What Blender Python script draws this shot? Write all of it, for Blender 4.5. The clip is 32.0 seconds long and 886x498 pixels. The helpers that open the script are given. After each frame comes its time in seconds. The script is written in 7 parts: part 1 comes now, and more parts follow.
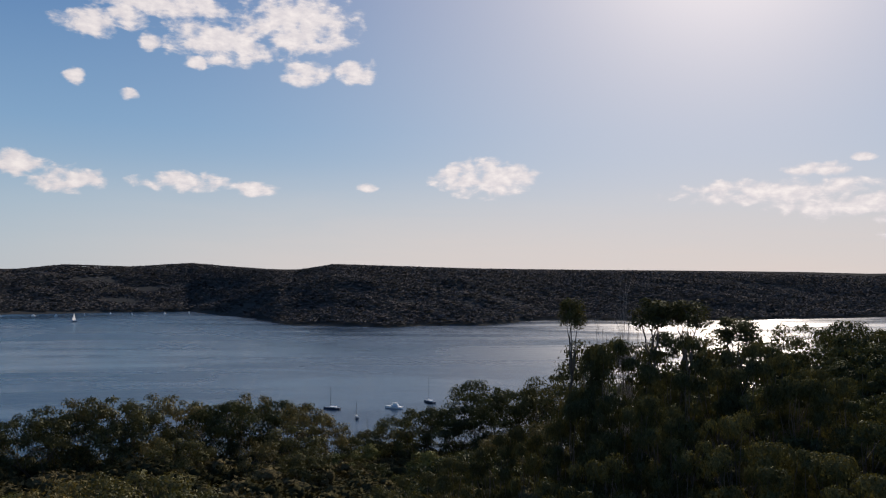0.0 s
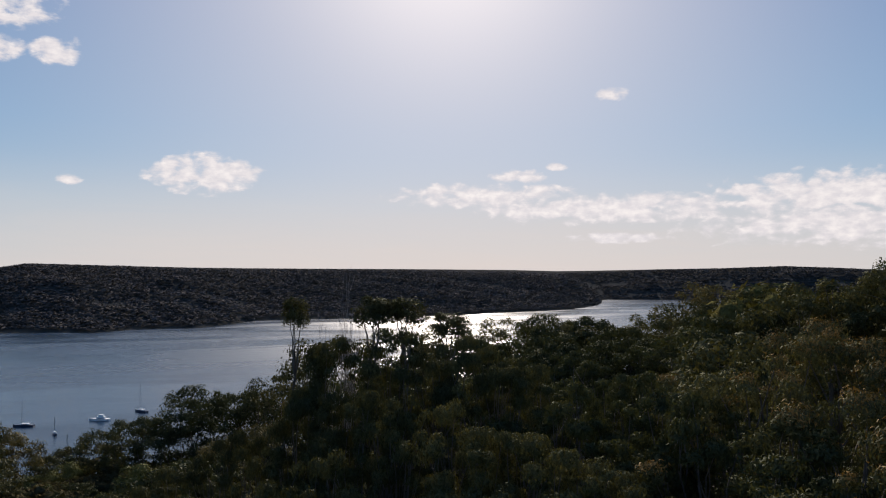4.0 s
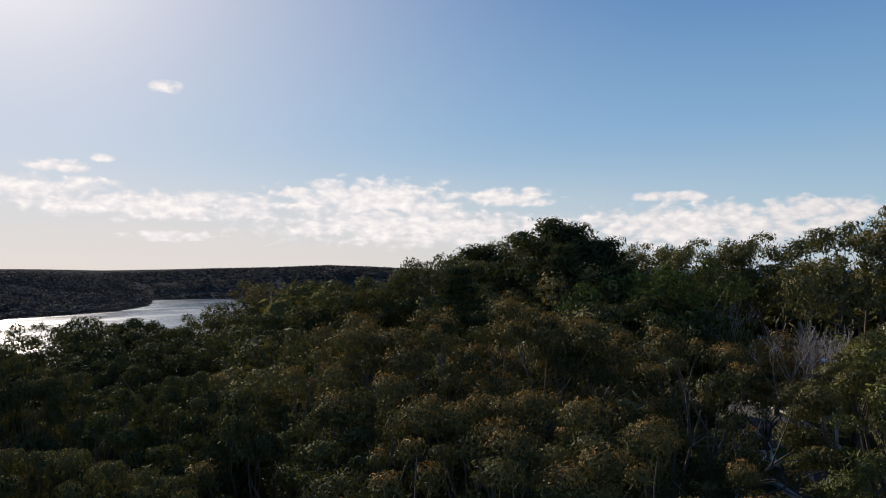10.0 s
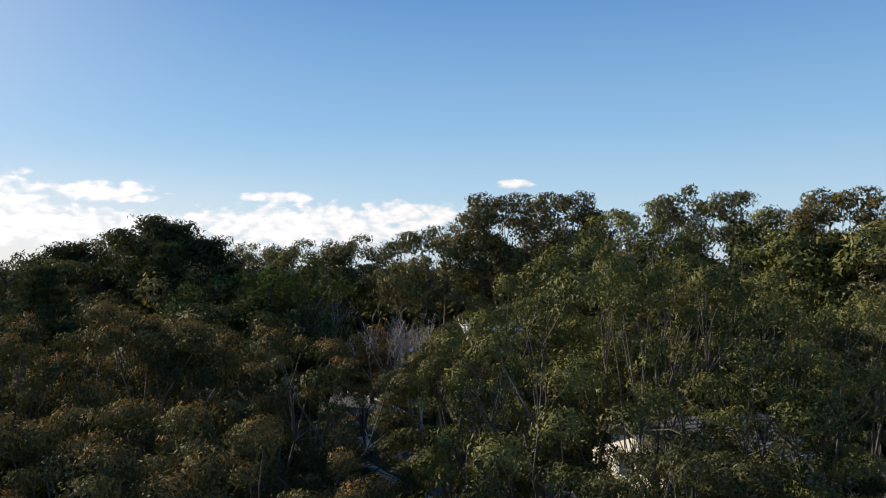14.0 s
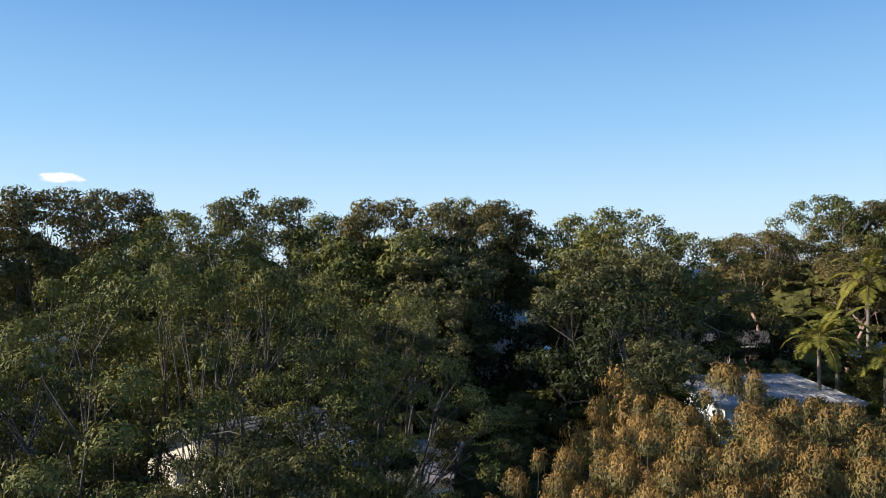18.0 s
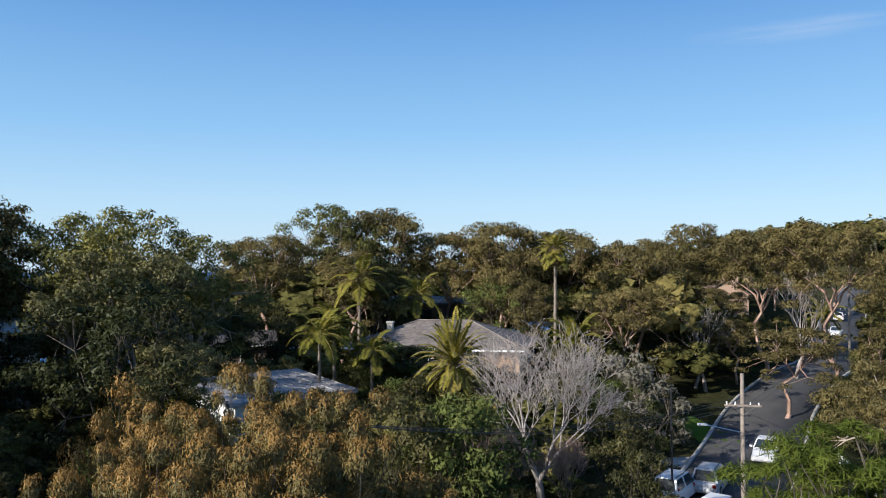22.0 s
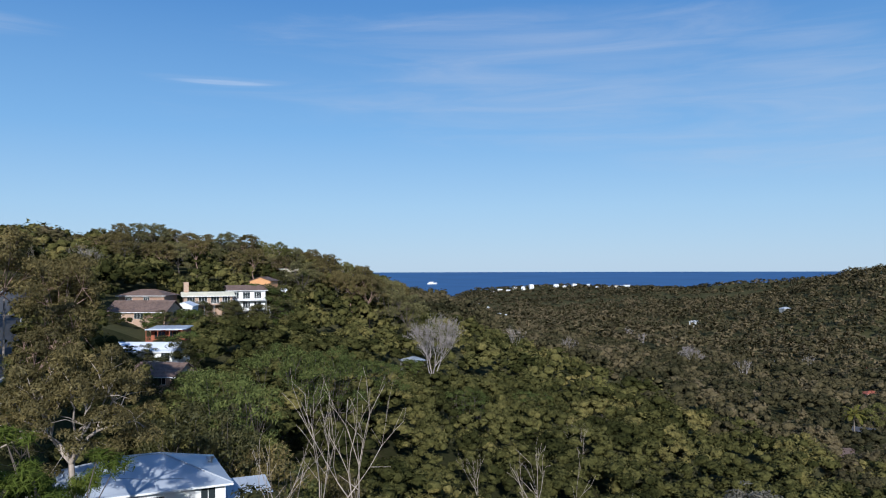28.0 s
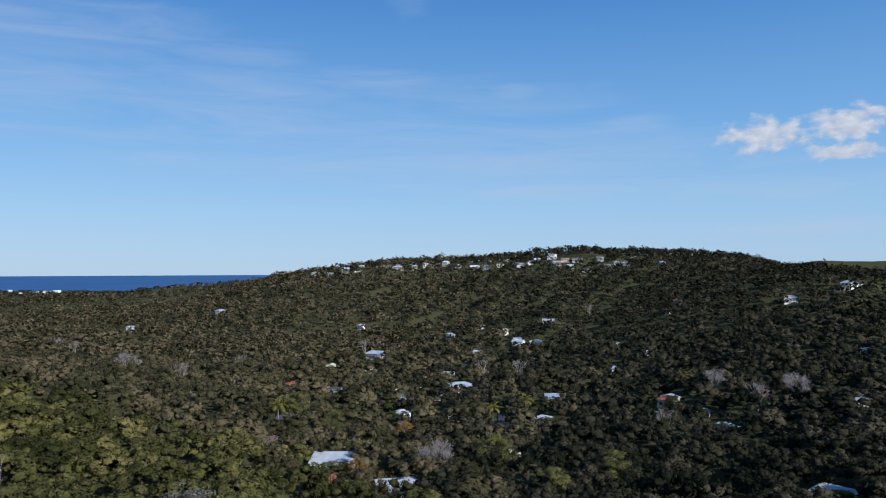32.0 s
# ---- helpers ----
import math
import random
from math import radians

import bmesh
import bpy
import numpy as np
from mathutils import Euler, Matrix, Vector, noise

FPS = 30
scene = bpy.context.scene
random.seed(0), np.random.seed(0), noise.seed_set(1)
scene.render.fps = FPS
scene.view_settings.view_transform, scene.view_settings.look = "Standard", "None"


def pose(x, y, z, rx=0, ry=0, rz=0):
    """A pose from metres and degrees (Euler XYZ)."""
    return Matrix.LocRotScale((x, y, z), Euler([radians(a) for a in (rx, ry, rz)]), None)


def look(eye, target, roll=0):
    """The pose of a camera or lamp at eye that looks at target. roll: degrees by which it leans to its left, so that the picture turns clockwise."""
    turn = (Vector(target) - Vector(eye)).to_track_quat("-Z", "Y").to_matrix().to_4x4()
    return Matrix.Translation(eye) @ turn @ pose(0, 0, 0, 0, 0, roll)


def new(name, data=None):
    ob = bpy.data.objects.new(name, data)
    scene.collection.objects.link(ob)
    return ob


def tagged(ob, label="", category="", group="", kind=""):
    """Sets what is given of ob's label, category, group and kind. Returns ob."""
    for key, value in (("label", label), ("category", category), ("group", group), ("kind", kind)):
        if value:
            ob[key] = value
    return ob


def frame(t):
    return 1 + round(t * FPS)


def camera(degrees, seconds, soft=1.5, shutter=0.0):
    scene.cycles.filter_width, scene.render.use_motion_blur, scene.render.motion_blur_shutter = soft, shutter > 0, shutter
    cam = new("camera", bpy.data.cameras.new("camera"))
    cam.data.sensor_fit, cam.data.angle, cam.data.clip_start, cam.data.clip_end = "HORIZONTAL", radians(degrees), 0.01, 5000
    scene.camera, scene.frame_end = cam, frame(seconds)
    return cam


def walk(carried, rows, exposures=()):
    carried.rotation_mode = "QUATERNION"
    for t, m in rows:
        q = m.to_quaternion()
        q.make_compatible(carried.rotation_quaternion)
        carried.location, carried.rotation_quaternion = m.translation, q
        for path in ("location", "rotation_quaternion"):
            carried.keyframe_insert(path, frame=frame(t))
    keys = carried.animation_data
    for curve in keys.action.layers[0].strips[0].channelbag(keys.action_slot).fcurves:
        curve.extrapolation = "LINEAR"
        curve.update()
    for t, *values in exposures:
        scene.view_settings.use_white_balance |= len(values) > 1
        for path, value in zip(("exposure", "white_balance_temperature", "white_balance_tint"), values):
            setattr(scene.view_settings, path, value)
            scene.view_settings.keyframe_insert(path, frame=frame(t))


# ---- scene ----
cam = camera(59.52, 32.0, soft=1.1)
# seconds, yaw, pitch, roll
PATH = [
    (0.0, 0.00, 1.69, -0.13),
    (0.5, -2.54, 1.69, -0.12),
    (1.0, -5.08, 1.70, -0.11),
    (1.5, -7.59, 1.70, -0.09),
    (2.0, -10.12, 1.68, -0.05),
    (2.5, -12.65, 1.66, -0.03),
    (3.0, -15.18, 1.65, 0.01),
    (3.5, -17.72, 1.64, 0.03),
    (5.5, -27.65, 1.58, 0.10),
    (6.0, -30.19, 1.57, 0.11),
    (6.5, -32.75, 1.58, 0.10),
    (7.0, -35.34, 1.58, 0.09),
    (7.5, -37.90, 1.58, 0.07),
    (8.0, -40.47, 1.57, 0.05),
    (8.5, -43.26, 1.57, 0.04),
    (9.0, -46.22, 1.56, 0.04),
    (9.5, -49.21, 1.54, 0.05),
    (10.0, -52.36, 1.52, 0.05),
    (10.5, -55.70, 1.53, 0.04),
    (11.0, -59.21, 1.50, 0.05),
    (11.5, -62.75, 1.48, 0.07),
    (12.0, -66.28, 1.46, 0.08),
    (12.5, -69.81, 1.45, 0.09),
    (13.0, -73.38, 1.46, 0.11),
    (13.5, -77.06, 1.46, 0.13),
    (14.0, -80.81, 1.45, 0.14),
    (14.5, -84.63, 1.45, 0.14),
    (16.5, -99.83, 1.48, 0.14),
    (17.0, -103.95, 1.50, 0.13),
    (17.5, -108.11, 1.53, 0.15),
    (18.0, -112.42, 1.55, 0.18),
    (18.5, -116.79, 1.53, 0.19),
    (19.0, -121.17, 1.51, 0.20),
    (19.5, -125.52, 1.52, 0.20),
    (20.0, -129.82, 1.56, 0.19),
    (20.5, -134.10, 1.60, 0.20),
    (21.0, -138.45, 1.62, 0.22),
    (21.5, -142.83, 1.62, 0.23),
    (22.0, -147.29, 1.62, 0.23),
    (22.5, -151.81, 1.63, 0.24),
    (23.0, -156.30, 1.64, 0.24),
    (23.5, -160.81, 1.66, 0.26),
    (24.0, -165.33, 1.66, 0.27),
    (24.5, -170.10, 1.67, 0.27),
    (25.0, -174.96, 1.67, 0.26),
    (25.5, -179.87, 1.67, 0.26),
    (27.5, -199.50, 1.72, 0.19),
    (28.0, -204.40, 1.72, 0.19),
    (28.5, -209.28, 1.74, 0.18),
    (29.0, -214.11, 1.75, 0.16),
    (29.5, -218.89, 1.77, 0.15),
    (30.0, -223.68, 1.80, 0.16),
    (30.5, -228.77, 1.83, 0.17),
    (31.0, -233.89, 1.84, 0.18),
    (31.5, -239.03, 1.86, 0.18),
    (32.0, -244.18, 1.87, 0.19),
]
EYE = 90.0
walk(cam, [(t, pose(0, 0, EYE, 90 + pitch - 0.3, roll, yaw)) for t, yaw, pitch, roll in PATH],
     [(0, -0.06, 6800, 17), (6, 0.02, 6700, 15), (9, 0.07, 6750, 14), (13, 0.37, 6700, 12), (17, 0.72, 6550, 11), (19, 0.77, 6500, 10), (23, 0.55, 6200, 10), (28, 0.22, 5700, 10), (32, 0.17, 5550, 10)])

# ---- world, sun and exposure ----
SUN_AZ, SUN_EL = 20.6, 25.0


def polar(az, r, z=0.0):
    """A point r metres from the middle, az degrees clockwise from the y axis."""
    a = radians(az)
    return Vector((r * math.sin(a), r * math.cos(a), z))


class Nodes:
    """Short hand for a node tree."""

    def __init__(self, tree):
        self.tree = tree
        tree.nodes.clear()

    def add(self, kind, _props=None, **inputs):
        n = self.tree.nodes.new(kind)
        for k, v in (_props or {}).items():
            setattr(n, k, v)
        for k, v in inputs.items():
            key = int(k[1:]) if k[0] == "i" and k[1:].isdigit() else k.replace("_", " ")
            self.put(n.inputs[key], v)
        return n

    def put(self, socket, v):
        if isinstance(v, bpy.types.NodeSocket):
            self.tree.links.new(v, socket)
        elif isinstance(v, bpy.types.Node):
            self.tree.links.new(v.outputs[0], socket)
        else:
            socket.default_value = v

    def math(self, op, a, b=0.0, c=0.0, clamp=False):
        return self.add("ShaderNodeMath", {"operation": op, "use_clamp": clamp}, i0=a, i1=b, i2=c).outputs[0]

    def vec(self, op, a, b=(0, 0, 0)):
        n = self.add("ShaderNodeVectorMath", {"operation": op}, i0=a, i1=b)
        return n.outputs["Value"] if op in ("DOT_PRODUCT", "LENGTH") else n.outputs[0]

    def noise(self, where, scale, detail=4.0, rough=0.55, dist=0.0):
        return self.add("ShaderNodeTexNoise", None, Vector=where, Scale=scale, Detail=detail, Roughness=rough, Distortion=dist).outputs["Fac"]

    def ramp(self, fac, stops):
        n = self.add("ShaderNodeValToRGB", None, i0=fac)
        el = n.color_ramp.elements
        while len(el) < len(stops):
            el.new(0.5)
        for e, (p, c) in zip(el, stops):
            e.position, e.color = p, (*c, 1) if len(c) == 3 else c
        return n.outputs[0]

    def mix(self, fac, a, b, mode="MIX"):
        n = self.add("ShaderNodeMix", {"data_type": "RGBA", "blend_type": mode})
        self.put(n.inputs[0], fac)
        self.put(n.inputs[6], a if not isinstance(a, tuple) or len(a) == 4 else (*a, 1))
        self.put(n.inputs[7], b if not isinstance(b, tuple) or len(b) == 4 else (*b, 1))
        return n.outputs[2]

    def smooth(self, v, lo, hi, to_lo=0.0, to_hi=1.0):
        n = self.add("ShaderNodeMapRange", {"interpolation_type": "SMOOTHSTEP"})
        for i, x in enumerate((v, lo, hi, to_lo, to_hi)):
            self.put(n.inputs[i], x)
        return n.outputs[0]


# cumulus clouds: bearing, elevation, half width, half height in degrees
CUMULUS_WEST = [
    (-24.7, 16.2, 2.0, 1.0), (-22.4, 16.8, 1.3, 1.0), (-16.2, 15.7, 3.9, 1.6), (-10.6, 17.2, 3.9, 2.3),
    (-19.6, 17.8, 4.8, 0.8), (-6.5, 14.1, 1.5, 1.0), (-10.2, 14.0, 1.9, 0.9), (-28.9, 6.7, 1.7, 0.8),
    (-25.9, 5.8, 2.3, 0.9), (-18.4, 6.0, 3.2, 0.7), (-13.5, 5.6, 1.5, 0.5), (3.2, 6.6, 3.8, 1.4),
    (-20.9, 15.4, 0.8, 0.6), (-25.5, 12.6, 0.7, 0.6), (-22.2, 11.7, 0.7, 0.4), (-17.7, 14.3, 0.7, 0.6),
    (-5.6, 5.9, 0.7, 0.4), (28.4, 7.3, 0.8, 0.3), (26.0, 6.6, 2.1, 0.5)]
CUMULUS_NORTH = [
    (23.4, 5.2, 6.3, 0.9), (33.0, 4.2, 9.6, 1.0), (47.1, 4.8, 7.1, 1.6), (32.6, 12.3, 1.1, 0.5),
    (41.6, 5.3, 1.9, 0.6), (57.2, 5.0, 3.6, 0.7), (50.8, 2.7, 12.5, 1.3), (33.0, 2.1, 3.3, 0.4),
    (71.0, 2.8, 10.0, 1.6), (68.7, 4.9, 2.5, 0.4), (86.2, 5.9, 1.5, 0.32), (78.0, 3.6, 5.0, 1.0)]
CUMULUS_SOUTH = [
    (266.7, 9.1, 2.8, 1.2), (271.9, 9.6, 2.5, 1.1), (271.5, 7.7, 2.4, 0.6)]
CIRRUS = [
    (188.1, 13.2, 4.7, 0.35), (172.0, 15.5, 5.0, 0.6), (238.6, 13.5, 5.2, 1.2), (258.4, 10.3, 3.0, 0.8),
    (249.5, 12.9, 1.9, 0.6), (217.0, 14.6, 9.0, 1.0), (207.0, 13.8, 8.0, 1.4), (222.0, 9.5, 14.0, 1.0),
    (232.0, 8.0, 12.0, 0.8), (250.0, 6.0, 12.0, 0.8), (267.7, 5.6, 7.6, 0.9), (268.7, 2.8, 8.4, 0.6), (241.5, 19.1, 1.5, 0.9),
    (205.0, 17.5, 10.0, 0.8), (229.0, 15.2, 5.0, 0.8), (222.0, 12.0, 26.0, 2.6), (212.0, 16.0, 16.0, 2.2), (246.0, 8.5, 22.0, 2.2)]


def make_world():
    world = bpy.data.worlds.new("sky")
    scene.world = world
    world.use_nodes = True
    n = Nodes(world.node_tree)
    way = n.add("ShaderNodeTexCoord").outputs["Generated"]
    sky = n.add("ShaderNodeTexSky", {"sky_type": "NISHITA", "sun_disc": False, "sun_elevation": radians(SUN_EL),
                                     "sun_rotation": radians(SUN_AZ), "altitude": 90.0, "air_density": 1.0,
                                     "dust_density": 0.2, "ozone_density": 3.0}).outputs[0]
    xyz = n.add("ShaderNodeSeparateXYZ", None, i0=way)
    turn = n.math("ARCTAN2", xyz.outputs[0], xyz.outputs[1])
    bearing = n.math("MULTIPLY", n.math("MODULO", n.math("ADD", turn, 2 * math.pi + 1.2), 2 * math.pi), 180 / math.pi)
    bearing = n.math("SUBTRACT", bearing, math.degrees(1.2))
    elevation = n.math("MULTIPLY", n.math("ARCSINE", xyz.outputs[2]), 180 / math.pi)
    flat = n.add("ShaderNodeCombineXYZ", None, i0=bearing, i1=elevation).outputs[0]

    def blobs(rows):
        best = None
        for a, e, w, h in rows:
            d = n.vec("MULTIPLY", n.vec("SUBTRACT", flat, (a, e, 0)), (1 / w, 1 / h, 0))
            v = n.math("SUBTRACT", 1.0, n.vec("DOT_PRODUCT", d, d))
            best = v if best is None else n.math("MAXIMUM", best, v)
        return n.math("MAXIMUM", best, -3.0)

    stretched = n.vec("MULTIPLY", flat, (0.6, 1.1, 1))
    billow = n.noise(stretched, 1.0, 7.0, 0.52, 0.3)
    fine = n.noise(n.vec("MULTIPLY", flat, (1.0, 1.8, 1)), 1.2, 7.0, 0.55)
    shape = n.math("MAXIMUM", n.math("MAXIMUM", blobs(CUMULUS_WEST), blobs(CUMULUS_NORTH)), blobs(CUMULUS_SOUTH))
    body = n.math("ADD", shape, n.math("MULTIPLY", n.math("SUBTRACT", billow, 0.47), 3.6))
    body = n.math("ADD", body, n.math("MULTIPLY", n.math("SUBTRACT", fine, 0.5), 1.4))
    cover = n.math("MULTIPLY", n.smooth(body, -0.2, 0.95), 0.97)
    shade = n.smooth(n.math("ADD", n.math("MULTIPLY", fine, 0.8), n.math("MULTIPLY", body, 0.12)), 0.35, 0.85)
    # brightness of the clouds grows towards the sun
    sun = polar(SUN_AZ, math.cos(radians(SUN_EL)), math.sin(radians(SUN_EL)))
    toward = n.vec("DOT_PRODUCT", way, tuple(sun))
    lit = n.smooth(toward, -0.2, 0.97, 9.4, 14.0)
    cloud = n.mix(shade, (0.76, 0.76, 0.79), (1.0, 0.985, 0.96))
    cloud = n.vec("MULTIPLY", cloud, n.add("ShaderNodeCombineXYZ", None, i0=lit, i1=lit, i2=lit).outputs[0])
    wisp = n.noise(n.vec("MULTIPLY", flat, (0.07, 0.62, 1)), 1.0, 6.0, 0.6, 0.8)
    streak = n.math("ADD", n.math("MULTIPLY", blobs(CIRRUS), 0.5), n.math("MULTIPLY", n.math("SUBTRACT", wisp, 0.5), 2.6))
    veil = n.math("MULTIPLY", n.smooth(streak, -0.5, 1.5), 0.40)
    # clear blue overhead, pale at the horizon, and a wide white glow round the sun
    up = n.math("DIVIDE", elevation, 45.0, clamp=True)
    blue = n.ramp(up, [(0.0, (0.58, 0.74, 0.87)), (0.10, (0.47, 0.69, 0.88)), (0.22, (0.28, 0.54, 0.84)), (0.42, (0.125, 0.33, 0.68)), (1.0, (0.06, 0.19, 0.50))])
    blue = n.vec("MULTIPLY", blue, (11.0, 11.0, 11.0))
    air = n.mix(0.8, sky, blue)
    glow = n.math("POWER", n.math("MAXIMUM", toward, 0.0), 11.0)
    air = n.mix(n.math("MULTIPLY", glow, 0.85), air, (10.6, 10.7, 11.4))
    core = n.math("POWER", n.math("MAXIMUM", toward, 0.0), 90.0)
    air = n.mix(n.math("MULTIPLY", core, 0.95), air, (14.5, 14.2, 14.4))
    low = n.math("MULTIPLY", n.smooth(elevation, 0.0, 8.5, 1.0, 0.0), n.smooth(toward, 0.45, 0.93))
    haze = n.math("MULTIPLY", low, n.math("ADD", 0.55, n.math("MULTIPLY", wisp, 0.5)))
    air = n.mix(n.math("MULTIPLY", haze, 0.85, clamp=True), air, (10.6, 9.8, 9.2))
    air = n.mix(veil, air, (7.2, 7.5, 8.2))
    # an old vapour trail
    trail = n.math("MULTIPLY", n.smooth(blobs([(188.3, 13.1, 4.2, 0.2)]), 0.0, 0.9), n.math("MULTIPLY", wisp, 0.5))
    air = n.mix(trail, air, (9.5, 9.8, 10.4))
    air = n.mix(cover, air, cloud)
    back = n.add("ShaderNodeBackground", None, Color=air, Strength=0.068)
    n.add("ShaderNodeOutputWorld", None, Surface=back)


make_world()
sun_lamp = new("sun", bpy.data.lights.new("sun", "SUN"))
sun_lamp.data.energy, sun_lamp.data.angle, sun_lamp.data.color = 5.0, radians(0.53), (1.0, 0.93, 0.82)
sun_lamp.matrix_world = look(polar(SUN_AZ, 900 * math.cos(radians(SUN_EL)), 900 * math.sin(radians(SUN_EL))), (0, 0, 0))

# ---- materials ----


def material(name):
    m = bpy.data.materials.new(name)
    m.use_nodes = True
    return m, Nodes(m.node_tree)


def finish(n, shader, bump=None):
    n.add("ShaderNodeOutputMaterial", None, Surface=shader)


def leaf_material(name, dark, mid, light, through_light=0.35, cells=0.0, gloss=0.0):
    """Leaves: colour varies leaf by leaf, tree by tree and over patches some metres wide; some light passes through them."""
    m, n = material(name)
    dark, mid, light = ((0.87 * r, 0.83 * g, 0.94 * b) for r, g, b in (dark, mid, light))
    info = n.add("ShaderNodeObjectInfo")
    island = n.add("ShaderNodeNewGeometry").outputs["Random Per Island"]
    where = n.add("ShaderNodeNewGeometry").outputs["Position"]
    patch = n.noise(where, 0.09, 3.0, 0.6)
    v = n.math("ADD", n.math("MULTIPLY", island, 0.2 if cells else 0.42), n.math("MULTIPLY", info.outputs["Random"], 0.28))
    v = n.math("ADD", v, n.math("MULTIPLY", n.math("SUBTRACT", patch, 0.5), 0.8))
    tuft = n.noise(where, 0.8, 2.0, 0.5)
    v = n.math("ADD", v, n.math("MULTIPLY", n.math("SUBTRACT", tuft, 0.5), 0.25 if cells else 0.6))
    if cells:
        one = n.add("ShaderNodeTexVoronoi", None, Vector=where, Scale=cells, Randomness=1.0).outputs["Color"]
        tree = n.vec("DOT_PRODUCT", one, (0.5, 0.3, 0.2))
        v = n.math("ADD", v, n.math("MULTIPLY", n.math("SUBTRACT", tree, 0.5), 1.3))
    v = n.math("ADD", v, 0.23 if cells else 0.12, clamp=True)
    col = n.ramp(v, [(0.0, dark), (0.5, mid), (1.0, light)])
    diffuse = n.add("ShaderNodeBsdfDiffuse", None, Color=col)
    if cells:
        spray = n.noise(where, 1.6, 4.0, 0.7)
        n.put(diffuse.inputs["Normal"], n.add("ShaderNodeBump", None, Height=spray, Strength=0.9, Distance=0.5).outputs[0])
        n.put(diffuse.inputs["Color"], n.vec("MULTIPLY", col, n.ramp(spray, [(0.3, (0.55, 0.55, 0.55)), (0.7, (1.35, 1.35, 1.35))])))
    trans = n.add("ShaderNodeBsdfTranslucent", None, Color=n.mix(0.5, col, n.vec("MULTIPLY", col, (1.7, 1.6, 0.6))))
    blade = n.add("ShaderNodeMixShader", None, i0=through_light, i1=diffuse, i2=trans)
    if gloss:
        wax = n.add("ShaderNodeBsdfGlossy", None, Color=(0.9, 0.95, 0.85, 1), Roughness=0.55)
        blade = n.add("ShaderNodeMixShader", None, i0=gloss, i1=blade, i2=wax)
    finish(n, blade)
    return m


def bark_material(name, dark, light, scale=3.0):
    m, n = material(name)
    where = n.add("ShaderNodeTexCoord").outputs["Object"]
    streaks = n.noise(n.vec("MULTIPLY", where, (1, 1, 0.25)), scale, 5.0, 0.65)
    blotch = n.noise(where, scale * 0.3, 2.0)
    col = n.ramp(n.math("ADD", n.math("MULTIPLY", streaks, 0.6), n.math("MULTIPLY", blotch, 0.4)), [(0.35, dark), (0.65, light)])
    bump = n.add("ShaderNodeBump", None, Height=streaks, Strength=0.5, Distance=0.03)
    finish(n, n.add("ShaderNodeBsdfPrincipled", None, Base_Color=col, Roughness=0.85, Normal=bump))
    return m


def speckled(name, dark, light, scale=6.0, rough=0.8, metal=0.0, bump=0.3, fine=60.0):
    """A plain surface with stains some decimetres wide and a fine grain."""
    m, n = material(name)
    where = n.add("ShaderNodeTexCoord").outputs["Object"]
    stain = n.noise(where, scale * 0.2, 4.0, 0.6)
    grain = n.noise(where, fine, 2.0)
    col = n.ramp(n.math("ADD", n.math("MULTIPLY", stain, 0.7), n.math("MULTIPLY", grain, 0.3)), [(0.3, dark), (0.7, light)])
    relief = n.add("ShaderNodeBump", None, Height=grain, Strength=bump, Distance=0.01)
    finish(n, n.add("ShaderNodeBsdfPrincipled", None, Base_Color=col, Roughness=rough, Metallic=metal, Normal=relief))
    return m


def water_material():
    m, n = material("water")
    where = n.add("ShaderNodeTexCoord").outputs["Object"]
    ripple = n.noise(n.vec("MULTIPLY", where, (1.0, 1.0, 1)), 0.45, 3.0, 0.6)
    swell = n.noise(n.vec("MULTIPLY", where, (0.7, 1.4, 1)), 0.06, 3.0, 0.6)
    calm = n.noise(n.vec("MULTIPLY", where, (0.5, 1.6, 1)), 0.006, 4.0, 0.6, 0.8)
    height = n.math("ADD", n.math("MULTIPLY", ripple, 0.35), swell)
    bump = n.add("ShaderNodeBump", None, Height=height, Strength=n.smooth(calm, 0.35, 0.65, 0.35, 0.8), Distance=0.6)
    col = n.mix(n.smooth(calm, 0.3, 0.7), (0.008, 0.032, 0.064), (0.012, 0.044, 0.080))
    p = n.add("ShaderNodeBsdfPrincipled", None, Base_Color=col, Roughness=n.smooth(calm, 0.35, 0.65, 0.17, 0.30), IOR=1.33, Normal=bump)
    finish(n, p)
    return m


def ground_material(name, tones):
    m, n = material(name)
    where = n.add("ShaderNodeTexCoord").outputs["Object"]
    a = n.noise(where, 0.05, 5.0, 0.6)
    b = n.noise(where, 1.2, 5.0, 0.7)
    col = n.ramp(n.math("ADD", n.math("MULTIPLY", a, 0.6), n.math("MULTIPLY", b, 0.4)),
                 [(0.3, tones[0]), (0.5, tones[1]), (0.7, tones[2])])
    bump = n.add("ShaderNodeBump", None, Height=b, Strength=0.8, Distance=0.3)
    finish(n, n.add("ShaderNodeBsdfDiffuse", None, Color=col, Normal=bump))
    return m


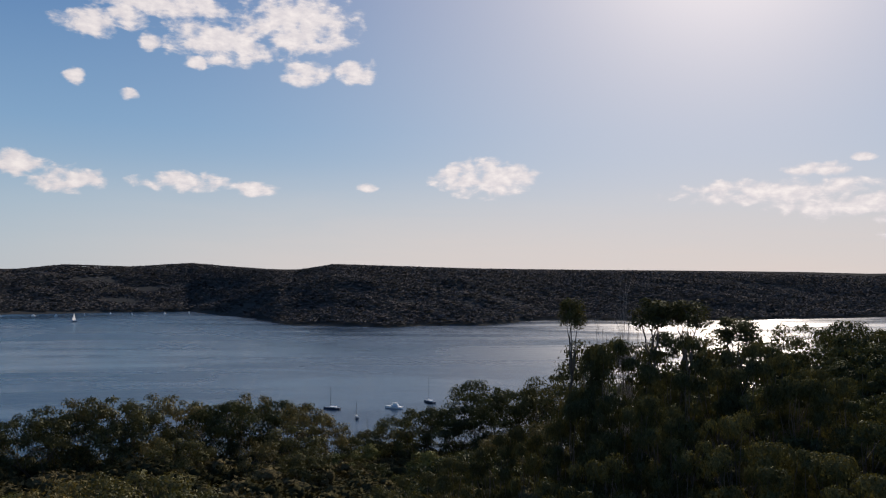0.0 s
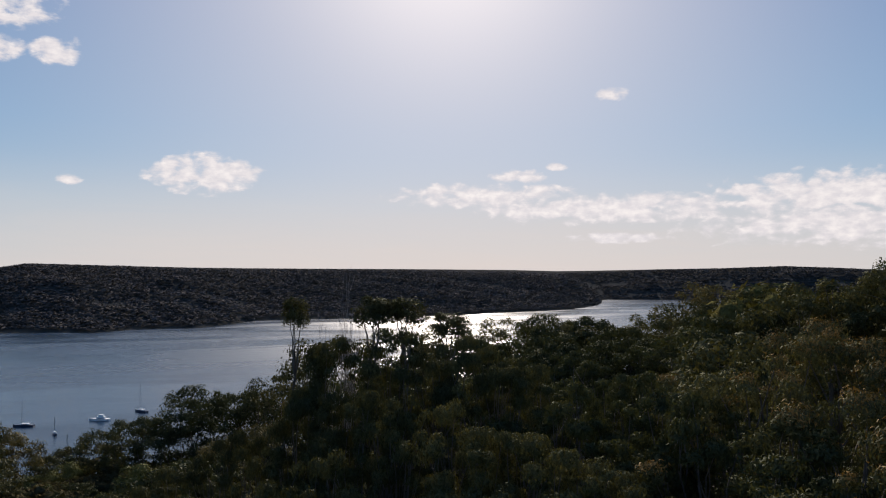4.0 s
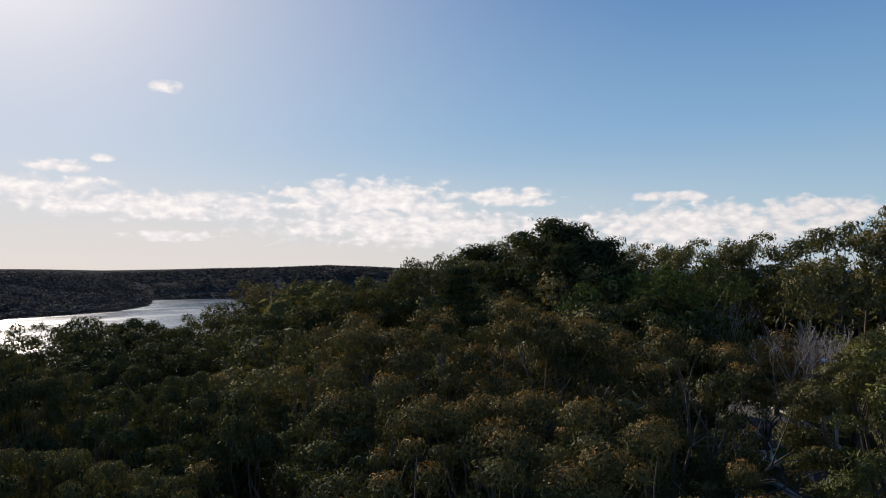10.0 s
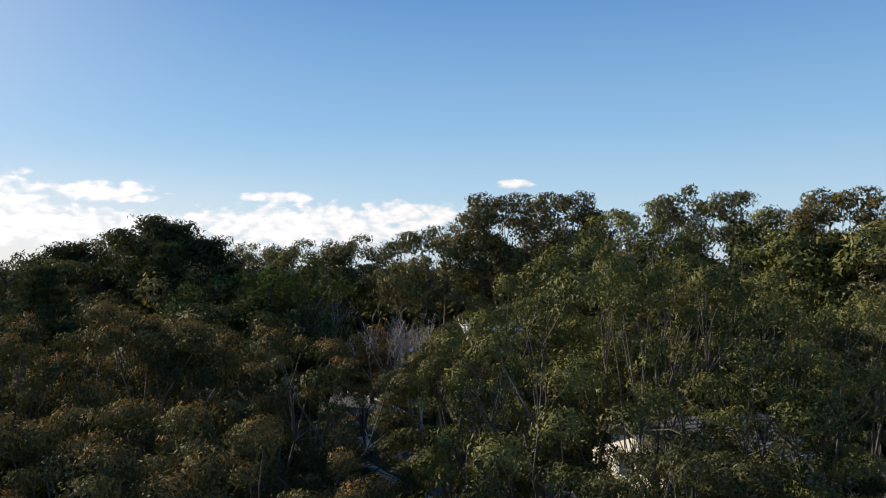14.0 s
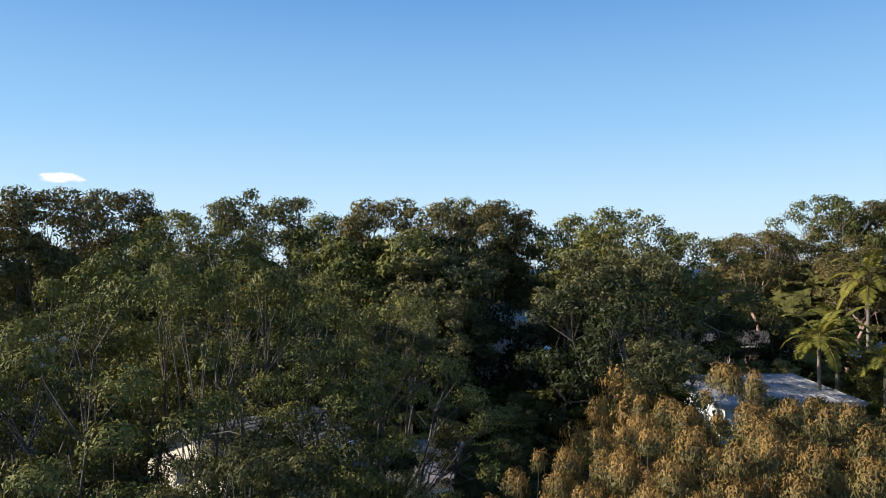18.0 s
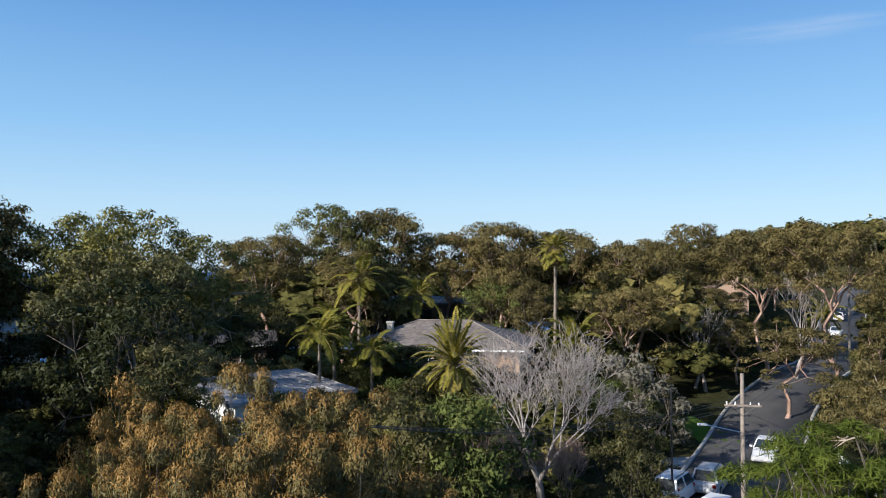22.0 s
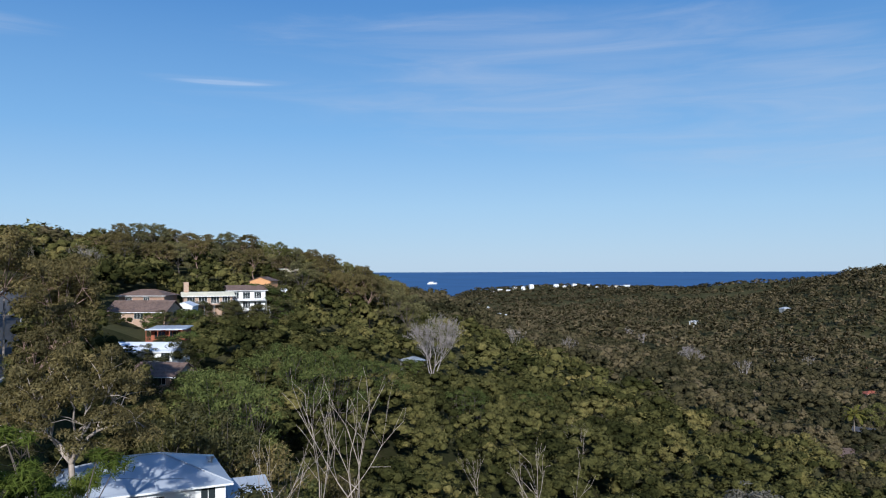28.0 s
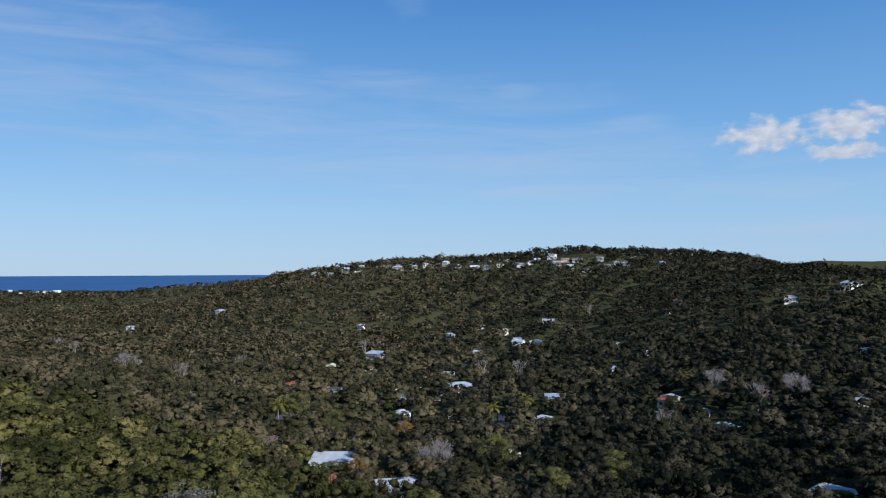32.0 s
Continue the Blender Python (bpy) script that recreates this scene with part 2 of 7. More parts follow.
LEAF = {
    "gum": leaf_material("gum_leaves", (0.022, 0.027, 0.009), (0.074, 0.074, 0.024), (0.175, 0.158, 0.052), 0.18, 0.0, 0.014),
    "olive": leaf_material("olive_leaves", (0.042, 0.040, 0.015), (0.134, 0.114, 0.038), (0.268, 0.212, 0.073), 0.14, 0.0, 0.014),
    "fresh": leaf_material("fresh_leaves", (0.032, 0.044, 0.012), (0.140, 0.145, 0.036), (0.300, 0.270, 0.070), 0.07, 0.0, 0.014),
    "rust": leaf_material("new_growth_leaves", (0.112, 0.075, 0.021), (0.255, 0.158, 0.042), (0.385, 0.228, 0.064), 0.08, 0.0, 0.014),
    "dark": leaf_material("dark_leaves", (0.017, 0.025, 0.009), (0.043, 0.051, 0.017), (0.093, 0.095, 0.031), 0.22, 0.0, 0.014),
    "pine": leaf_material("pine_needles", (0.026, 0.036, 0.015), (0.057, 0.069, 0.029), (0.107, 0.116, 0.047), 0.12),
    "brightpine": leaf_material("bright_pine_needles", (0.040, 0.062, 0.012), (0.095, 0.130, 0.022), (0.170, 0.200, 0.038), 0.15),
    "palm": leaf_material("palm_leaflets", (0.071, 0.085, 0.017), (0.190, 0.185, 0.034), (0.361, 0.294, 0.067), 0.2),
    "silver": leaf_material("silver_leaves", (0.082, 0.082, 0.056), (0.163, 0.159, 0.112), (0.267, 0.249, 0.181), 0.15),
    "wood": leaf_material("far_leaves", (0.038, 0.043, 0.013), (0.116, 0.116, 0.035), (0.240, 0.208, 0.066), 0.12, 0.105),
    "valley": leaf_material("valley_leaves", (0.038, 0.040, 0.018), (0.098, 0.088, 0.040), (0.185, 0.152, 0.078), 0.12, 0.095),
    "sage": leaf_material("sage_leaves", (0.040, 0.045, 0.018), (0.146, 0.142, 0.052), (0.300, 0.265, 0.105), 0.14, 0.0, 0.014),
    # valley leaves darkened: the slope's shade is put into their colour
    "deep": leaf_material("shaded_valley_leaves", (0.014, 0.018, 0.010), (0.040, 0.041, 0.022), (0.088, 0.078, 0.044), 0.10, 0.095),
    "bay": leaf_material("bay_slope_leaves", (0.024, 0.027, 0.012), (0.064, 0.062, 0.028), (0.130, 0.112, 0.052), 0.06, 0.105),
    "lush": leaf_material("lush_leaves", (0.032, 0.046, 0.014), (0.092, 0.118, 0.032), (0.190, 0.210, 0.060), 0.12),
    # paled to grey: distance haze is painted into these leaves
    "west": leaf_material("hazed_western_leaves", (0.082, 0.086, 0.076), (0.106, 0.107, 0.095), (0.135, 0.132, 0.114), 0.05),
}
BARK = {
    "grey": bark_material("grey_bark", (0.045, 0.037, 0.030), (0.13, 0.105, 0.085)),
    "pale": bark_material("pale_bark", (0.20, 0.165, 0.135), (0.46, 0.39, 0.33)),
    "brown": bark_material("brown_bark", (0.045, 0.032, 0.022), (0.13, 0.092, 0.066)),
    "pink": bark_material("pink_bark", (0.20, 0.125, 0.095), (0.40, 0.27, 0.21)),
    "twig": bark_material("bare_twigs", (0.17, 0.145, 0.135), (0.41, 0.365, 0.34)),
    "palm": bark_material("palm_bark", (0.10, 0.082, 0.062), (0.26, 0.215, 0.17), 6.0),
}


def sea_material():
    m, n = material("sea")
    where = n.add("ShaderNodeTexCoord").outputs["Object"]
    a = n.noise(where, 0.004, 5.0, 0.6)
    col = n.ramp(a, [(0.3, (0.020, 0.075, 0.190)), (0.7, (0.030, 0.100, 0.235))])
    body = n.add("ShaderNodeBsdfDiffuse", None, Color=col)
    shine = n.add("ShaderNodeBsdfGlossy", None, Color=(1, 1, 1, 1), Roughness=0.35, Normal=n.add("ShaderNodeBump", None, Height=n.noise(where, 0.08, 4.0), Strength=0.5, Distance=1.0))
    finish(n, n.add("ShaderNodeMixShader", None, i0=0.12, i1=body, i2=shine))
    return m


GROUND = ground_material("forest_floor", ((0.018, 0.022, 0.010), (0.034, 0.036, 0.016), (0.070, 0.054, 0.030)))
SCRUB = ground_material("low_scrub", ((0.050, 0.051, 0.024), (0.072, 0.069, 0.033), (0.098, 0.088, 0.044)))
# ground of the western hills, greyed to match their haze-paled leaves
WEST_GROUND = ground_material("grey_west_ground", ((0.044, 0.045, 0.041), (0.056, 0.055, 0.050), (0.068, 0.066, 0.058)))
WATER, SEA = water_material(), sea_material()

# ---- the lie of the land ----
NEAR_R = (0, 25, 50, 80, 120, 170, 250, 350, 500)
NEAR_WEST = {
    -50: (75, 70, 63, 58, 52, 44, 22, 2, -4), -30: (75, 70, 63, 58, 52, 45, 20, -2, -5),
    -5: (75, 70, 62, 56, 50, 42, 15, -4, -6), 10: (75, 73, 68, 62, 54, 42, 15, -4, -6),
    25: (75, 75, 73, 70, 66, 55, 20, -3, -6), 40: (75, 75, 75, 75, 74, 62, 30, 0, -6),
    60: (75, 76, 76, 77, 76, 70, 50, 20, -4), 90: (75, 76, 77, 78, 77, 70, 50, 25, 0)}
NEAR_EAST = {
    120: (75, 76, 78, 78, 76, 68, 48, 22, 0), 140: (75, 76, 78, 79, 78, 70, 50, 30, 5),
    155: (75, 75, 76, 78, 79, 76, 66, 50, 30), 165: (75, 75, 75, 76.5, 80, 82, 80, 74, 60),
    172: (75, 75, 75, 77, 81.5, 83, 90, 97, 92), 180: (75, 73, 70, 67, 67, 73, 84, 99, 94),
    187: (75, 70, 66, 62, 59, 63, 77, 95, 96), 195: (75, 68, 58, 50, 50, 57, 68, 84, 90),
    203: (75, 66, 55, 44, 40, 44, 52, 62, 68), 212: (75, 66, 53, 40, 33, 38, 44, 48, 40)}
NEAR_SOUTH = {
    225: (75, 66, 52, 38, 30, 32, 36, 34, 25), 240: (75, 66, 52, 38, 30, 26, 24, 22, 22),
    255: (75, 66, 52, 38, 30, 25, 22, 22, 25), 270: (75, 66, 54, 42, 34, 30, 30, 36, 44),
    285: (75, 68, 58, 48, 42, 38, 38, 44, 50), 310: (75, 70, 63, 58, 52, 44, 22, 2, -4)}
FAR_R = (700, 1000, 1400, 1900, 2500, 3500, 4990)
FAR = {
    -50: (-6,) * 7, 150: (-6,) * 7, 165: (30, -6, -6, -6, -6, -6, -6), 172: (75, 40, -6, -6, -6, -6, -6),
    187: (70, 30, -6, -6, -6, -6, -6), 195: (70, 30, -6, -6, -6, -6, -6), 203: (50, 30, 10, -6, -6, -6, -6),
    207: (40, 28, 26, 34, -6, -6, -6), 212: (32, 25, 30, 45, -6, -6, -6), 218: (28, 28, 44, 44, -6, -6, -6),
    225: (24, 36, 58, 30, -6, -6, -6), 234: (28, 84, 74, 40, 10, -6, -6), 240: (32, 100, 80, 40, 10, -6, -6), 255: (48, 110, 90, 60, 40, 20, 20),
    263: (68, 106, 84, 60, 60, 60, 60), 270: (84, 84, 60, 60, 112, 110, 100), 285: (60, 50, 45, 60, 112, 110, 100), 310: (-6,) * 7}
SHORE_AZ = (-48, -18, -16.5, -12, -4, 3, 7, 20, 27, 32, 60)
SHORE_R = (1700, 1650, 1560, 1250, 1143, 1200, 1320, 1400, 1560, 1690, 1900)
CREST_AZ = (-48, -29, -26, -22, -18, -15.5, -11, -8, -3, 3, 10, 16, 25, 28.6, 30.2, 31.4, 32.5, 33.5, 60)
CREST_EL = (0, -0.05, 0.3, 0.15, 0.42, 0.2, -0.15, 0.4, 0.25, 0.05, -0.05, -0.12, -0.3, -0.5, -0.95, -1.7, -2.7, -3.2, -3.2)
# the ridge behind the headland's tip
BACK_AZ = (22, 28, 33, 36, 40, 44, 48, 51.5, 55, 60)
BACK_EL = (-0.6, -0.5, -0.35, -0.2, -0.1, 0.05, -0.1, -0.4, -0.6, -0.6)


def table(rows, az):
    """Rows of heights by bearing, smoothly mixed for the bearings asked for."""
    keys = np.array(sorted(rows))
    vals = np.array([rows[k] for k in sorted(rows)], float)
    i = np.clip(np.searchsorted(keys, az, side="right") - 1, 0, len(keys) - 2)
    u = np.clip((az - keys[i]) / (keys[i + 1] - keys[i]), 0, 1)
    u = (0.5 * u + 0.5 * u * u * (3 - 2 * u))[:, None]
    return vals[i] * (1 - u) + vals[i + 1] * u


def lumps(x, y, size, seed=0.0):
    """Smooth uneven ground without a pattern that the eye could find."""
    s = 0
    for k, (c, d, f) in enumerate(((0.8, 0.6, 1.0), (-0.5, 0.86, 1.7), (0.3, -0.95, 2.6), (-0.95, -0.3, 4.1))):
        s = s + np.sin((x * c + y * d) * f * 6.28 / size + seed * (k + 1) + 1.7 * np.sin((x * d - y * c) * f * 4.1 / size + k)) / (k + 1.4)
    return s / 1.6


def land(x, y):
    """The height of the ground at arrays x, y."""
    x, y = np.atleast_1d(np.asarray(x, float)), np.atleast_1d(np.asarray(y, float))
    r = np.hypot(x, y)
    az = np.degrees(np.arctan2(x, y))
    az = np.where(az < -50, az + 360, az)
    rows = np.hstack([table({**NEAR_WEST, **NEAR_EAST, **NEAR_SOUTH}, az), table(FAR, az)])
    rr = np.array(NEAR_R + FAR_R, float)
    i = np.clip(np.searchsorted(rr, r, side="right") - 1, 0, len(rr) - 2)
    u = np.clip((r - rr[i]) / (rr[i + 1] - rr[i]), 0, 1)
    n = np.arange(len(r))
    z = rows[n, i] * (1 - u) + rows[n, i + 1] * u
    z = z + lumps(x, y, 160.0) * np.clip((r - 110) / 200, 0, 1) * 3.0 * (z > 3) + lumps(x, y, 420.0, 2.0) * np.clip((r - 450) / 500, 0, 1) * 5.0 * (z > 8)
    # the hills on the far side of the bay
    shore = np.interp(az, SHORE_AZ, SHORE_R) + lumps(x, y, 300.0, 1.0) * 18
    crest_r = shore + 520
    crest = EYE - 9 + crest_r * np.tan(np.radians(np.interp(az, CREST_AZ, CREST_EL)))
    u = np.clip((r - shore) / 520, 0, 1.0)
    gully = lumps(x, y, 380.0, 4.0) * 9 * np.clip((crest + 4) / 40, 0, 1) * np.sin(np.pi * u)
    hill = (crest + 6) * (0.35 * np.sqrt(u) + 0.65 * u * u * (3 - 2 * u)) - 6 + gully
    back_shore = 2150 + lumps(x, y, 340.0, 3.0) * 30
    back_top = EYE - 6 + (back_shore + 420) * np.tan(np.radians(np.interp(az, BACK_AZ, BACK_EL)))
    u = np.clip((r - back_shore) / 420, 0, 1.0)
    back = (back_top + 6) * (0.35 * np.sqrt(u) + 0.65 * u * u * (3 - 2 * u)) - 6 + lumps(x, y, 380.0, 5.0) * 8 * np.sin(np.pi * u)
    hill = np.maximum(hill, np.where(az > 22, back, -6))
    west = (az < 62) & (r > shore)
    return np.where(west, np.maximum(hill, -6), z)


def height(x, y):
    return float(land(x, y)[0])


def mesh_of(name, verts, faces, mat, smooth=False, normals=None):
    """One mesh from arrays: verts (n, 3), faces (m, 3 or 4)."""
    me = bpy.data.meshes.new(name)
    verts, faces = np.asarray(verts, np.float32), np.asarray(faces, np.int32)
    k = faces.shape[1]
    me.vertices.add(len(verts))
    me.vertices.foreach_set("co", verts.ravel())
    me.loops.add(faces.size)
    me.loops.foreach_set("vertex_index", faces.ravel())
    me.polygons.add(len(faces))
    me.polygons.foreach_set("loop_start", np.arange(len(faces), dtype=np.int32) * k)
    if smooth or normals is not None:
        me.polygons.foreach_set("use_smooth", np.ones(len(faces), bool))
    me.materials.append(mat)
    me.update()
    me.validate()
    if normals is not None:
        me.normals_split_custom_set_from_vertices(np.asarray(normals, np.float32))
    return me


def grid_faces(a, b, wrap=False):
    i, j = np.meshgrid(np.arange(a - 1), np.arange(b if wrap else b - 1), indexing="ij")
    k = (j + 1) % b
    return np.stack([i * b + j, (i + 1) * b + j, (i + 1) * b + k, i * b + k], -1).reshape(-1, 4)


def put_part(name, mesh, parent, label=""):
    ob = new(name, mesh)
    ob.parent = parent
    if label:
        ob["label"] = label
    return ob


def part(name, bm, mat, parent, label=""):
    """Links a bmesh as one mesh object under a thing or a part."""
    me = bpy.data.meshes.new(name)
    bm.to_mesh(me)
    bm.free()
    me.materials.append(mat)
    return put_part(name, me, parent, label)


def thing(name, label, category, at=(0, 0, 0), turn=0.0, group="", kind="", data=None):
    ob = new(name, data)
    ob.location, ob.rotation_euler = at, (0, 0, radians(turn))
    return tagged(ob, label, category, group, kind)


# ground: one sheet out to the horizon
RINGS, SPOKES = 130, 440
ring = np.concatenate([[0.02], np.geomspace(4, 4990, RINGS - 1)])
spoke = np.radians(np.arange(SPOKES) * 360.0 / SPOKES)
gx, gy = np.outer(ring, np.sin(spoke)).ravel(), np.outer(ring, np.cos(spoke)).ravel()
ROAD = [(60, 100), (72, 76), (78, 55), (88, 42), (110, 33), (135, 31), (152, 35), (161, 41), (166.4, 50), (168.7, 63), (170.2, 78), (172.6, 97), (173.7, 106), (174.3, 135), (174.6, 165), (175.2, 200), (176, 240)]


def smooth_line(points, step=2.0):
    """Even steps along a soft curve through points in the plan."""
    p = np.array(points, float)
    p = np.vstack([2 * p[0] - p[1], p, 2 * p[-1] - p[-2]])
    out = []
    for a, b, c, d in zip(p[:-3], p[1:-2], p[2:-1], p[3:]):
        k = max(2, int(np.linalg.norm(c - b) / step))
        for u in np.linspace(0, 1, k, endpoint=False):
            out.append(0.5 * (2 * b + (c - a) * u + (2 * a - 5 * b + 4 * c - d) * u * u + (3 * b - a - 3 * c + d) * u ** 3))
    return np.array(out)


road_line = smooth_line([polar(a, r).xy for a, r in ROAD])
road_z = land(road_line[:, 0], road_line[:, 1])
road_z = np.convolve(np.pad(road_z, 6, mode="edge"), np.ones(13) / 13, mode="valid")


def road_near(x, y):
    """Distance from the road's middle line and the road's height there."""
    x, y = np.atleast_1d(x), np.atleast_1d(y)
    d = np.full(len(x), 1e9)
    z = np.zeros(len(x))
    close = np.hypot(x, y) < 290
    if close.any():
        dd = np.hypot(x[close][:, None] - road_line[:, 0], y[close][:, None] - road_line[:, 1])
        k = dd.argmin(1)
        d[close], z[close] = dd.min(1), road_z[k]
    return d, z


def surface(x, y):
    """The ground as it is built: the land, levelled along the road."""
    z = land(x, y)
    d, rz = road_near(np.asarray(x, float), np.asarray(y, float))
    u = np.clip((d - 5.0) / 7.0, 0, 1)
    u = u * u * (3 - 2 * u)
    return np.where(d < 12, (rz - 0.12) * (1 - u) + z * u, z)


def floor_at(x, y):
    return float(surface(np.array([x]), np.array([y]))[0])


gz = surface(gx, gy)
ground = mesh_of("ground", np.stack([gx, gy, gz], 1), grid_faces(RINGS, SPOKES, True), GROUND, True)
ground.materials.append(SCRUB)
ground.materials.append(WEST_GROUND)
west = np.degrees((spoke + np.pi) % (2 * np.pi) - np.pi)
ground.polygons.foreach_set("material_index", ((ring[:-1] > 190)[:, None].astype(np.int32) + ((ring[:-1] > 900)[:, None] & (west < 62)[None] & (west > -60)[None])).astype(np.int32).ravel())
tagged(new("ground", ground),
       "dark leaf-littered hill ground sloping to the water", "ground", kind="structure")
# water: the bay, and the open sea beyond the ridge


def water_sheet(name, label, mat, az0, az1, rise):
    wr = np.concatenate([[60.0], np.geomspace(150, 4950, 60)])
    wz = rise * np.clip((wr - 2300) / 2650, 0, 1) ** 1.15
    a = np.radians(np.linspace(az0, az1, 90))
    x, y = np.outer(wr, np.sin(a)).ravel(), np.outer(wr, np.cos(a)).ravel()
    tagged(new(name, mesh_of(name, np.stack([x, y, np.repeat(wz, 90)], 1), grid_faces(len(wr), 90), mat, True)), label, "water", kind="structure")


water_sheet("bay_water", "rippled slate-blue water of the bay", WATER, -70, 62, 0.0)
water_sheet("sea_water", "deep blue open sea reaching to the horizon", SEA, 62, 290, 64.0)

# ---- trees ----


def tubes(segments, sides=5):
    """Tapered round pieces: segments (n, 8): start, end, start radius, end radius."""
    s = np.asarray(segments, float)
    a, b, ra, rb = s[:, 0:3], s[:, 3:6], s[:, 6], s[:, 7]
    d = b - a
    d /= np.maximum(np.linalg.norm(d, axis=1), 1e-6)[:, None]
    up = np.where(np.abs(d[:, 2:3]) > 0.9, np.array([[1.0, 0, 0]]), np.array([[0, 0, 1.0]]))
    e = np.cross(d, up)
    e /= np.linalg.norm(e, axis=1)[:, None]
    f = np.cross(d, e)
    t = np.arange(sides) * 2 * np.pi / sides
    ring_ = np.cos(t)[None, :, None] * e[:, None, :] + np.sin(t)[None, :, None] * f[:, None, :]
    v = np.stack([a[:, None] + ring_ * ra[:, None, None], b[:, None] + ring_ * rb[:, None, None]], 1)
    base = (np.arange(len(s)) * 2 * sides)[:, None]
    j = np.arange(sides)
    k = (j + 1) % sides
    faces = np.stack([base + j, base + k, base + sides + k, base + sides + j], -1).reshape(-1, 4)
    return v.reshape(-1, 3), faces


def bend(a, b, r0, r1, rng, steps=3, sag=0.12):
    """A limb from a to b as a few slightly crooked pieces."""
    a, b = np.asarray(a, float), np.asarray(b, float)
    length = np.linalg.norm(b - a)
    pts = [a]
    for i in range(1, steps):
        u = i / steps
        pts.append(a + (b - a) * u + rng.normal(0, 0.05, 3) * length + np.array([0, 0, sag * length * math.sin(math.pi * u)]))
    pts.append(b)
    rad = np.linspace(r0, r1, steps + 1)
    return [(*pts[i], *pts[i + 1], rad[i], rad[i + 1]) for i in range(steps)]


def leaves(centres, radii, counts, rng, size=0.26, wide=0.3, flat=0.62, droop=0.35, tri=False, upper=0.35, soft=0.0, ragged=0.0):
    """Leaf blades in clumps: each blade a diamond (or a triangle) of its own."""
    idx = np.repeat(np.arange(len(centres)), counts)
    m = len(idx)
    u = rng.normal(0, 1, (m, 3))
    u /= np.linalg.norm(u, axis=1)[:, None]
    u[:, 2] = np.where(u[:, 2] < -upper, -u[:, 2], u[:, 2])
    rad = (1 - 0.55 * rng.random(m) ** 2)[:, None] * np.asarray(radii)[idx][:, None]
    p = np.asarray(centres)[idx] + u * rad * np.array([1, 1, flat]) * (1 - 0.5 * ragged)
    if ragged:
        # each clump is made of a few smaller sprays
        sprays = rng.normal(0, 1, (len(centres), 6, 3)) * np.array([0.55, 0.55, 0.5 * flat])
        p = p + sprays[idx, rng.integers(0, 6, m)] * np.asarray(radii)[idx][:, None] * ragged
    d = np.cross(u, rng.normal(0, 1, (m, 3))) + rng.normal(0, 0.35, (m, 3))
    d[:, 2] -= droop
    d /= np.linalg.norm(d, axis=1)[:, None]
    s = np.cross(d, u + np.array([0, 0, 0.5]) + rng.normal(0, 0.45, (m, 3)))
    s /= np.maximum(np.linalg.norm(s, axis=1), 1e-6)[:, None]
    ln = (size * (0.6 + 0.8 * rng.random(m)))[:, None]
    w = ln * wide
    i = np.arange(m)
    if tri:
        v = np.stack([p - s * w * 0.6, p + s * w * 0.6, p + d * ln], 1).reshape(-1, 3)
        if not soft:
            return v, np.stack([i * 3, i * 3 + 1, i * 3 + 2], 1)
        # blades face out of their clump and take part of its rounded shading
        out = u * np.array([1, 1, 1 / flat]) + np.array([0, 0, 0.05])
        out /= np.linalg.norm(out, axis=1)[:, None]
        t = v.reshape(-1, 3, 3)
        g = np.cross(t[:, 1] - t[:, 0], t[:, 2] - t[:, 0])
        g /= np.maximum(np.linalg.norm(g, axis=1), 1e-9)[:, None]
        back = (g * out).sum(1) < 0
        g[back] *= -1
        f = np.stack([i * 3, i * 3 + 1, i * 3 + 2], 1)
        f[back] = f[back][:, [0, 2, 1]]
        nrm = out * soft + g * (1 - soft)
        return v, f, np.repeat(nrm / np.linalg.norm(nrm, axis=1)[:, None], 3, 0)
    v = np.stack([p, p + d * ln * 0.5 + s * w * 0.5, p + d * ln, p + d * ln * 0.5 - s * w * 0.5], 1).reshape(-1, 3)
    return v, np.stack([i * 4, i * 4 + 1, i * 4 + 2, i * 4 + 3], 1)


ICO_V = np.array([(0, -1, 1.618), (0, 1, 1.618), (0, -1, -1.618), (0, 1, -1.618), (1, 1.618, 0), (-1, 1.618, 0), (1, -1.618, 0), (-1, -1.618, 0),
                  (1.618, 0, 1), (-1.618, 0, 1), (1.618, 0, -1), (-1.618, 0, -1)]) / 1.902
ICO_F = np.array([(0, 8, 1), (0, 1, 9), (0, 9, 7), (0, 7, 6), (0, 6, 8), (1, 8, 4), (1, 4, 5), (1, 5, 9), (8, 6, 10), (8, 10, 4), (2, 10, 6), (2, 6, 7),
                  (2, 7, 11), (2, 11, 3), (2, 3, 10), (3, 11, 5), (3, 5, 4), (3, 4, 10), (11, 7, 9), (11, 9, 5)])


def cores(centres, radii, rng, flat=0.6):
    """The dense twiggy heart of each leaf clump, an uneven lump hidden behind the blades."""
    centres, radii = np.asarray(centres), np.asarray(radii)
    n = len(centres)
    v = ICO_V[None] * rng.uniform(0.7, 1.15, (n, 12, 1)) * radii[:, None, None] * np.array([1, 1, flat]) + centres[:, None]
    f = ICO_F[None] + (np.arange(n) * 12)[:, None, None]
    return v.reshape(-1, 3), f.reshape(-1, 3)


def joined(*pieces):
    V, Fc, at = [], [], 0
    for v, f in pieces:
        V.append(v)
        Fc.append(f + at)
        at += len(v)
    return np.vstack(V), np.vstack(Fc)


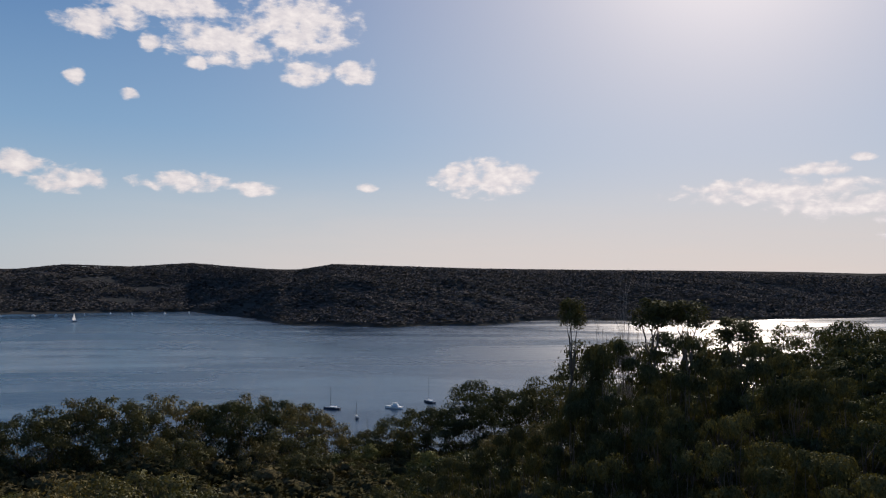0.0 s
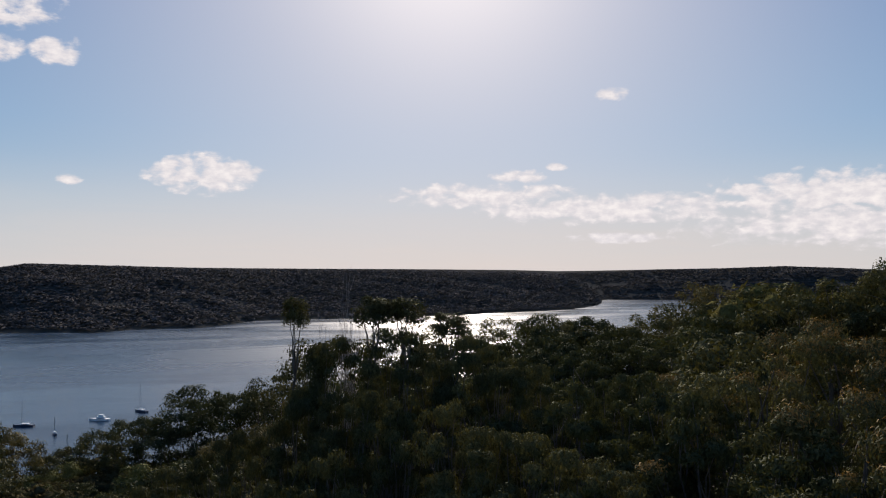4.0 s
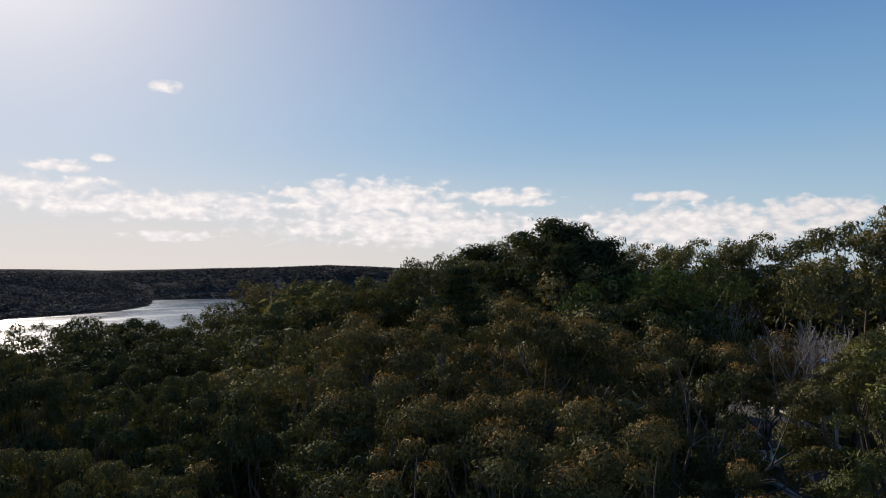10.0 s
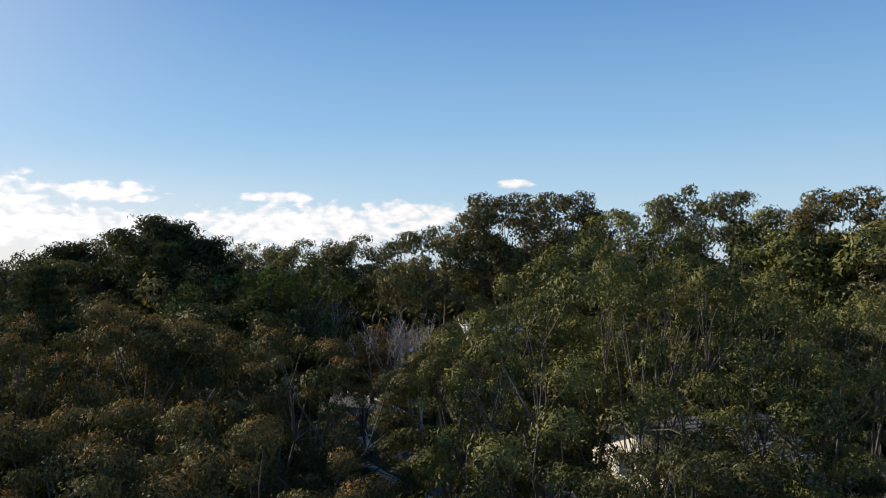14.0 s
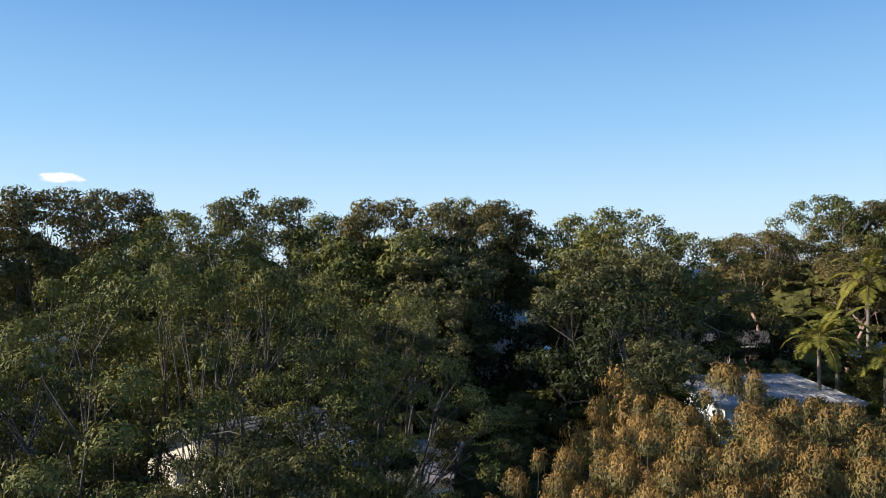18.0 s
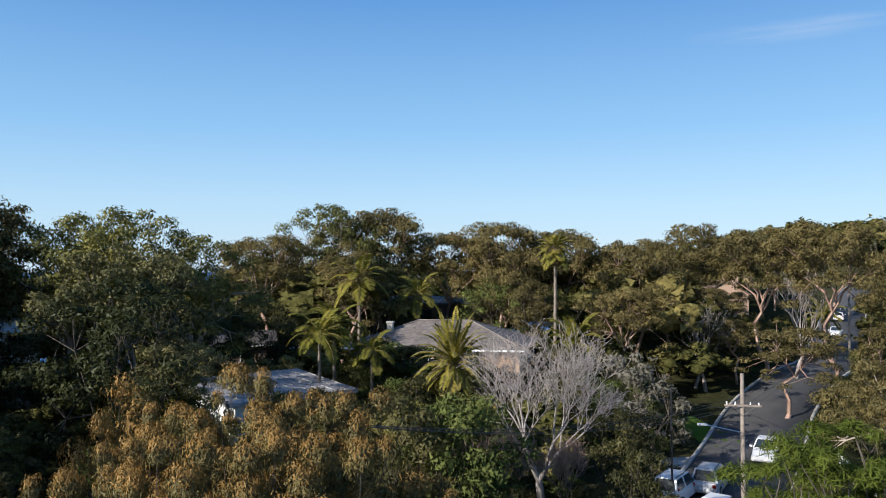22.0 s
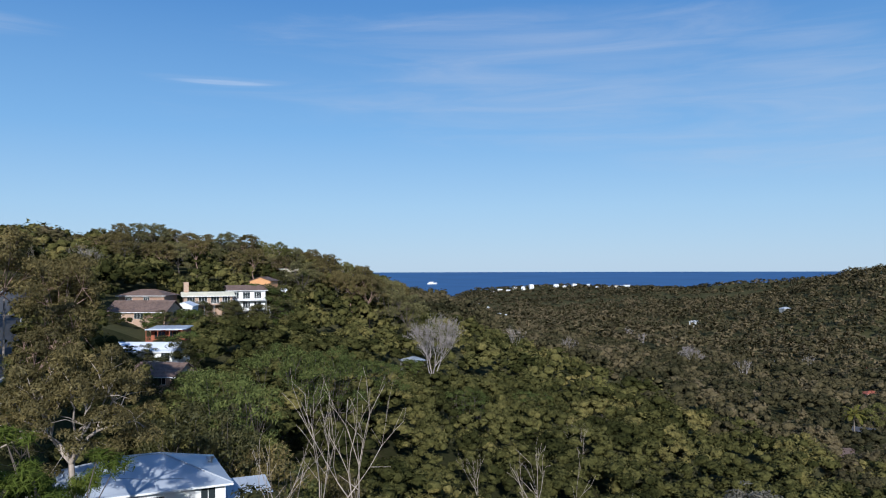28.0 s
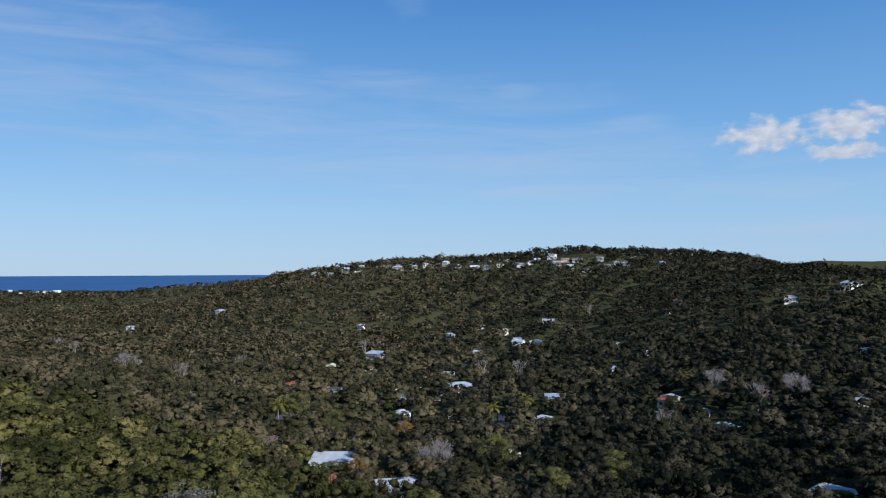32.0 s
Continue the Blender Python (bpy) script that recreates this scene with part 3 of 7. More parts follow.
def gum_tree(seed, h, spread, bare=0.35, clumps=40, blades=300, blade=0.26, limbs=5, leaf="gum", bark="grey", rust=0.0,
             clump_r=0.85, dome=0.55, name="eucalyptus_tree", label="", lean=0.05, tri=False, flat=0.62, hollow=0.45, girth=1.0, shell=0.0, blade_wide=None, new_count=0.35, soft=0.5, droop=0.3, ragged=0.4):
    """A broad-leaved tree of height h: a trunk that forks into limbs, and leaf clumps at the ends of the twigs."""
    rng = np.random.default_rng(seed)
    fork = np.array([rng.normal(0, lean * h), rng.normal(0, lean * h), h * bare])
    top = h - clump_r * 0.6
    low = h * (bare + 0.12)
    # clump centres in an uneven dome
    c = []
    tries = 0
    gap = 1.15 * spread / math.sqrt(clumps)
    while len(c) < clumps and tries < 6000:
        tries += 1
        a, q = rng.random() * 2 * math.pi, math.sqrt(rng.random())
        lobes = 1 + 0.22 * math.sin(3 * a + seed) + 0.12 * math.sin(5 * a + seed * 2)
        rim = q * spread * lobes * 0.9
        ceil = low + (top - low) * (1 - dome * q ** 2.2)
        z = ceil - (top - low) * hollow * rng.random() ** (2.0 if hollow < 0.55 else 1.25)
        if q > 0.75:
            z -= (top - low) * 0.25 * rng.random()
        p = np.array([fork[0] + rim * math.cos(a), fork[1] + rim * math.sin(a), z])
        if len(c) < shell * clumps:
            # the outside of the crown, down its flanks
            up = rng.uniform(-0.7, 1.0)
            side, deep = math.sqrt(1 - up * up), rng.uniform(0.82, 1.0)
            p = np.array([fork[0] + spread * lobes * 0.95 * deep * side * math.cos(a), fork[1] + spread * lobes * 0.95 * deep * side * math.sin(a), (low + top) / 2 + (top - low) / 2 * deep * up])
        if all(np.linalg.norm((p - o) * (1, 1, 1.2)) > gap * (1 - tries / 6000) for o in c):
            c.append(p)
    c = np.array(c)
    k = min(limbs, len(c))
    ang = rng.random() * 6.28 + np.arange(k) * 6.28 / k
    group_ = np.argmin(np.abs((np.arctan2(c[:, 1] - fork[1], c[:, 0] - fork[0])[:, None] - ang[None] + np.pi) % (2 * np.pi) - np.pi), 1)
    r0 = (0.011 * h + 0.012 * spread) * girth
    seg = bend((0, 0, -0.4), fork, r0 * 1.25, r0 * 0.85, rng, 4, 0.0)
    for g in range(k):
        mine = c[group_ == g]
        if not len(mine):
            continue
        mid = fork + (mine.mean(0) - fork) * 0.45
        seg += bend(fork, mid, r0 * 0.62, r0 * 0.42, rng, 3, 0.10)
        # sub-branches, each with its own few clumps
        heads = mine[rng.permutation(len(mine))[:max(1, len(mine) // 5)]]
        near_head = np.argmin(np.linalg.norm(mine[:, None] - heads[None], axis=2), 1)
        for q in range(len(heads)):
            own = mine[near_head == q]
            node = mid + (own.mean(0) - mid) * 0.66 + rng.normal(0, 0.03, 3) * spread
            seg += bend(mid, node, r0 * 0.34, r0 * 0.2, rng, 1 if tri else 3, 0.10)
            for p in own:
                if tri:
                    seg.append((*node, *p, r0 * 0.16, 0.012))
                else:
                    seg += bend(node, p, r0 * 0.15, 0.01, rng, 2, 0.08)
    v, f = tubes(seg, 5 if not tri else 3)
    tree = thing(name, label, "tree")
    put_part("trunk", mesh_of("trunk", v, f, BARK[bark], True), tree, "")
    radii = clump_r * rng.uniform(0.5, 1.35, len(c))
    counts = np.maximum(8, (blades * (radii / clump_r) ** 2).astype(int))
    old = np.ones(len(c), bool)
    if rust > 0:
        rank = c[:, 2] + rng.normal(0, 0.12 * h, len(c))
        old = rank < np.quantile(rank, 1 - rust)
    v, f, nrm = leaves(c, radii, counts, rng, blade, wide=blade_wide or (0.4 if tri else 0.3), flat=flat, droop=droop, tri=True, upper=0.6, soft=soft, ragged=ragged)
    put_part("crown", mesh_of("crown", v, f, LEAF[leaf], normals=nrm), tree)
    if rust > 0:
        tops = c[~old] + np.array([0, 0, clump_r * 0.28])
        v, f, nrm = leaves(tops, radii[~old] * 0.85, (counts[~old] * new_count).astype(int), rng, blade, wide=0.25, flat=0.7, droop=droop, tri=True, upper=0.2, soft=soft, ragged=ragged)
        put_part("new_growth", mesh_of("new_growth", v, f, LEAF["rust"], normals=nrm), tree, "rust-orange young leaves on the crown's tips")
    return tree


def needle_tree(seed, h, spread, leaf="pine", label="", name="araucaria_tree", tiers=16, per=7, arms_up=0.12, round_top=0.35):
    """A conifer with tiers of level boughs that carry hanging sprays."""
    rng = np.random.default_rng(seed)
    seg = bend((0, 0, -0.4), (0, 0, h * 0.97), 0.02 * h, 0.03, rng, 6, 0.0)
    cs, rs = [], []
    for t in range(tiers):
        u = (t + 0.5) / tiers
        z = h * (0.16 + 0.82 * u)
        reach = spread * min(1.0, (1.04 - u) / (1 - round_top)) ** 0.8
        for k in range(per):
            a = rng.random() * 6.28
            ln = reach * rng.uniform(0.75, 1.05)
            end = np.array([ln * math.cos(a), ln * math.sin(a), z + ln * arms_up * rng.uniform(-0.5, 1.5)])
            seg += bend((0, 0, z), end, 0.05, 0.015, rng, 2, -0.05)
            for w in np.linspace(0.3, 1.0, 6):
                cs.append(np.array([0, 0, z]) * (1 - w) + end * w + rng.normal(0, 0.1, 3))
                rs.append(0.45 + 0.3 * (1 - w))
    v, f = tubes(seg, 4)
    tree = thing(name, label, "tree")
    put_part("trunk", mesh_of("trunk", v, f, BARK["brown"], True), tree)
    v, f = leaves(np.array(cs), np.array(rs), np.full(len(cs), 14), rng, 0.55, 0.22, 0.4, 0.25, tri=True)
    put_part("crown", mesh_of("crown", v, f, LEAF[leaf]), tree)
    return tree


def frond_mesh(rng, n, length, lift, droop, pairs, leaflet, base, spread_low=-0.5, width=0.10, hang=0.25):
    """Feather fronds: midribs that arch out from a crown, with leaflets on both sides."""
    V, Fc, rib = [], [], []
    for k in range(n):
        a = k * 2.399 + rng.normal(0, 0.15)
        u = (k + 0.5) / n
        el = lift * (1 - u) + spread_low * u
        ln = length * rng.uniform(0.85, 1.1)
        p, d = np.array(base, float), np.array([math.cos(a) * math.cos(el), math.sin(a) * math.cos(el), math.sin(el)])
        side0 = np.array([-math.sin(a), math.cos(a), 0])
        step = ln / pairs
        for i in range(pairs):
            q = p + d * step
            rib.append((*p, *q, 0.03 * (1 - i / pairs) + 0.008, 0.03 * (1 - (i + 1) / pairs) + 0.006))
            if i > 1:
                w = leaflet * math.sin(math.pi * min(1, (i + 2) / (pairs + 1.5))) ** 0.6 * rng.uniform(0.85, 1.1)
                for sgn in (-1, 1):
                    tip = q + side0 * sgn * w + d * w * 0.55 + np.array([0, 0, -hang * w + rng.normal(0, 0.08) * w])
                    m = len(V)
                    mid = (q + tip) / 2
                    V += [q, mid + d * width, tip, mid - d * width]
                    Fc.append((m, m + 1, m + 2, m + 3))
            p = q
            d = d + np.array([0, 0, -droop / pairs * (0.4 + 1.2 * i / pairs)])
            d /= np.linalg.norm(d)
    return np.array(V), np.array(Fc), rib


def palm_tree(seed, h, label, name="palm_tree", fronds=22, length=2.6, lift=1.25, droop=1.6, leaflet=0.55, trunk_r=0.16, pairs=20,
              spread_low=-0.4, skirt=False, bulb=False, leaf="palm"):
    rng = np.random.default_rng(seed)
    tree = thing(name, label, "palm tree")
    seg = []
    zs = np.linspace(-0.3, h, 14)
    ox = np.cumsum(rng.normal(0, 0.015 * h / 14, (14, 2)), 0)
    for i in range(13):
        r = trunk_r * (1.15 - 0.3 * i / 13) * (1.05 if i % 2 else 0.97)
        seg.append((ox[i, 0], ox[i, 1], zs[i], ox[i + 1, 0], ox[i + 1, 1], zs[i + 1], r, r * 0.97))
    v, f = tubes(seg, 8)
    put_part("trunk", mesh_of("trunk", v, f, BARK["palm"], True), tree)
    base = (ox[-1, 0], ox[-1, 1], h)
    V, Fc, rib = frond_mesh(rng, fronds, length, lift, droop, pairs, leaflet, base, spread_low)
    put_part("crown", mesh_of("crown", V, Fc, LEAF[leaf]), tree)
    v, f = tubes(rib, 4)
    put_part("frond_ribs", mesh_of("frond_ribs", v, f, BARK["palm"] if skirt else RIB), tree)
    if skirt:
        V, Fc, rib = frond_mesh(rng, 26, length * 0.55, -0.9, 0.6, 12, leaflet * 0.6, (base[0], base[1], h - 0.25), -1.35)
        put_part("dead_fronds", mesh_of("dead_fronds", V, Fc, STRAW), tree, "skirt of dry straw-coloured dead fronds")
    return tree


def bare_tree(seed, h, spread, label, bark="twig", name="bare_tree", depth=5, upright=0.6, kids=3, trunk=0.22, r0=None, fine=0.035, twigs=1):
    """A leafless tree: limbs that fork again and again down to thin twigs."""
    rng = np.random.default_rng(seed)
    seg = []

    def grow(p, d, ln, r, level):
        steps = 2 if level > 1 else 3
        for _ in range(steps):
            d = d + rng.normal(0, 0.13, 3) + np.array([0, 0, 0.06 * upright])
            d /= np.linalg.norm(d)
            q = p + d * ln / steps
            seg.append((*p, *q, r, r * 0.86))
            p, r = q, r * 0.86
            for twig in range(twigs):
                if level >= depth - 2 and rng.random() < 0.75:
                    s = d + rng.normal(0, 0.55, 3)
                    s /= np.linalg.norm(s)
                    seg.append((*p, *(p + s * ln * rng.uniform(0.35, 0.7)), r * 0.5, 0.006))
        if level == depth:
            return
        n = kids + (level == 0) + (rng.random() < 0.3)
        turn0 = rng.random() * 6.28
        for k in range(n):
            t = turn0 + k * 6.28 / n + rng.normal(0, 0.3)
            side = np.array([math.cos(t), math.sin(t), 0.0])
            tilt = rng.uniform(0.28, 0.62) * spread
            e = d * (1 - tilt * 0.4) + side * tilt + np.array([0, 0, 0.28 * upright])
            e /= np.linalg.norm(e)
            grow(p, e, ln * rng.uniform(0.68, 0.86), r * rng.uniform(0.58, 0.74), level + 1)

    grow(np.array([0, 0, -0.4]), np.array([0, 0, 1.0]), h * trunk, r0 or 0.024 * h, 0)
    s = np.array(seg)
    k = h / max(s[:, 5].max(), s[:, 2].max())
    s[:, :6] *= k
    s[:, 6:] = np.maximum(s[:, 6:], 0.009)
    tree = thing(name, label, "bare tree")
    thick = s[:, 6] > fine
    v, f = tubes(s[thick], 6)
    put_part("trunk", mesh_of("trunk", v, f, BARK[bark], True), tree)
    if not thick.all():
        v, f = tubes(s[~thick], 3)
        put_part("fine_branching", mesh_of("fine_branching", v, f, BARK[bark]), tree)
    return tree


STRAW = leaf_material("dry_fronds", (0.10, 0.075, 0.035), (0.20, 0.15, 0.075), (0.32, 0.25, 0.14), 0.2)
RIB = bark_material("frond_stalks", (0.10, 0.09, 0.02), (0.26, 0.20, 0.05), 8.0)

# silhouettes of the wood against water and sky: bearing and highest tree top in degrees
EDGE_AZ = (-50, -29.6, -25.4, -19.3, -15.6, -14, -12.4, -10, -8.4, -6.8, -3.9, -3.5, -1, 0.7, 2.8, 4.8, 6.5, 9.7, 11, 13, 21.7, 25.9, 29.7, 33.4, 36.9, 37.9, 44.3, 50.1, 52.6, 54.4, 58.8, 62.7, 66.8, 71.1)
EDGE_EL = (-9.5, -9.8, -9.0, -9.0, -8.8, -9.5, -9.3, -10, -11, -11.8, -11.1, -9.9, -9.5, -10, -8.3, -8.9, -8.0, -8.0, -7, -5.4, -4.4, -3.9, -3.6, -4.1, -3.3, -1.6, -1.2, -1.1, 0, 1.2, 2, 1.6, 1, 1.5)
SKY_AZ = (72, 76.6, 79.5, 80.7, 84.4, 90.3, 93.3, 95.8, 97.6, 101, 102.8, 105.5, 106.7, 109.5, 111.5, 113.5, 115.6, 118.5, 121.8, 124.4, 128.5, 131.7, 133, 134.2, 136.5, 140, 143.6, 146.2, 148.8, 154.5, 157, 159.1, 162.4, 165.3, 169.3, 172.4, 175.1)
SKY_EL = (1.5, 2, 1.6, 3.5, 5, 5.3, 3.6, 3.4, 5, 5.2, 3.4, 3.9, 4.9, 4.3, 5, 4, 4.6, 3.8, 2.9, 4.4, 2.9, 0.8, 0.6, 2.2, 3.8, 4.6, 4, 2.2, 2.5, 3.5, 1.8, 1.2, 1.8, 3, 2.3, 2.1, 3.2)


def edge(az):
    return float(np.interp(az, EDGE_AZ + SKY_AZ, EDGE_EL + SKY_EL))


PROTO = {}


def proto(key, make):
    if key not in PROTO:
        PROTO[key] = [make(), 0]
    return PROTO[key]


def tree_height(ob):
    for c in ob.children:
        if c.name.startswith(("crown", "fine_branching")) or len(ob.children) == 1:
            z = np.empty(len(c.data.vertices) * 3, np.float32)
            c.data.vertices.foreach_get("co", z)
            return float(np.quantile(z[2::3], 0.99))


HEIGHTS = {}


def plant(key, az, r, top=None, tall=None, wide=1.0, turn=None, sink=0.0):
    """Sets a tree of the kind key at bearing az, r metres out, so that its top stands at elevation top, or is tall metres high."""
    make, label = KINDS[key]
    p = polar(az, r)
    z = floor_at(p.x, p.y) - sink
    rng = random.Random(int(az * 1000 + r * 77))
    first = key not in PROTO
    ob = proto(key, make)[0]
    if key not in HEIGHTS:
        HEIGHTS[key] = tree_height(ob)
    h = tall if tall else EYE + r * math.tan(radians(top)) - z + (0.006 * r if r > 40 else 0.0)
    k = max(0.25, h / HEIGHTS[key])
    w = k * wide if tall or wide != 1.0 else k ** 0.75
    m = Matrix.LocRotScale((p.x, p.y, z), Euler((0, 0, rng.random() * 6.28 if turn is None else turn)), (w, w, k))
    if first:
        ob.matrix_basis = m
        PROTO[key][1] = 1
        return ob
    ob2 = ob.copy()
    scene.collection.objects.link(ob2)
    for c in ob.children:
        d = c.copy()
        scene.collection.objects.link(d)
        d.parent = ob2
    ob2.matrix_basis = m
    return ob2


def gum(seed, label, **kw):
    return lambda: gum_tree(seed, label=label, **kw)


NEAR_GUM = dict(soft=0.3, droop=0.7, ragged=0.3, h=13, spread=4.2, clumps=135, blades=430, blade=0.125, clump_r=0.54, flat=0.5, shell=0.6, lean=0.015, limbs=6, bare=0.22, hollow=0.75)
MID_GUM = dict(h=16, spread=5.4, clumps=84, blades=190, blade=0.27, clump_r=1.1, shell=0.45, tri=True, limbs=6, flat=0.62, hollow=0.62)
LOW_GUM = dict(h=11, spread=4.8, clumps=54, blades=160, blade=0.28, clump_r=1.1, shell=0.5, tri=True, limbs=4, bare=0.15, hollow=0.7)
L_GUM = "tall eucalyptus tree with grey-green crown on the hillside"
L_OLIVE = "spreading eucalyptus tree with olive-brown crown on the ridge"
L_NEAR = "leafy eucalyptus tree with round clumps of green leaves"
L_RUST = "broad eucalyptus tree with rust-orange young leaf tips"
KINDS = {
    "near_a": (gum(11, L_NEAR, **NEAR_GUM), L_NEAR), "near_b": (gum(12, L_NEAR, **{**NEAR_GUM, "limbs": 5}), L_NEAR),
    "near_c": (gum(13, L_NEAR, **{**NEAR_GUM, "bare": 0.2, "dome": 0.8, "spread": 3.4}), L_NEAR),
    "near_dark": (gum(14, "dense dark green tree on the slope above the bay", **{**NEAR_GUM, "leaf": "dark", "clumps": 140}), ""),
    "rust_a": (gum(21, L_RUST, **{**NEAR_GUM, "flat": 0.68, "h": 12, "spread": 5.4, "clumps": 150, "blades": 560, "blade": 0.1, "rust": 0.22, "leaf": "gum", "dome": 0.45}), L_RUST),
    "rust_b": (gum(22, L_RUST, **{**NEAR_GUM, "flat": 0.68, "h": 11, "spread": 4.4, "clumps": 120, "blades": 520, "blade": 0.105, "rust": 0.32, "leaf": "gum", "bark": "grey"}), L_RUST),
    "rust_c": (gum(23, L_RUST, **{**NEAR_GUM, "h": 11, "spread": 4.0, "clumps": 110, "blades": 470, "blade": 0.12, "clump_r": 0.56, "rust": 0.6, "new_count": 0.5, "soft": 0.45, "droop": 0.4, "leaf": "olive", "bark": "grey"}), L_RUST),
    "green_a": (gum(31, L_NEAR, **{**NEAR_GUM, "flat": 0.7, "h": 14, "spread": 6.4, "clumps": 220, "blades": 460, "clump_r": 0.66, "soft": 0.5, "droop": 0.4, "shell": 0.6, "girth": 0.65, "leaf": "fresh", "bare": 0.1, "limbs": 7, "hollow": 0.9, "dome": 0.6}), L_NEAR),
    "mid_a": (gum(41, L_GUM, **{**MID_GUM, "leaf": "sage"}), L_GUM), "mid_b": (gum(42, L_GUM, **{**MID_GUM, "bark": "pale", "hollow": 0.6, "leaf": "fresh"}), L_GUM),
    "mid_c": (gum(43, L_OLIVE, **{**MID_GUM, "spread": 5.4, "leaf": "olive", "bare": 0.42, "bark": "pink"}), L_OLIVE),
    "mid_d": (gum(44, L_OLIVE, **{**MID_GUM, "spread": 3.8, "leaf": "olive", "hollow": 0.75}), L_OLIVE),
    "low_a": (gum(51, L_GUM, **LOW_GUM), L_GUM), "low_b": (gum(52, L_GUM, **{**LOW_GUM, "leaf": "dark", "dome": 0.8, "bare": 0.15}), L_GUM),
    "low_c": (gum(53, L_OLIVE, **{**LOW_GUM, "leaf": "olive"}), L_OLIVE), "low_d": (gum(54, L_GUM, **{**LOW_GUM, "leaf": "fresh", "spread": 3.6}), L_GUM),
    "dark_dome": (gum(63, "tall dense dark-green domed tree", name="broad_tree", h=18, spread=6.0, clumps=150, blades=170, blade=0.34, clump_r=1.3, shell=0.7, bare=0.08, hollow=0.9, dome=0.7, leaf="dark", tri=True), ""),
    "araucaria": (lambda: needle_tree(61, 18, 4.6, label="dark araucaria pine with tiers of level boughs"), ""),
    "slender": (gum(71, "slender eucalyptus sapling with small round crown on bare stems", h=13, spread=0.36, bare=0.82, clumps=12, blades=260, blade=0.09, clump_r=0.26, limbs=4, dome=0.6, lean=0.012, hollow=0.9, flat=0.95, girth=0.36), ""),
    "shrub_a": (gum(81, "rounded leafy green shrub", name="shrub", h=4.5, spread=2.3, clumps=40, blades=150, blade=0.16, clump_r=0.55, bare=0.08, hollow=0.9, leaf="lush", tri=True), ""),
    "shrub_b": (gum(82, "dense dark green bush", name="shrub", h=5.0, spread=2.2, clumps=40, blades=150, blade=0.16, clump_r=0.55, bare=0.08, hollow=0.9, leaf="gum", tri=True), ""),
    "silver": (gum(83, "silvery grey-leaved banksia tree", name="banksia_tree", h=6.5, spread=2.2, clumps=26, blades=60, blade=0.28, clump_r=0.6, bare=0.12, hollow=0.8, leaf="silver", tri=True), ""),
    "white_gum": (gum(84, "pale-trunked gum tree leaning over the white house", h=14, spread=5.2, clumps=110, blades=330, blade=0.2, clump_r=0.8, bare=0.48, limbs=5, hollow=0.7, dome=0.5, leaf="olive", bark="pale", lean=0.05, tri=False), ""),
    "street_gum": (gum(85, "slender gum tree with open brown-green crown by the street", h=10, spread=3.0, clumps=60, blades=150, blade=0.2, clump_r=0.7, bare=0.42, hollow=0.75, leaf="olive", bark="pink", tri=True), ""),
    "round_tree": (gum(86, "broad round tree with dense bright green crown", name="broad_tree", h=10, spread=5.2, clumps=90, blades=110, blade=0.24, clump_r=0.9, shell=0.6, bare=0.1, hollow=0.85, dome=0.75, leaf="lush", tri=True), ""),
    "amber": (gum(87, "small tree with amber yellow autumn leaves", name="amber_tree", h=6, spread=2.2, clumps=26, blades=240, blade=0.13, clump_r=0.6, bare=0.2, leaf="rust", tri=True), ""),
    "bright_pine": (gum(88, "bright green pine with tufts of needles", name="pine_tree", h=9, spread=4.0, clumps=190, blades=380, blade=0.27, blade_wide=0.09, clump_r=0.40, bare=0.12, hollow=0.8, dome=0.65, leaf="brightpine", flat=0.9), ""),
    "tall_palm": (lambda: palm_tree(91, 12, "tall thin-trunked fan palm with a skirt of dead fronds", "fan_palm", 38, 1.9, 1.3, 1.5, 0.6, 0.15, 12, -0.7, True), ""),
    "date_palm": (lambda: palm_tree(92, 4.2, "stout date palm with arching yellow-green fronds", "date_palm", 64, 3.4, 1.4, 1.25, 0.42, 0.42, 26, -0.35, True), ""),
    "feather_palm": (lambda: palm_tree(93, 7, "slender feather palm with drooping green fronds", "feather_palm", 16, 2.8, 1.25, 2.0, 0.62, 0.13, 20, -0.3), ""),
    "short_palm": (lambda: palm_tree(94, 3.0, "short garden palm with arching fronds", "garden_palm", 18, 2.4, 1.3, 1.7, 0.5, 0.14, 18, -0.2), ""),
    "bare_big": (lambda: bare_tree(95, 11, 0.95, "broad leafless tree with pale grey branches", depth=5, kids=3, upright=0.42, trunk=0.13, r0=0.3, twigs=3), ""),
    "bare_slim": (lambda: bare_tree(96, 10, 0.85, "upright leafless tree with thin grey branches", depth=5, kids=2, upright=0.7, trunk=0.22), ""),
    "bare_shrub": (lambda: bare_tree(98, 6, 0.9, "leafless shrub with thin reddish-brown branches", "pink", "bare_shrub", 5, 0.7, 3, 0.12, 0.06), ""),
    "dead_gum": (lambda: bare_tree(97, 13, 1.0, "dead gum tree with bare cream branches", "pale", "dead_gum_tree", 3, 0.5, 2, 0.5, 0.17, 0.0), ""),
}

# ---- road, kerbs, lawn ----
ASPHALT = speckled("asphalt", (0.036, 0.035, 0.036), (0.072, 0.070, 0.070), 3.0, 0.9, 0.0, 0.5, 40.0)
CONCRETE = speckled("concrete", (0.24, 0.23, 0.21), (0.42, 0.40, 0.37), 4.0, 0.85)
GRASS = leaf_material("lawn_grass", (0.05, 0.10, 0.015), (0.09, 0.16, 0.025), (0.15, 0.20, 0.04), 0.2)
WHITE = speckled("white_paint", (0.68, 0.68, 0.67), (0.82, 0.82, 0.81), 3.0, 0.55, 0.0, 0.05)
CREAM = speckled("cream_render", (0.52, 0.46, 0.35), (0.70, 0.63, 0.50), 3.0, 0.8)
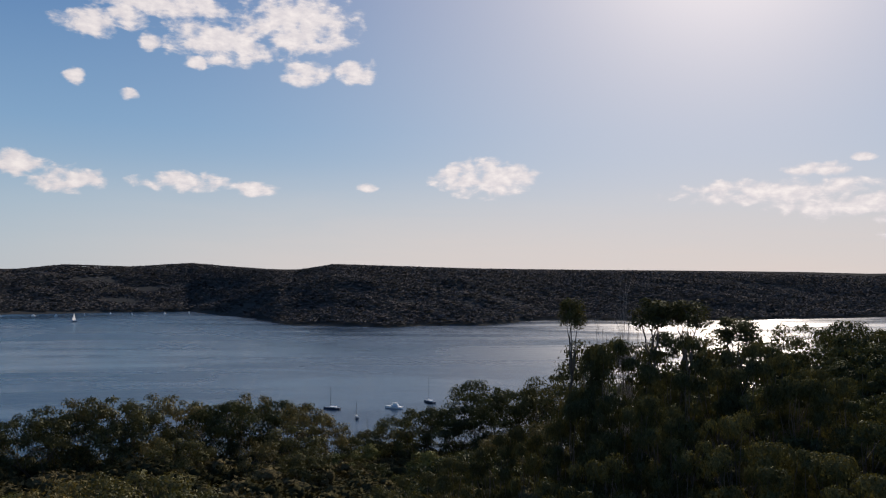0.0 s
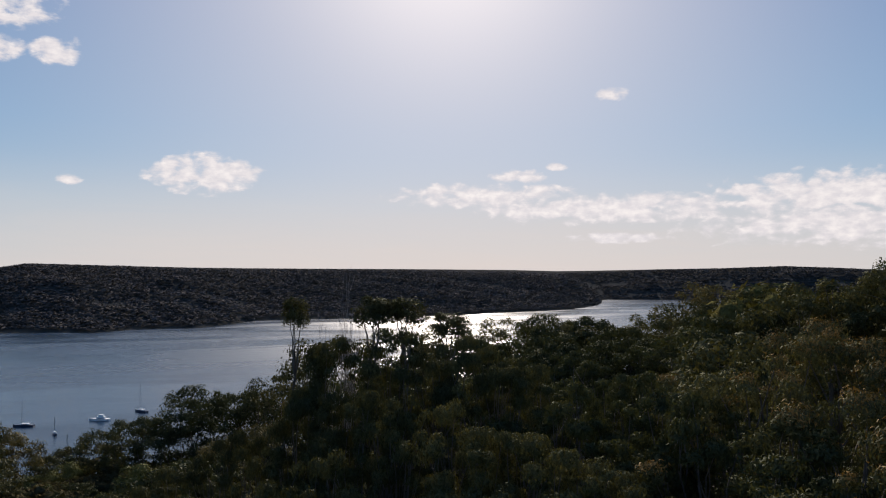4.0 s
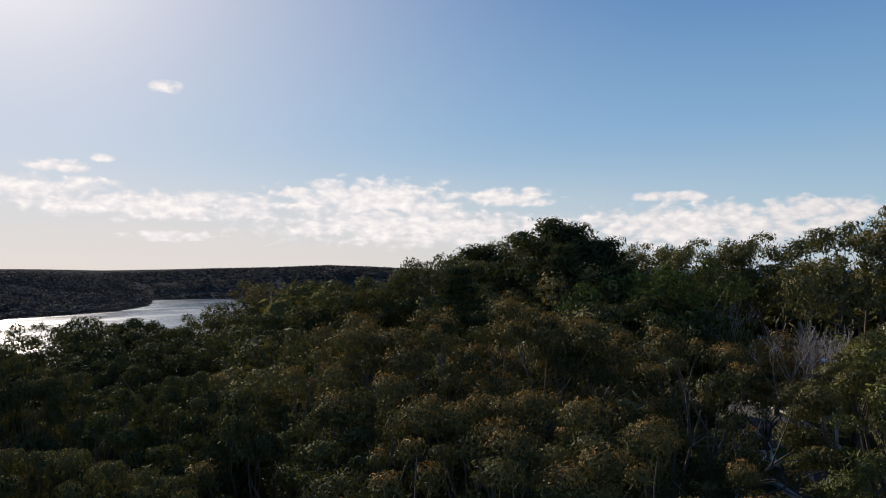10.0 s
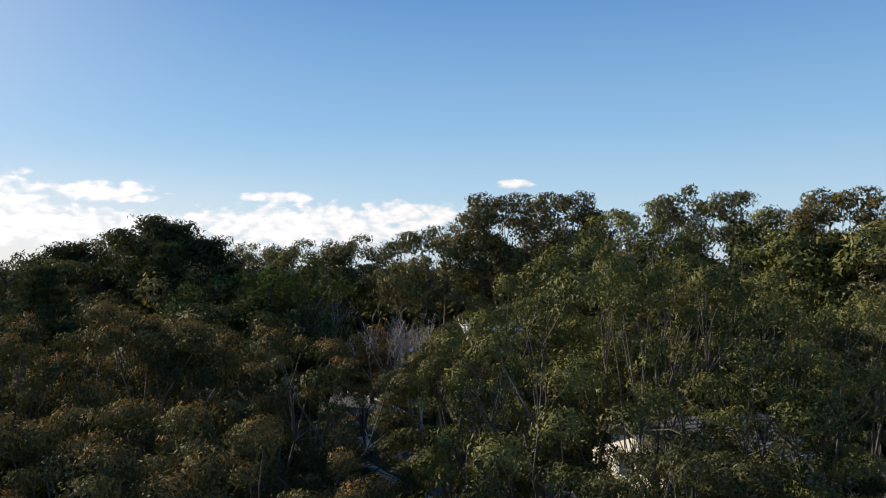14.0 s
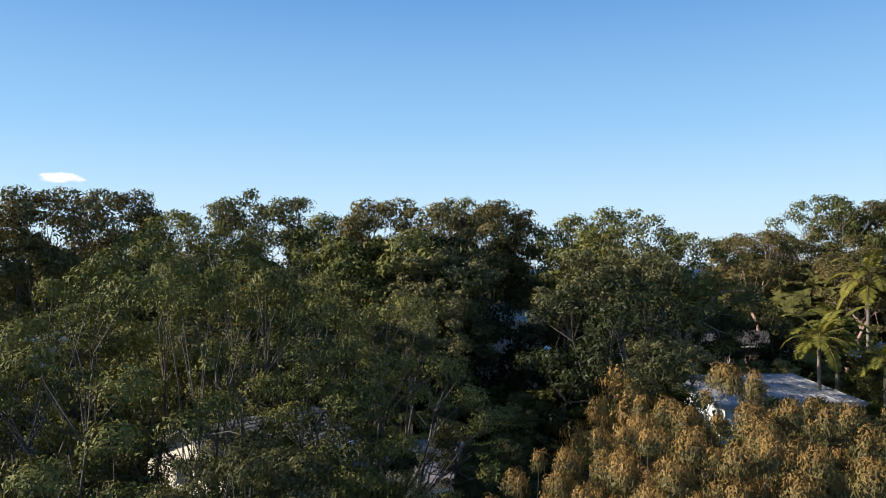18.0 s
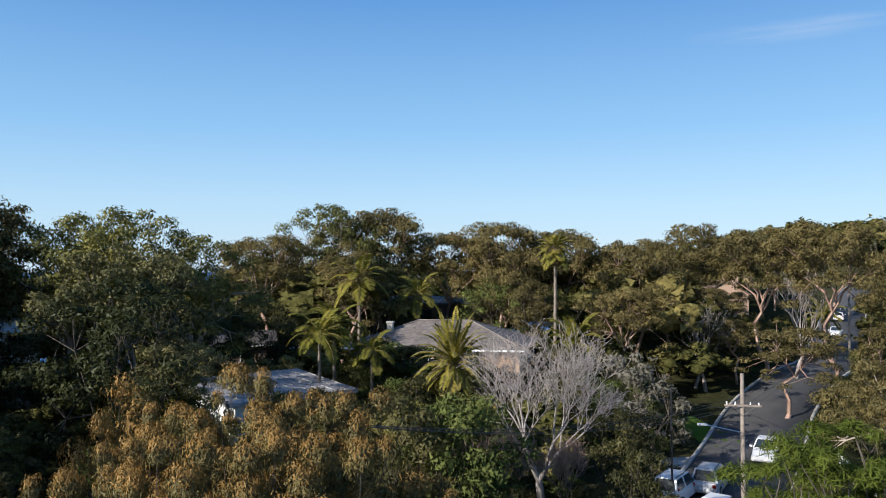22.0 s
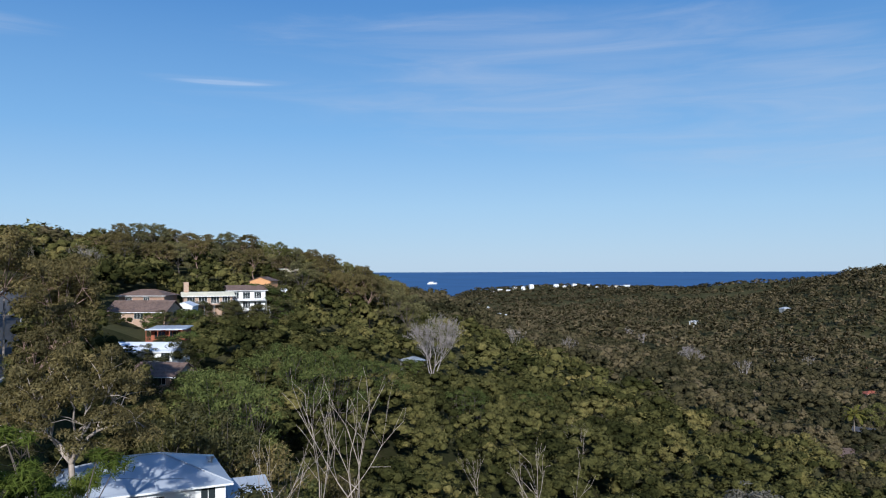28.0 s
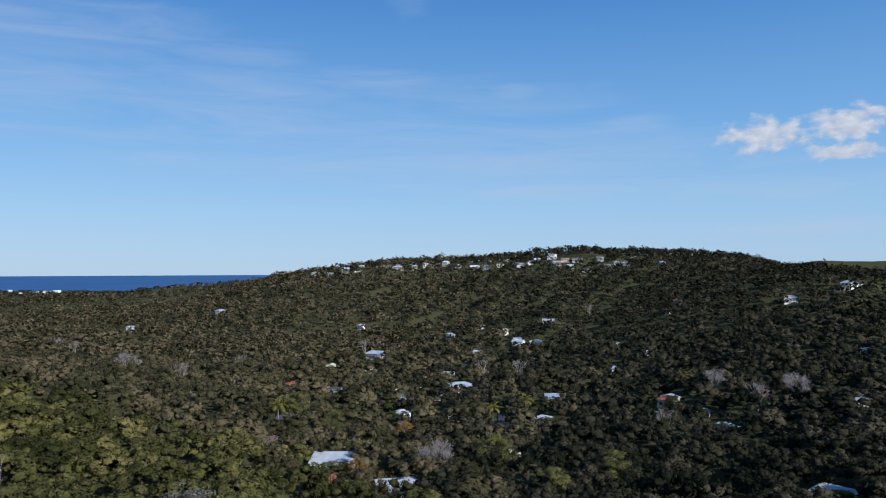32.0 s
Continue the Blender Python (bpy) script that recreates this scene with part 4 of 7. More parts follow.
GREYW = speckled("grey_render", (0.28, 0.28, 0.28), (0.42, 0.42, 0.41), 3.0, 0.8)
TIMBER = speckled("dark_timber", (0.045, 0.030, 0.020), (0.12, 0.085, 0.060), 8.0, 0.8)
REDWOOD = speckled("red_timber", (0.20, 0.055, 0.025), (0.36, 0.11, 0.05), 8.0, 0.7)
ORANGE = speckled("orange_render", (0.48, 0.24, 0.10), (0.62, 0.33, 0.15), 3.0, 0.8)
POLEWOOD = speckled("weathered_pole_wood", (0.16, 0.13, 0.11), (0.33, 0.28, 0.24), 8.0, 0.9)
METALROOF = speckled("blue_grey_metal_roof", (0.30, 0.33, 0.37), (0.44, 0.47, 0.51), 2.0, 0.45, 0.0, 0.1)
OLDROOF = speckled("weathered_white_roof", (0.10, 0.10, 0.11), (0.46, 0.44, 0.43), 6.0, 0.6, 0.0, 0.2)
WHITEROOF = speckled("white_metal_roof", (0.62, 0.64, 0.68), (0.80, 0.82, 0.85), 2.0, 0.45, 0.0, 0.1)
CREAMROOF = speckled("cream_metal_roof", (0.50, 0.47, 0.36), (0.68, 0.64, 0.50), 2.0, 0.5, 0.0, 0.1)
DARKROOF = speckled("dark_roof", (0.045, 0.042, 0.045), (0.095, 0.090, 0.092), 3.0, 0.7)
CHROME = speckled("bright_metal", (0.5, 0.5, 0.5), (0.65, 0.65, 0.66), 3.0, 0.3, 1.0, 0.05)
BLACK = speckled("black_rubber", (0.012, 0.012, 0.012), (0.03, 0.03, 0.03), 6.0, 0.8)
BLACKMETAL = speckled("black_metal", (0.015, 0.015, 0.016), (0.03, 0.03, 0.032), 6.0, 0.5)
LAMPRED = speckled("red_lens", (0.25, 0.01, 0.01), (0.35, 0.02, 0.015), 3.0, 0.25, 0.0, 0.02)
LAMPWHITE = speckled("clear_lens", (0.55, 0.57, 0.6), (0.7, 0.72, 0.75), 3.0, 0.2, 0.0, 0.02)


def tile_material(name, dark, light):
    m, n = material(name)
    where = n.add("ShaderNodeTexCoord").outputs["Object"]
    cells = n.add("ShaderNodeTexVoronoi", None, Vector=n.vec("MULTIPLY", where, (1, 1, 1)), Scale=3.2).outputs["Color"]
    stain = n.noise(where, 0.5, 4.0, 0.6)
    v = n.math("ADD", n.math("MULTIPLY", n.vec("DOT_PRODUCT", cells, (0.33, 0.33, 0.33)), 0.5), n.math("MULTIPLY", stain, 0.5))
    finish(n, n.add("ShaderNodeBsdfPrincipled", None, Base_Color=n.ramp(v, [(0.3, dark), (0.7, light)]), Roughness=0.8))
    return m


def brick_material(name, a, b, mortar):
    m, n = material(name)
    where = n.add("ShaderNodeTexCoord").outputs["Object"]
    sep = n.add("ShaderNodeSeparateXYZ", None, i0=where)
    flat = n.add("ShaderNodeCombineXYZ", None, i0=n.math("ADD", sep.outputs[0], sep.outputs[1]), i1=sep.outputs[2]).outputs[0]
    tex = n.add("ShaderNodeTexBrick", None, Vector=flat, Color1=(*a, 1), Color2=(*b, 1), Mortar=(*mortar, 1), Scale=1.0)
    for key, v in (("Mortar Size", 0.012), ("Brick Width", 0.24), ("Row Height", 0.086)):
        tex.inputs[key].default_value = v
    stain = n.noise(where, 1.2, 4.0, 0.6)
    col = n.mix(n.math("MULTIPLY", stain, 0.5), tex.outputs[0], n.vec("MULTIPLY", tex.outputs[0], (0.6, 0.55, 0.5)))
    bump = n.add("ShaderNodeBump", {"invert": True}, Height=tex.outputs["Fac"], Strength=0.6, Distance=0.01)
    finish(n, n.add("ShaderNodeBsdfPrincipled", None, Base_Color=col, Roughness=0.9, Normal=bump))
    return m


def glass_material():
    m, n = material("window_glass")
    p = n.add("ShaderNodeBsdfPrincipled", None, Base_Color=(0.025, 0.032, 0.036, 1), Roughness=0.06, IOR=1.5)
    p.inputs["Specular IOR Level"].default_value = 0.6
    finish(n, p)
    return m


PALEROOF = speckled("pale_grey_roof", (0.34, 0.35, 0.37), (0.62, 0.63, 0.65), 2.0, 0.5, 0.0, 0.1)
BROWNTILE = tile_material("brown_roof_tiles", (0.090, 0.058, 0.045), (0.20, 0.135, 0.105))
GREYTILE = tile_material("grey_brown_roof_tiles", (0.105, 0.088, 0.078), (0.21, 0.18, 0.16))
REDTILE = tile_material("red_roof_tiles", (0.20, 0.055, 0.030), (0.36, 0.11, 0.065))
BRICK = brick_material("brick", (0.36, 0.21, 0.14), (0.27, 0.14, 0.09), (0.34, 0.30, 0.26))
PALEBRICK = brick_material("pale_brick", (0.47, 0.31, 0.21), (0.38, 0.23, 0.15), (0.42, 0.37, 0.32))
GLASS = glass_material()


def strip(name, off0, off1, up0, up1, mat, label, category, i0=0, i1=None):
    """A band along the road between two offsets from its middle line."""
    p = road_line[i0:i1]
    z = road_z[i0:i1]
    d = np.gradient(p, axis=0)
    d /= np.linalg.norm(d, axis=1)[:, None]
    s = np.stack([d[:, 1], -d[:, 0]], 1)
    rows = []
    for off, up in ((off0, up0 - 0.3), (off0, up0), (off1, up1), (off1, up1 - 0.3)):
        rows.append(np.column_stack([p + s * off, z + up]))
    v = np.stack(rows, 1).reshape(-1, 3)
    return tagged(new(name, mesh_of(name, v, grid_faces(len(p), 4), mat)), label, category, kind="structure")


strip("road", -3.5, 3.5, 0.02, 0.02, ASPHALT, "grey asphalt suburban road climbing the ridge", "road")
strip("kerb", 3.5, 3.75, 0.15, 0.15, CONCRETE, "pale concrete kerb along the road", "kerb")
strip("kerb", -3.75, -3.5, 0.15, 0.15, CONCRETE, "pale concrete kerb along the road", "kerb")

SIGHT = []  # open views to the houses and street: bearing, half width, reach, lowest elevation seen
FOOT = []   # ground that things stand on: x, y, radius


def box(bm, x0, x1, y0, y1, z0, z1, m=None):
    v = [bm.verts.new((x, y, z) if m is None else m @ Vector((x, y, z))) for z in (z0, z1) for y in (y0, y1) for x in (x0, x1)]
    for f in ((0, 2, 3, 1), (4, 5, 7, 6), (0, 1, 5, 4), (2, 6, 7, 3), (0, 4, 6, 2), (1, 3, 7, 5)):
        bm.faces.new([v[i] for i in f])
    return v


def rod(bm, a, b, r, sides=8, r1=None):
    v, f = tubes([(*a, *b, r, r if r1 is None else r1)], sides)
    vs = [bm.verts.new(p) for p in v]
    for q in f:
        bm.faces.new([vs[i] for i in q])
    bm.faces.new(vs[:sides][::-1])
    bm.faces.new(vs[sides:])


def wall_bm(length, high, thick, openings, low=0.0):
    """A wall along x with its openings cut right through; openings: x, z of the lower corner, width, height."""
    bm = bmesh.new()
    xs = sorted({0.0, length, *[o[0] for o in openings], *[o[0] + o[2] for o in openings]})
    zs = sorted({low, high, *[o[1] for o in openings], *[o[1] + o[3] for o in openings]})
    for x0, x1 in zip(xs, xs[1:]):
        for z0, z1 in zip(zs, zs[1:]):
            cx, cz = (x0 + x1) / 2, (z0 + z1) / 2
            if not any(o[0] < cx < o[0] + o[2] and o[1] < cz < o[1] + o[3] for o in openings):
                box(bm, x0, x1, 0, thick, z0, z1)
    bmesh.ops.remove_doubles(bm, verts=bm.verts, dist=1e-4)
    return bm


def window(parent, x, z, w, h, m, thick=0.2, mat=None, bars=1, name="window"):
    """A window in an opening: frame with mullions, and the pane as a sub-part."""
    bm = bmesh.new()
    t = 0.06
    for a in ((0, w, 0, t), (0, w, h - t, h), (0, t, t, h - t), (w - t, w, t, h - t)):
        box(bm, x + a[0], x + a[1], 0.03, thick - 0.05, z + a[2], z + a[3])
    for k in range(bars):
        c = x + w * (k + 1) / (bars + 1)
        box(bm, c - 0.025, c + 0.025, 0.05, 0.11, z + t, z + h - t)
    fr = part(name, bm, mat or WHITE, parent)
    fr.matrix_basis = m
    bm = bmesh.new()
    box(bm, x + 0.02, x + w - 0.02, 0.075, 0.095, z + 0.02, z + h - 0.02)
    part("pane", bm, GLASS, fr)
    return fr


def slope(bm, a, b, c, d, n, lift=0.035, thick=0.14):
    """A roof slope from the eave a-b up to the ridge d-c, laid in n overlapping courses."""
    a, b, c, d = (Vector(p) for p in (a, b, c, d))
    nrm = (b - a).cross(d - a).normalized()
    if nrm.z < 0:
        nrm = -nrm
    low = [bm.verts.new(a), bm.verts.new(b)]
    first = low
    for i in range(n):
        u0, u1 = i / n, (i + 1) / n
        v = [bm.verts.new(q) for q in (a.lerp(d, u0) + nrm * lift, b.lerp(c, u0) + nrm * lift, b.lerp(c, u1), a.lerp(d, u1))]
        bm.faces.new([low[0], low[1], v[1], v[0]])
        bm.faces.new(v)
        low = [v[3], v[2]]
    w = [bm.verts.new(q - nrm * thick) for q in (a, b, c, d)]
    bm.faces.new(w[::-1])
    bm.faces.new([w[0], w[1], first[1], first[0]])
    bm.faces.new([w[2], w[3], low[0], low[1]])
    bm.faces.new([w[1], w[2], low[1], first[1]])
    bm.faces.new([w[3], w[0], first[0], low[0]])


def house(name, label, az, r, turn, L, W, H, roof, wall_mat, roof_mat, pitch=0.4, over=0.5, z=None, down=2.0, front=(), left=(), right=(),
          courses=10, category="house", sight=None, group="", trim=None):
    """A house whose front looks to the middle when turn is 0. front, left, right: openings (x, z, w, h)."""
    p = polar(az, r)
    base = floor_at(p.x, p.y) if z is None else z
    ob = thing(name, label, category, (p.x, p.y, base), -az + turn, group)
    T = 0.22
    sides = {"front": (Matrix.Translation((-L / 2, -W / 2, 0)), L, front), "back": (Matrix.Translation((L / 2, W / 2, 0)) @ Matrix.Rotation(math.pi, 4, "Z"), L, ()),
             "left": (Matrix.Translation((-L / 2, W / 2 - T, 0)) @ Matrix.Rotation(-math.pi / 2, 4, "Z"), W - 2 * T, left),
             "right": (Matrix.Translation((L / 2, -W / 2 + T, 0)) @ Matrix.Rotation(math.pi / 2, 4, "Z"), W - 2 * T, right)}
    for key, (m, ln, holes) in sides.items():
        w = part("wall", wall_bm(ln, H, T, holes, -down), wall_mat, ob)
        w.matrix_basis = m
        for x, zz, ww, hh in holes:
            window(ob, x, zz, ww, hh, m, T, trim, 1 if ww < 1.6 else 2)
    o, x, y = over, L / 2 + over, W / 2 + over
    rise = pitch * y
    bm = bmesh.new()
    e = H - pitch * over
    if roof == "gable":
        bm = bmesh.new()
        slope(bm, (-x, -y, e), (x, -y, e), (x, 0, e + rise), (-x, 0, e + rise), courses)
        part("roof_slope", bm, roof_mat, ob)
        bm = bmesh.new()
        slope(bm, (x, y, e), (-x, y, e), (-x, 0, e + rise), (x, 0, e + rise), courses)
        part("roof_slope", bm, roof_mat, ob)
        for sx in (-1, 1):
            bm = bmesh.new()
            xx = sx * (L / 2 - T / 2)
            v = [bm.verts.new((xx + k, yy, zz)) for k in (-T / 2, T / 2) for yy, zz in ((-W / 2, H), (W / 2, H), (0, H + pitch * W / 2 - 0.06))]
            for f in ((0, 1, 2), (3, 5, 4), (0, 2, 5, 3), (1, 4, 5, 2), (0, 3, 4, 1)):
                bm.faces.new([v[i] for i in f])
            part("gable", bm, wall_mat, ob)
    elif roof == "gable_front":
        rise = pitch * x
        bm = bmesh.new()
        slope(bm, (-x, y, e), (-x, -y, e), (0, -y, e + rise), (0, y, e + rise), courses)
        part("roof_slope", bm, roof_mat, ob)
        bm = bmesh.new()
        slope(bm, (x, -y, e), (x, y, e), (0, y, e + rise), (0, -y, e + rise), courses)
        part("roof_slope", bm, roof_mat, ob)
        for sy in (-1, 1):
            bm = bmesh.new()
            yy = sy * (W / 2 - T / 2)
            v = [bm.verts.new((xx, yy + k, zz)) for k in (-T / 2, T / 2) for xx, zz in ((-L / 2, H), (L / 2, H), (0, H + pitch * L / 2 - 0.06))]
            for f in ((0, 1, 2), (3, 5, 4), (0, 2, 5, 3), (1, 4, 5, 2), (0, 3, 4, 1)):
                bm.faces.new([v[i] for i in f])
            part("gable", bm, wall_mat, ob)
    elif roof == "hip":
        k = max(0.0, x - y)
        top = e + rise
        bm = bmesh.new()
        slope(bm, (-x, -y, e), (x, -y, e), (k, 0, top), (-k, 0, top), courses)
        part("roof_slope", bm, roof_mat, ob)
        bm = bmesh.new()
        slope(bm, (x, y, e), (-x, y, e), (-k, 0, top), (k, 0, top), courses)
        part("roof_slope", bm, roof_mat, ob)
        bm = bmesh.new()
        slope(bm, (x, -y, e), (x, y, e), (k, 0.001, top), (k, -0.001, top), courses)
        part("roof_slope", bm, roof_mat, ob)
        bm = bmesh.new()
        slope(bm, (-x, y, e), (-x, -y, e), (-k, -0.001, top), (-k, 0.001, top), courses)
        part("roof_slope", bm, roof_mat, ob)
        bm = bmesh.new()
        for sx in (-1, 1):
            for sy in (-1, 1):
                rod(bm, (sx * x, sy * y, e + 0.04), (sx * k, 0, top + 0.05), 0.07, 6)
        if k > 0.1:
            rod(bm, (-k, 0, top + 0.06), (k, 0, top + 0.06), 0.08, 6)
        part("ridge_capping", bm, roof_mat, ob)
    else:
        tilt = 0.35 if roof == "skillion" else 0.06
        v = box(bm, -x, x, -y, y, H, H + 0.24)
        for q in v:
            q.co.z += tilt * (q.co.y + y) * (0.5 if roof == "skillion" else 1.0)
        part("roof", bm, roof_mat, ob)
        bm = bmesh.new()
        for xx in np.arange(-x + 0.3, x, 0.75):
            v = box(bm, xx - 0.03, xx + 0.03, -y + 0.02, y - 0.02, H + 0.24, H + 0.29)
            for q in v:
                q.co.z += tilt * (q.co.y + y) * (0.5 if roof == "skillion" else 1.0)
        part("roof_seams", bm, roof_mat, ob)
    if roof in ("gable", "hip"):
        for sy in (-1, 1):
            bm = bmesh.new()
            box(bm, -x, x, sy * (y + 0.06) - 0.06, sy * (y + 0.06) + 0.06, e - 0.14, e + 0.0)
            part("gutter", bm, trim or WHITE, ob)
    FOOT.append((p.x, p.y, (0.62 if not group else 0.5) * max(L, W)))
    el = math.degrees(math.atan2(base - EYE, r)) if sight is None else sight
    SIGHT.append((az, math.degrees(0.5 * L / r), r, el, 300.0 if r < 150 else 60.0 if not group else 13.0))
    return ob


def chimney(ob, x, y, z0, z1, mat, w=0.9, d=0.7):
    bm = bmesh.new()
    box(bm, x - w / 2, x + w / 2, y - d / 2, y + d / 2, z0, z1)
    box(bm, x - w / 2 - 0.08, x + w / 2 + 0.08, y - d / 2 - 0.08, y + d / 2 + 0.08, z1, z1 + 0.15)
    part("chimney", bm, mat, ob)


def balcony(ob, x0, x1, y0, depth, z, mat, post_mat, foot=-3.0, rail=1.0, roof=None, pickets=0.14):
    """A deck in front of a house: floor, posts down to the ground, and a railing with balusters."""
    bm = bmesh.new()
    box(bm, x0, x1, y0 - depth, y0 - 0.003, z - 0.2, z)
    deck = part("balcony", bm, mat, ob)
    n = max(2, int((x1 - x0) / 2.6) + 1)
    for k in range(n):
        x = x0 + 0.08 + (x1 - x0 - 0.16) * k / (n - 1)
        bm = bmesh.new()
        box(bm, x - 0.07, x + 0.07, y0 - depth + 0.02, y0 - depth + 0.16, foot, z - 0.2)
        if roof:
            box(bm, x - 0.07, x + 0.07, y0 - depth + 0.02, y0 - depth + 0.16, z, roof)
        part("post", bm, post_mat, deck)
    bm = bmesh.new()
    box(bm, x0, x1, y0 - depth, y0 - depth + 0.07, z + rail - 0.07, z + rail)
    box(bm, x0, x1, y0 - depth + 0.01, y0 - depth + 0.06, z + 0.1, z + 0.15)
    for xx in (x0, x1 - 0.06):
        box(bm, xx, xx + 0.06, y0 - depth + 0.07, y0 - 0.01, z + rail - 0.07, z + rail)
    for xx in np.arange(x0 + 0.05, x1, pickets):
        box(bm, xx - 0.02, xx + 0.02, y0 - depth + 0.015, y0 - depth + 0.055, z + 0.15, z + rail - 0.07)
    part("railing", bm, post_mat, deck)
    if roof:
        bm = bmesh.new()
        box(bm, x0 - 0.2, x1 + 0.2, y0 - depth - 0.2, y0, roof, roof + 0.14)
        part("canopy", bm, WHITEROOF, deck)


# houses beside the camera
house("cream_house", "cream rendered house with grey roof under a broad tree", 98.6, 40, 40, 7.4, 6.5, 4.0, "gable", CREAM, GREYTILE, 0.35, 0.5, z=77.4, courses=12,
      front=((1.0, 2.2, 1.0, 1.3), (2.6, 2.2, 1.0, 1.3), (5.0, 2.0, 1.6, 1.5)), left=((2, 2.4, 1.4, 1.2),), sight=-11.6)
house("garage", "white garage with flat grey roof beside a timber fence", 108.5, 40, -10, 6, 6, 2.7, "flat", WHITE, GREYTILE, z=77.0, front=((1.2, 0.0, 2.4, 2.1),), category="garage", sight=-15)
h = house("flat_roofed_house", "white house with weathered pale flat roof", 134.5, 56, 26, 8.0, 7.5, 3.4, "flat", WHITE, OLDROOF, z=77.9, over=0.7,
          front=((0.8, 0.9, 1.6, 1.4), (3.8, 0.9, 2.4, 1.6)), left=((2.0, 0.9, 2.0, 1.4),), sight=-8.2, trim=BLACKMETAL)
h = house("tiled_house", "brick house with grey-brown tiled hip roof and white gable", 147.4, 72, -12, 15, 10, 3.6, "hip", PALEBRICK, GREYTILE, 0.36, 0.6, z=79.6,
          front=((1.5, 0.9, 1.8, 1.4), (5.5, 0.9, 2.4, 1.6), (10.0, 0.9, 1.8, 1.4)), left=((2, 0.9, 1.8, 1.4),), courses=16, sight=-5.5)
chimney(h, -4.6, -2.2, 3.9, 5.3, CONCRETE, 0.5, 0.5)
house("white_gabled_wing", "small white gabled wing of a tiled house", 143.6, 70, -12, 3.2, 5, 3.4, "gable_front", WHITE, GREYTILE, 0.5, 0.4, z=79.6, courses=6, sight=-6,
      front=((0.9, 1.0, 1.3, 1.3),))
house("dark_flat_house", "dark modern flat-roofed house with long windows among trees", 146.6, 100, -8, 15, 8, 5.8, "flat", TIMBER, DARKROOF, z=79.5,
      front=((0.8, 3.4, 3.2, 1.8), (4.6, 3.4, 3.2, 1.8), (8.6, 3.4, 3.2, 1.8), (1.0, 0.6, 3.0, 2.0)), sight=-3.6, trim=BLACKMETAL)
house("hidden_white_house", "white house with grey roof behind the gum trees", 116.8, 66, 5, 6, 6, 2.6, "hip", WHITE, PALEROOF, 0.35, z=83.2, front=((1, 0.8, 1.6, 1.3), (4, 0.8, 2, 1.3)), down=5, sight=-4.4)
h = house("balcony_house", "timber house with a long deck under tall gums", 131.8, 86, 0, 9, 7, 4.2, "gable", TIMBER, DARKROOF, 0.3, z=78.0, front=((1, 2.2, 2.0, 1.6), (4, 2.2, 2.6, 1.6)), sight=-5.2)
balcony(h, -5.5, 4.5, -3.5, 1.8, 2.0, TIMBER, PALEBRICK, -1.0)
house("shed", "small white shed with a lean-to roof", 84.2, 62, 10, 3.5, 3, 2.3, "skillion", WHITE, WHITEROOF, z=82.4, down=6, front=((1.0, 0.3, 0.9, 1.7),), category="shed", sight=-6.4)
h = house("brick_gable_house", "brick house with a stepped parapet seen above the trees", 166.8, 122, 14, 6.5, 8, 6.6, "gable_front", PALEBRICK, BROWNTILE, 0.55, 0.3, z=79.5,
          front=((2.5, 4.0, 1.4, 1.5),), sight=-1.5)
chimney(h, 1.0, -3.0, 6.6, 9.6, PALEBRICK, 2.0, 0.8)
h = house("white_two_storey_house", "white two-storey house with blue-grey metal hip roof", 183.2, 74, 4, 13.0, 9.6, 5.6, "hip", WHITE, METALROOF, 0.36, 0.55, z=66.2, down=6,
          front=((4.2, 3.5, 1.25, 1.35), (7.0, 3.5, 1.05, 1.35), (10.9, 2.5, 1.3, 2.6), (4.2, 0.6, 1.4, 1.4), (7.5, 0.6, 1.6, 1.4)), right=((2, 3.4, 1.8, 1.4), (6, 3.4, 1.5, 1.4)),
          courses=1, sight=-16.0)
h2 = house("white_annexe", "low white annexe with metal roof and glazed lean-to", 190.3, 75, 10, 3.4, 5.0, 2.6, "skillion", WHITE, METALROOF, z=66.0, down=6, front=((0.6, 0.7, 1.4, 1.6),), right=((1, 0.7, 1.6, 1.5),), sight=-16)
bm = bmesh.new()
for k in range(7):
    rod(bm, (-2.3 - 0.0, -3.4 - k * 0.01, 3.3), (-2.3 + k * 0.75, -7.0, 1.6), 0.04, 6)
rod(bm, (-2.4, -7.0, 1.6), (2.4, -7.0, 1.6), 0.05, 6)
part("lean_to_frame", bm, WHITE, h2)
bm = bmesh.new()
rod(bm, (-3.2, 1.5, 2.0), (-3.2, 1.5, 6.3), 0.22, 10)
rod(bm, (-3.2, 1.5, 6.3), (-3.2, 1.5, 6.6), 0.36, 10)
part("flue", bm, CHROME, h2, "round galvanised flue pipe")
house("brown_tiled_cottage", "cottage with brown tiled hip roof", 184.6, 58, 10, 5, 5, 3.0, "hip", BRICK, BROWNTILE, 0.5, z=68.3, down=4, sight=-17.5, front=((1.5, 0.8, 1.4, 1.3),))
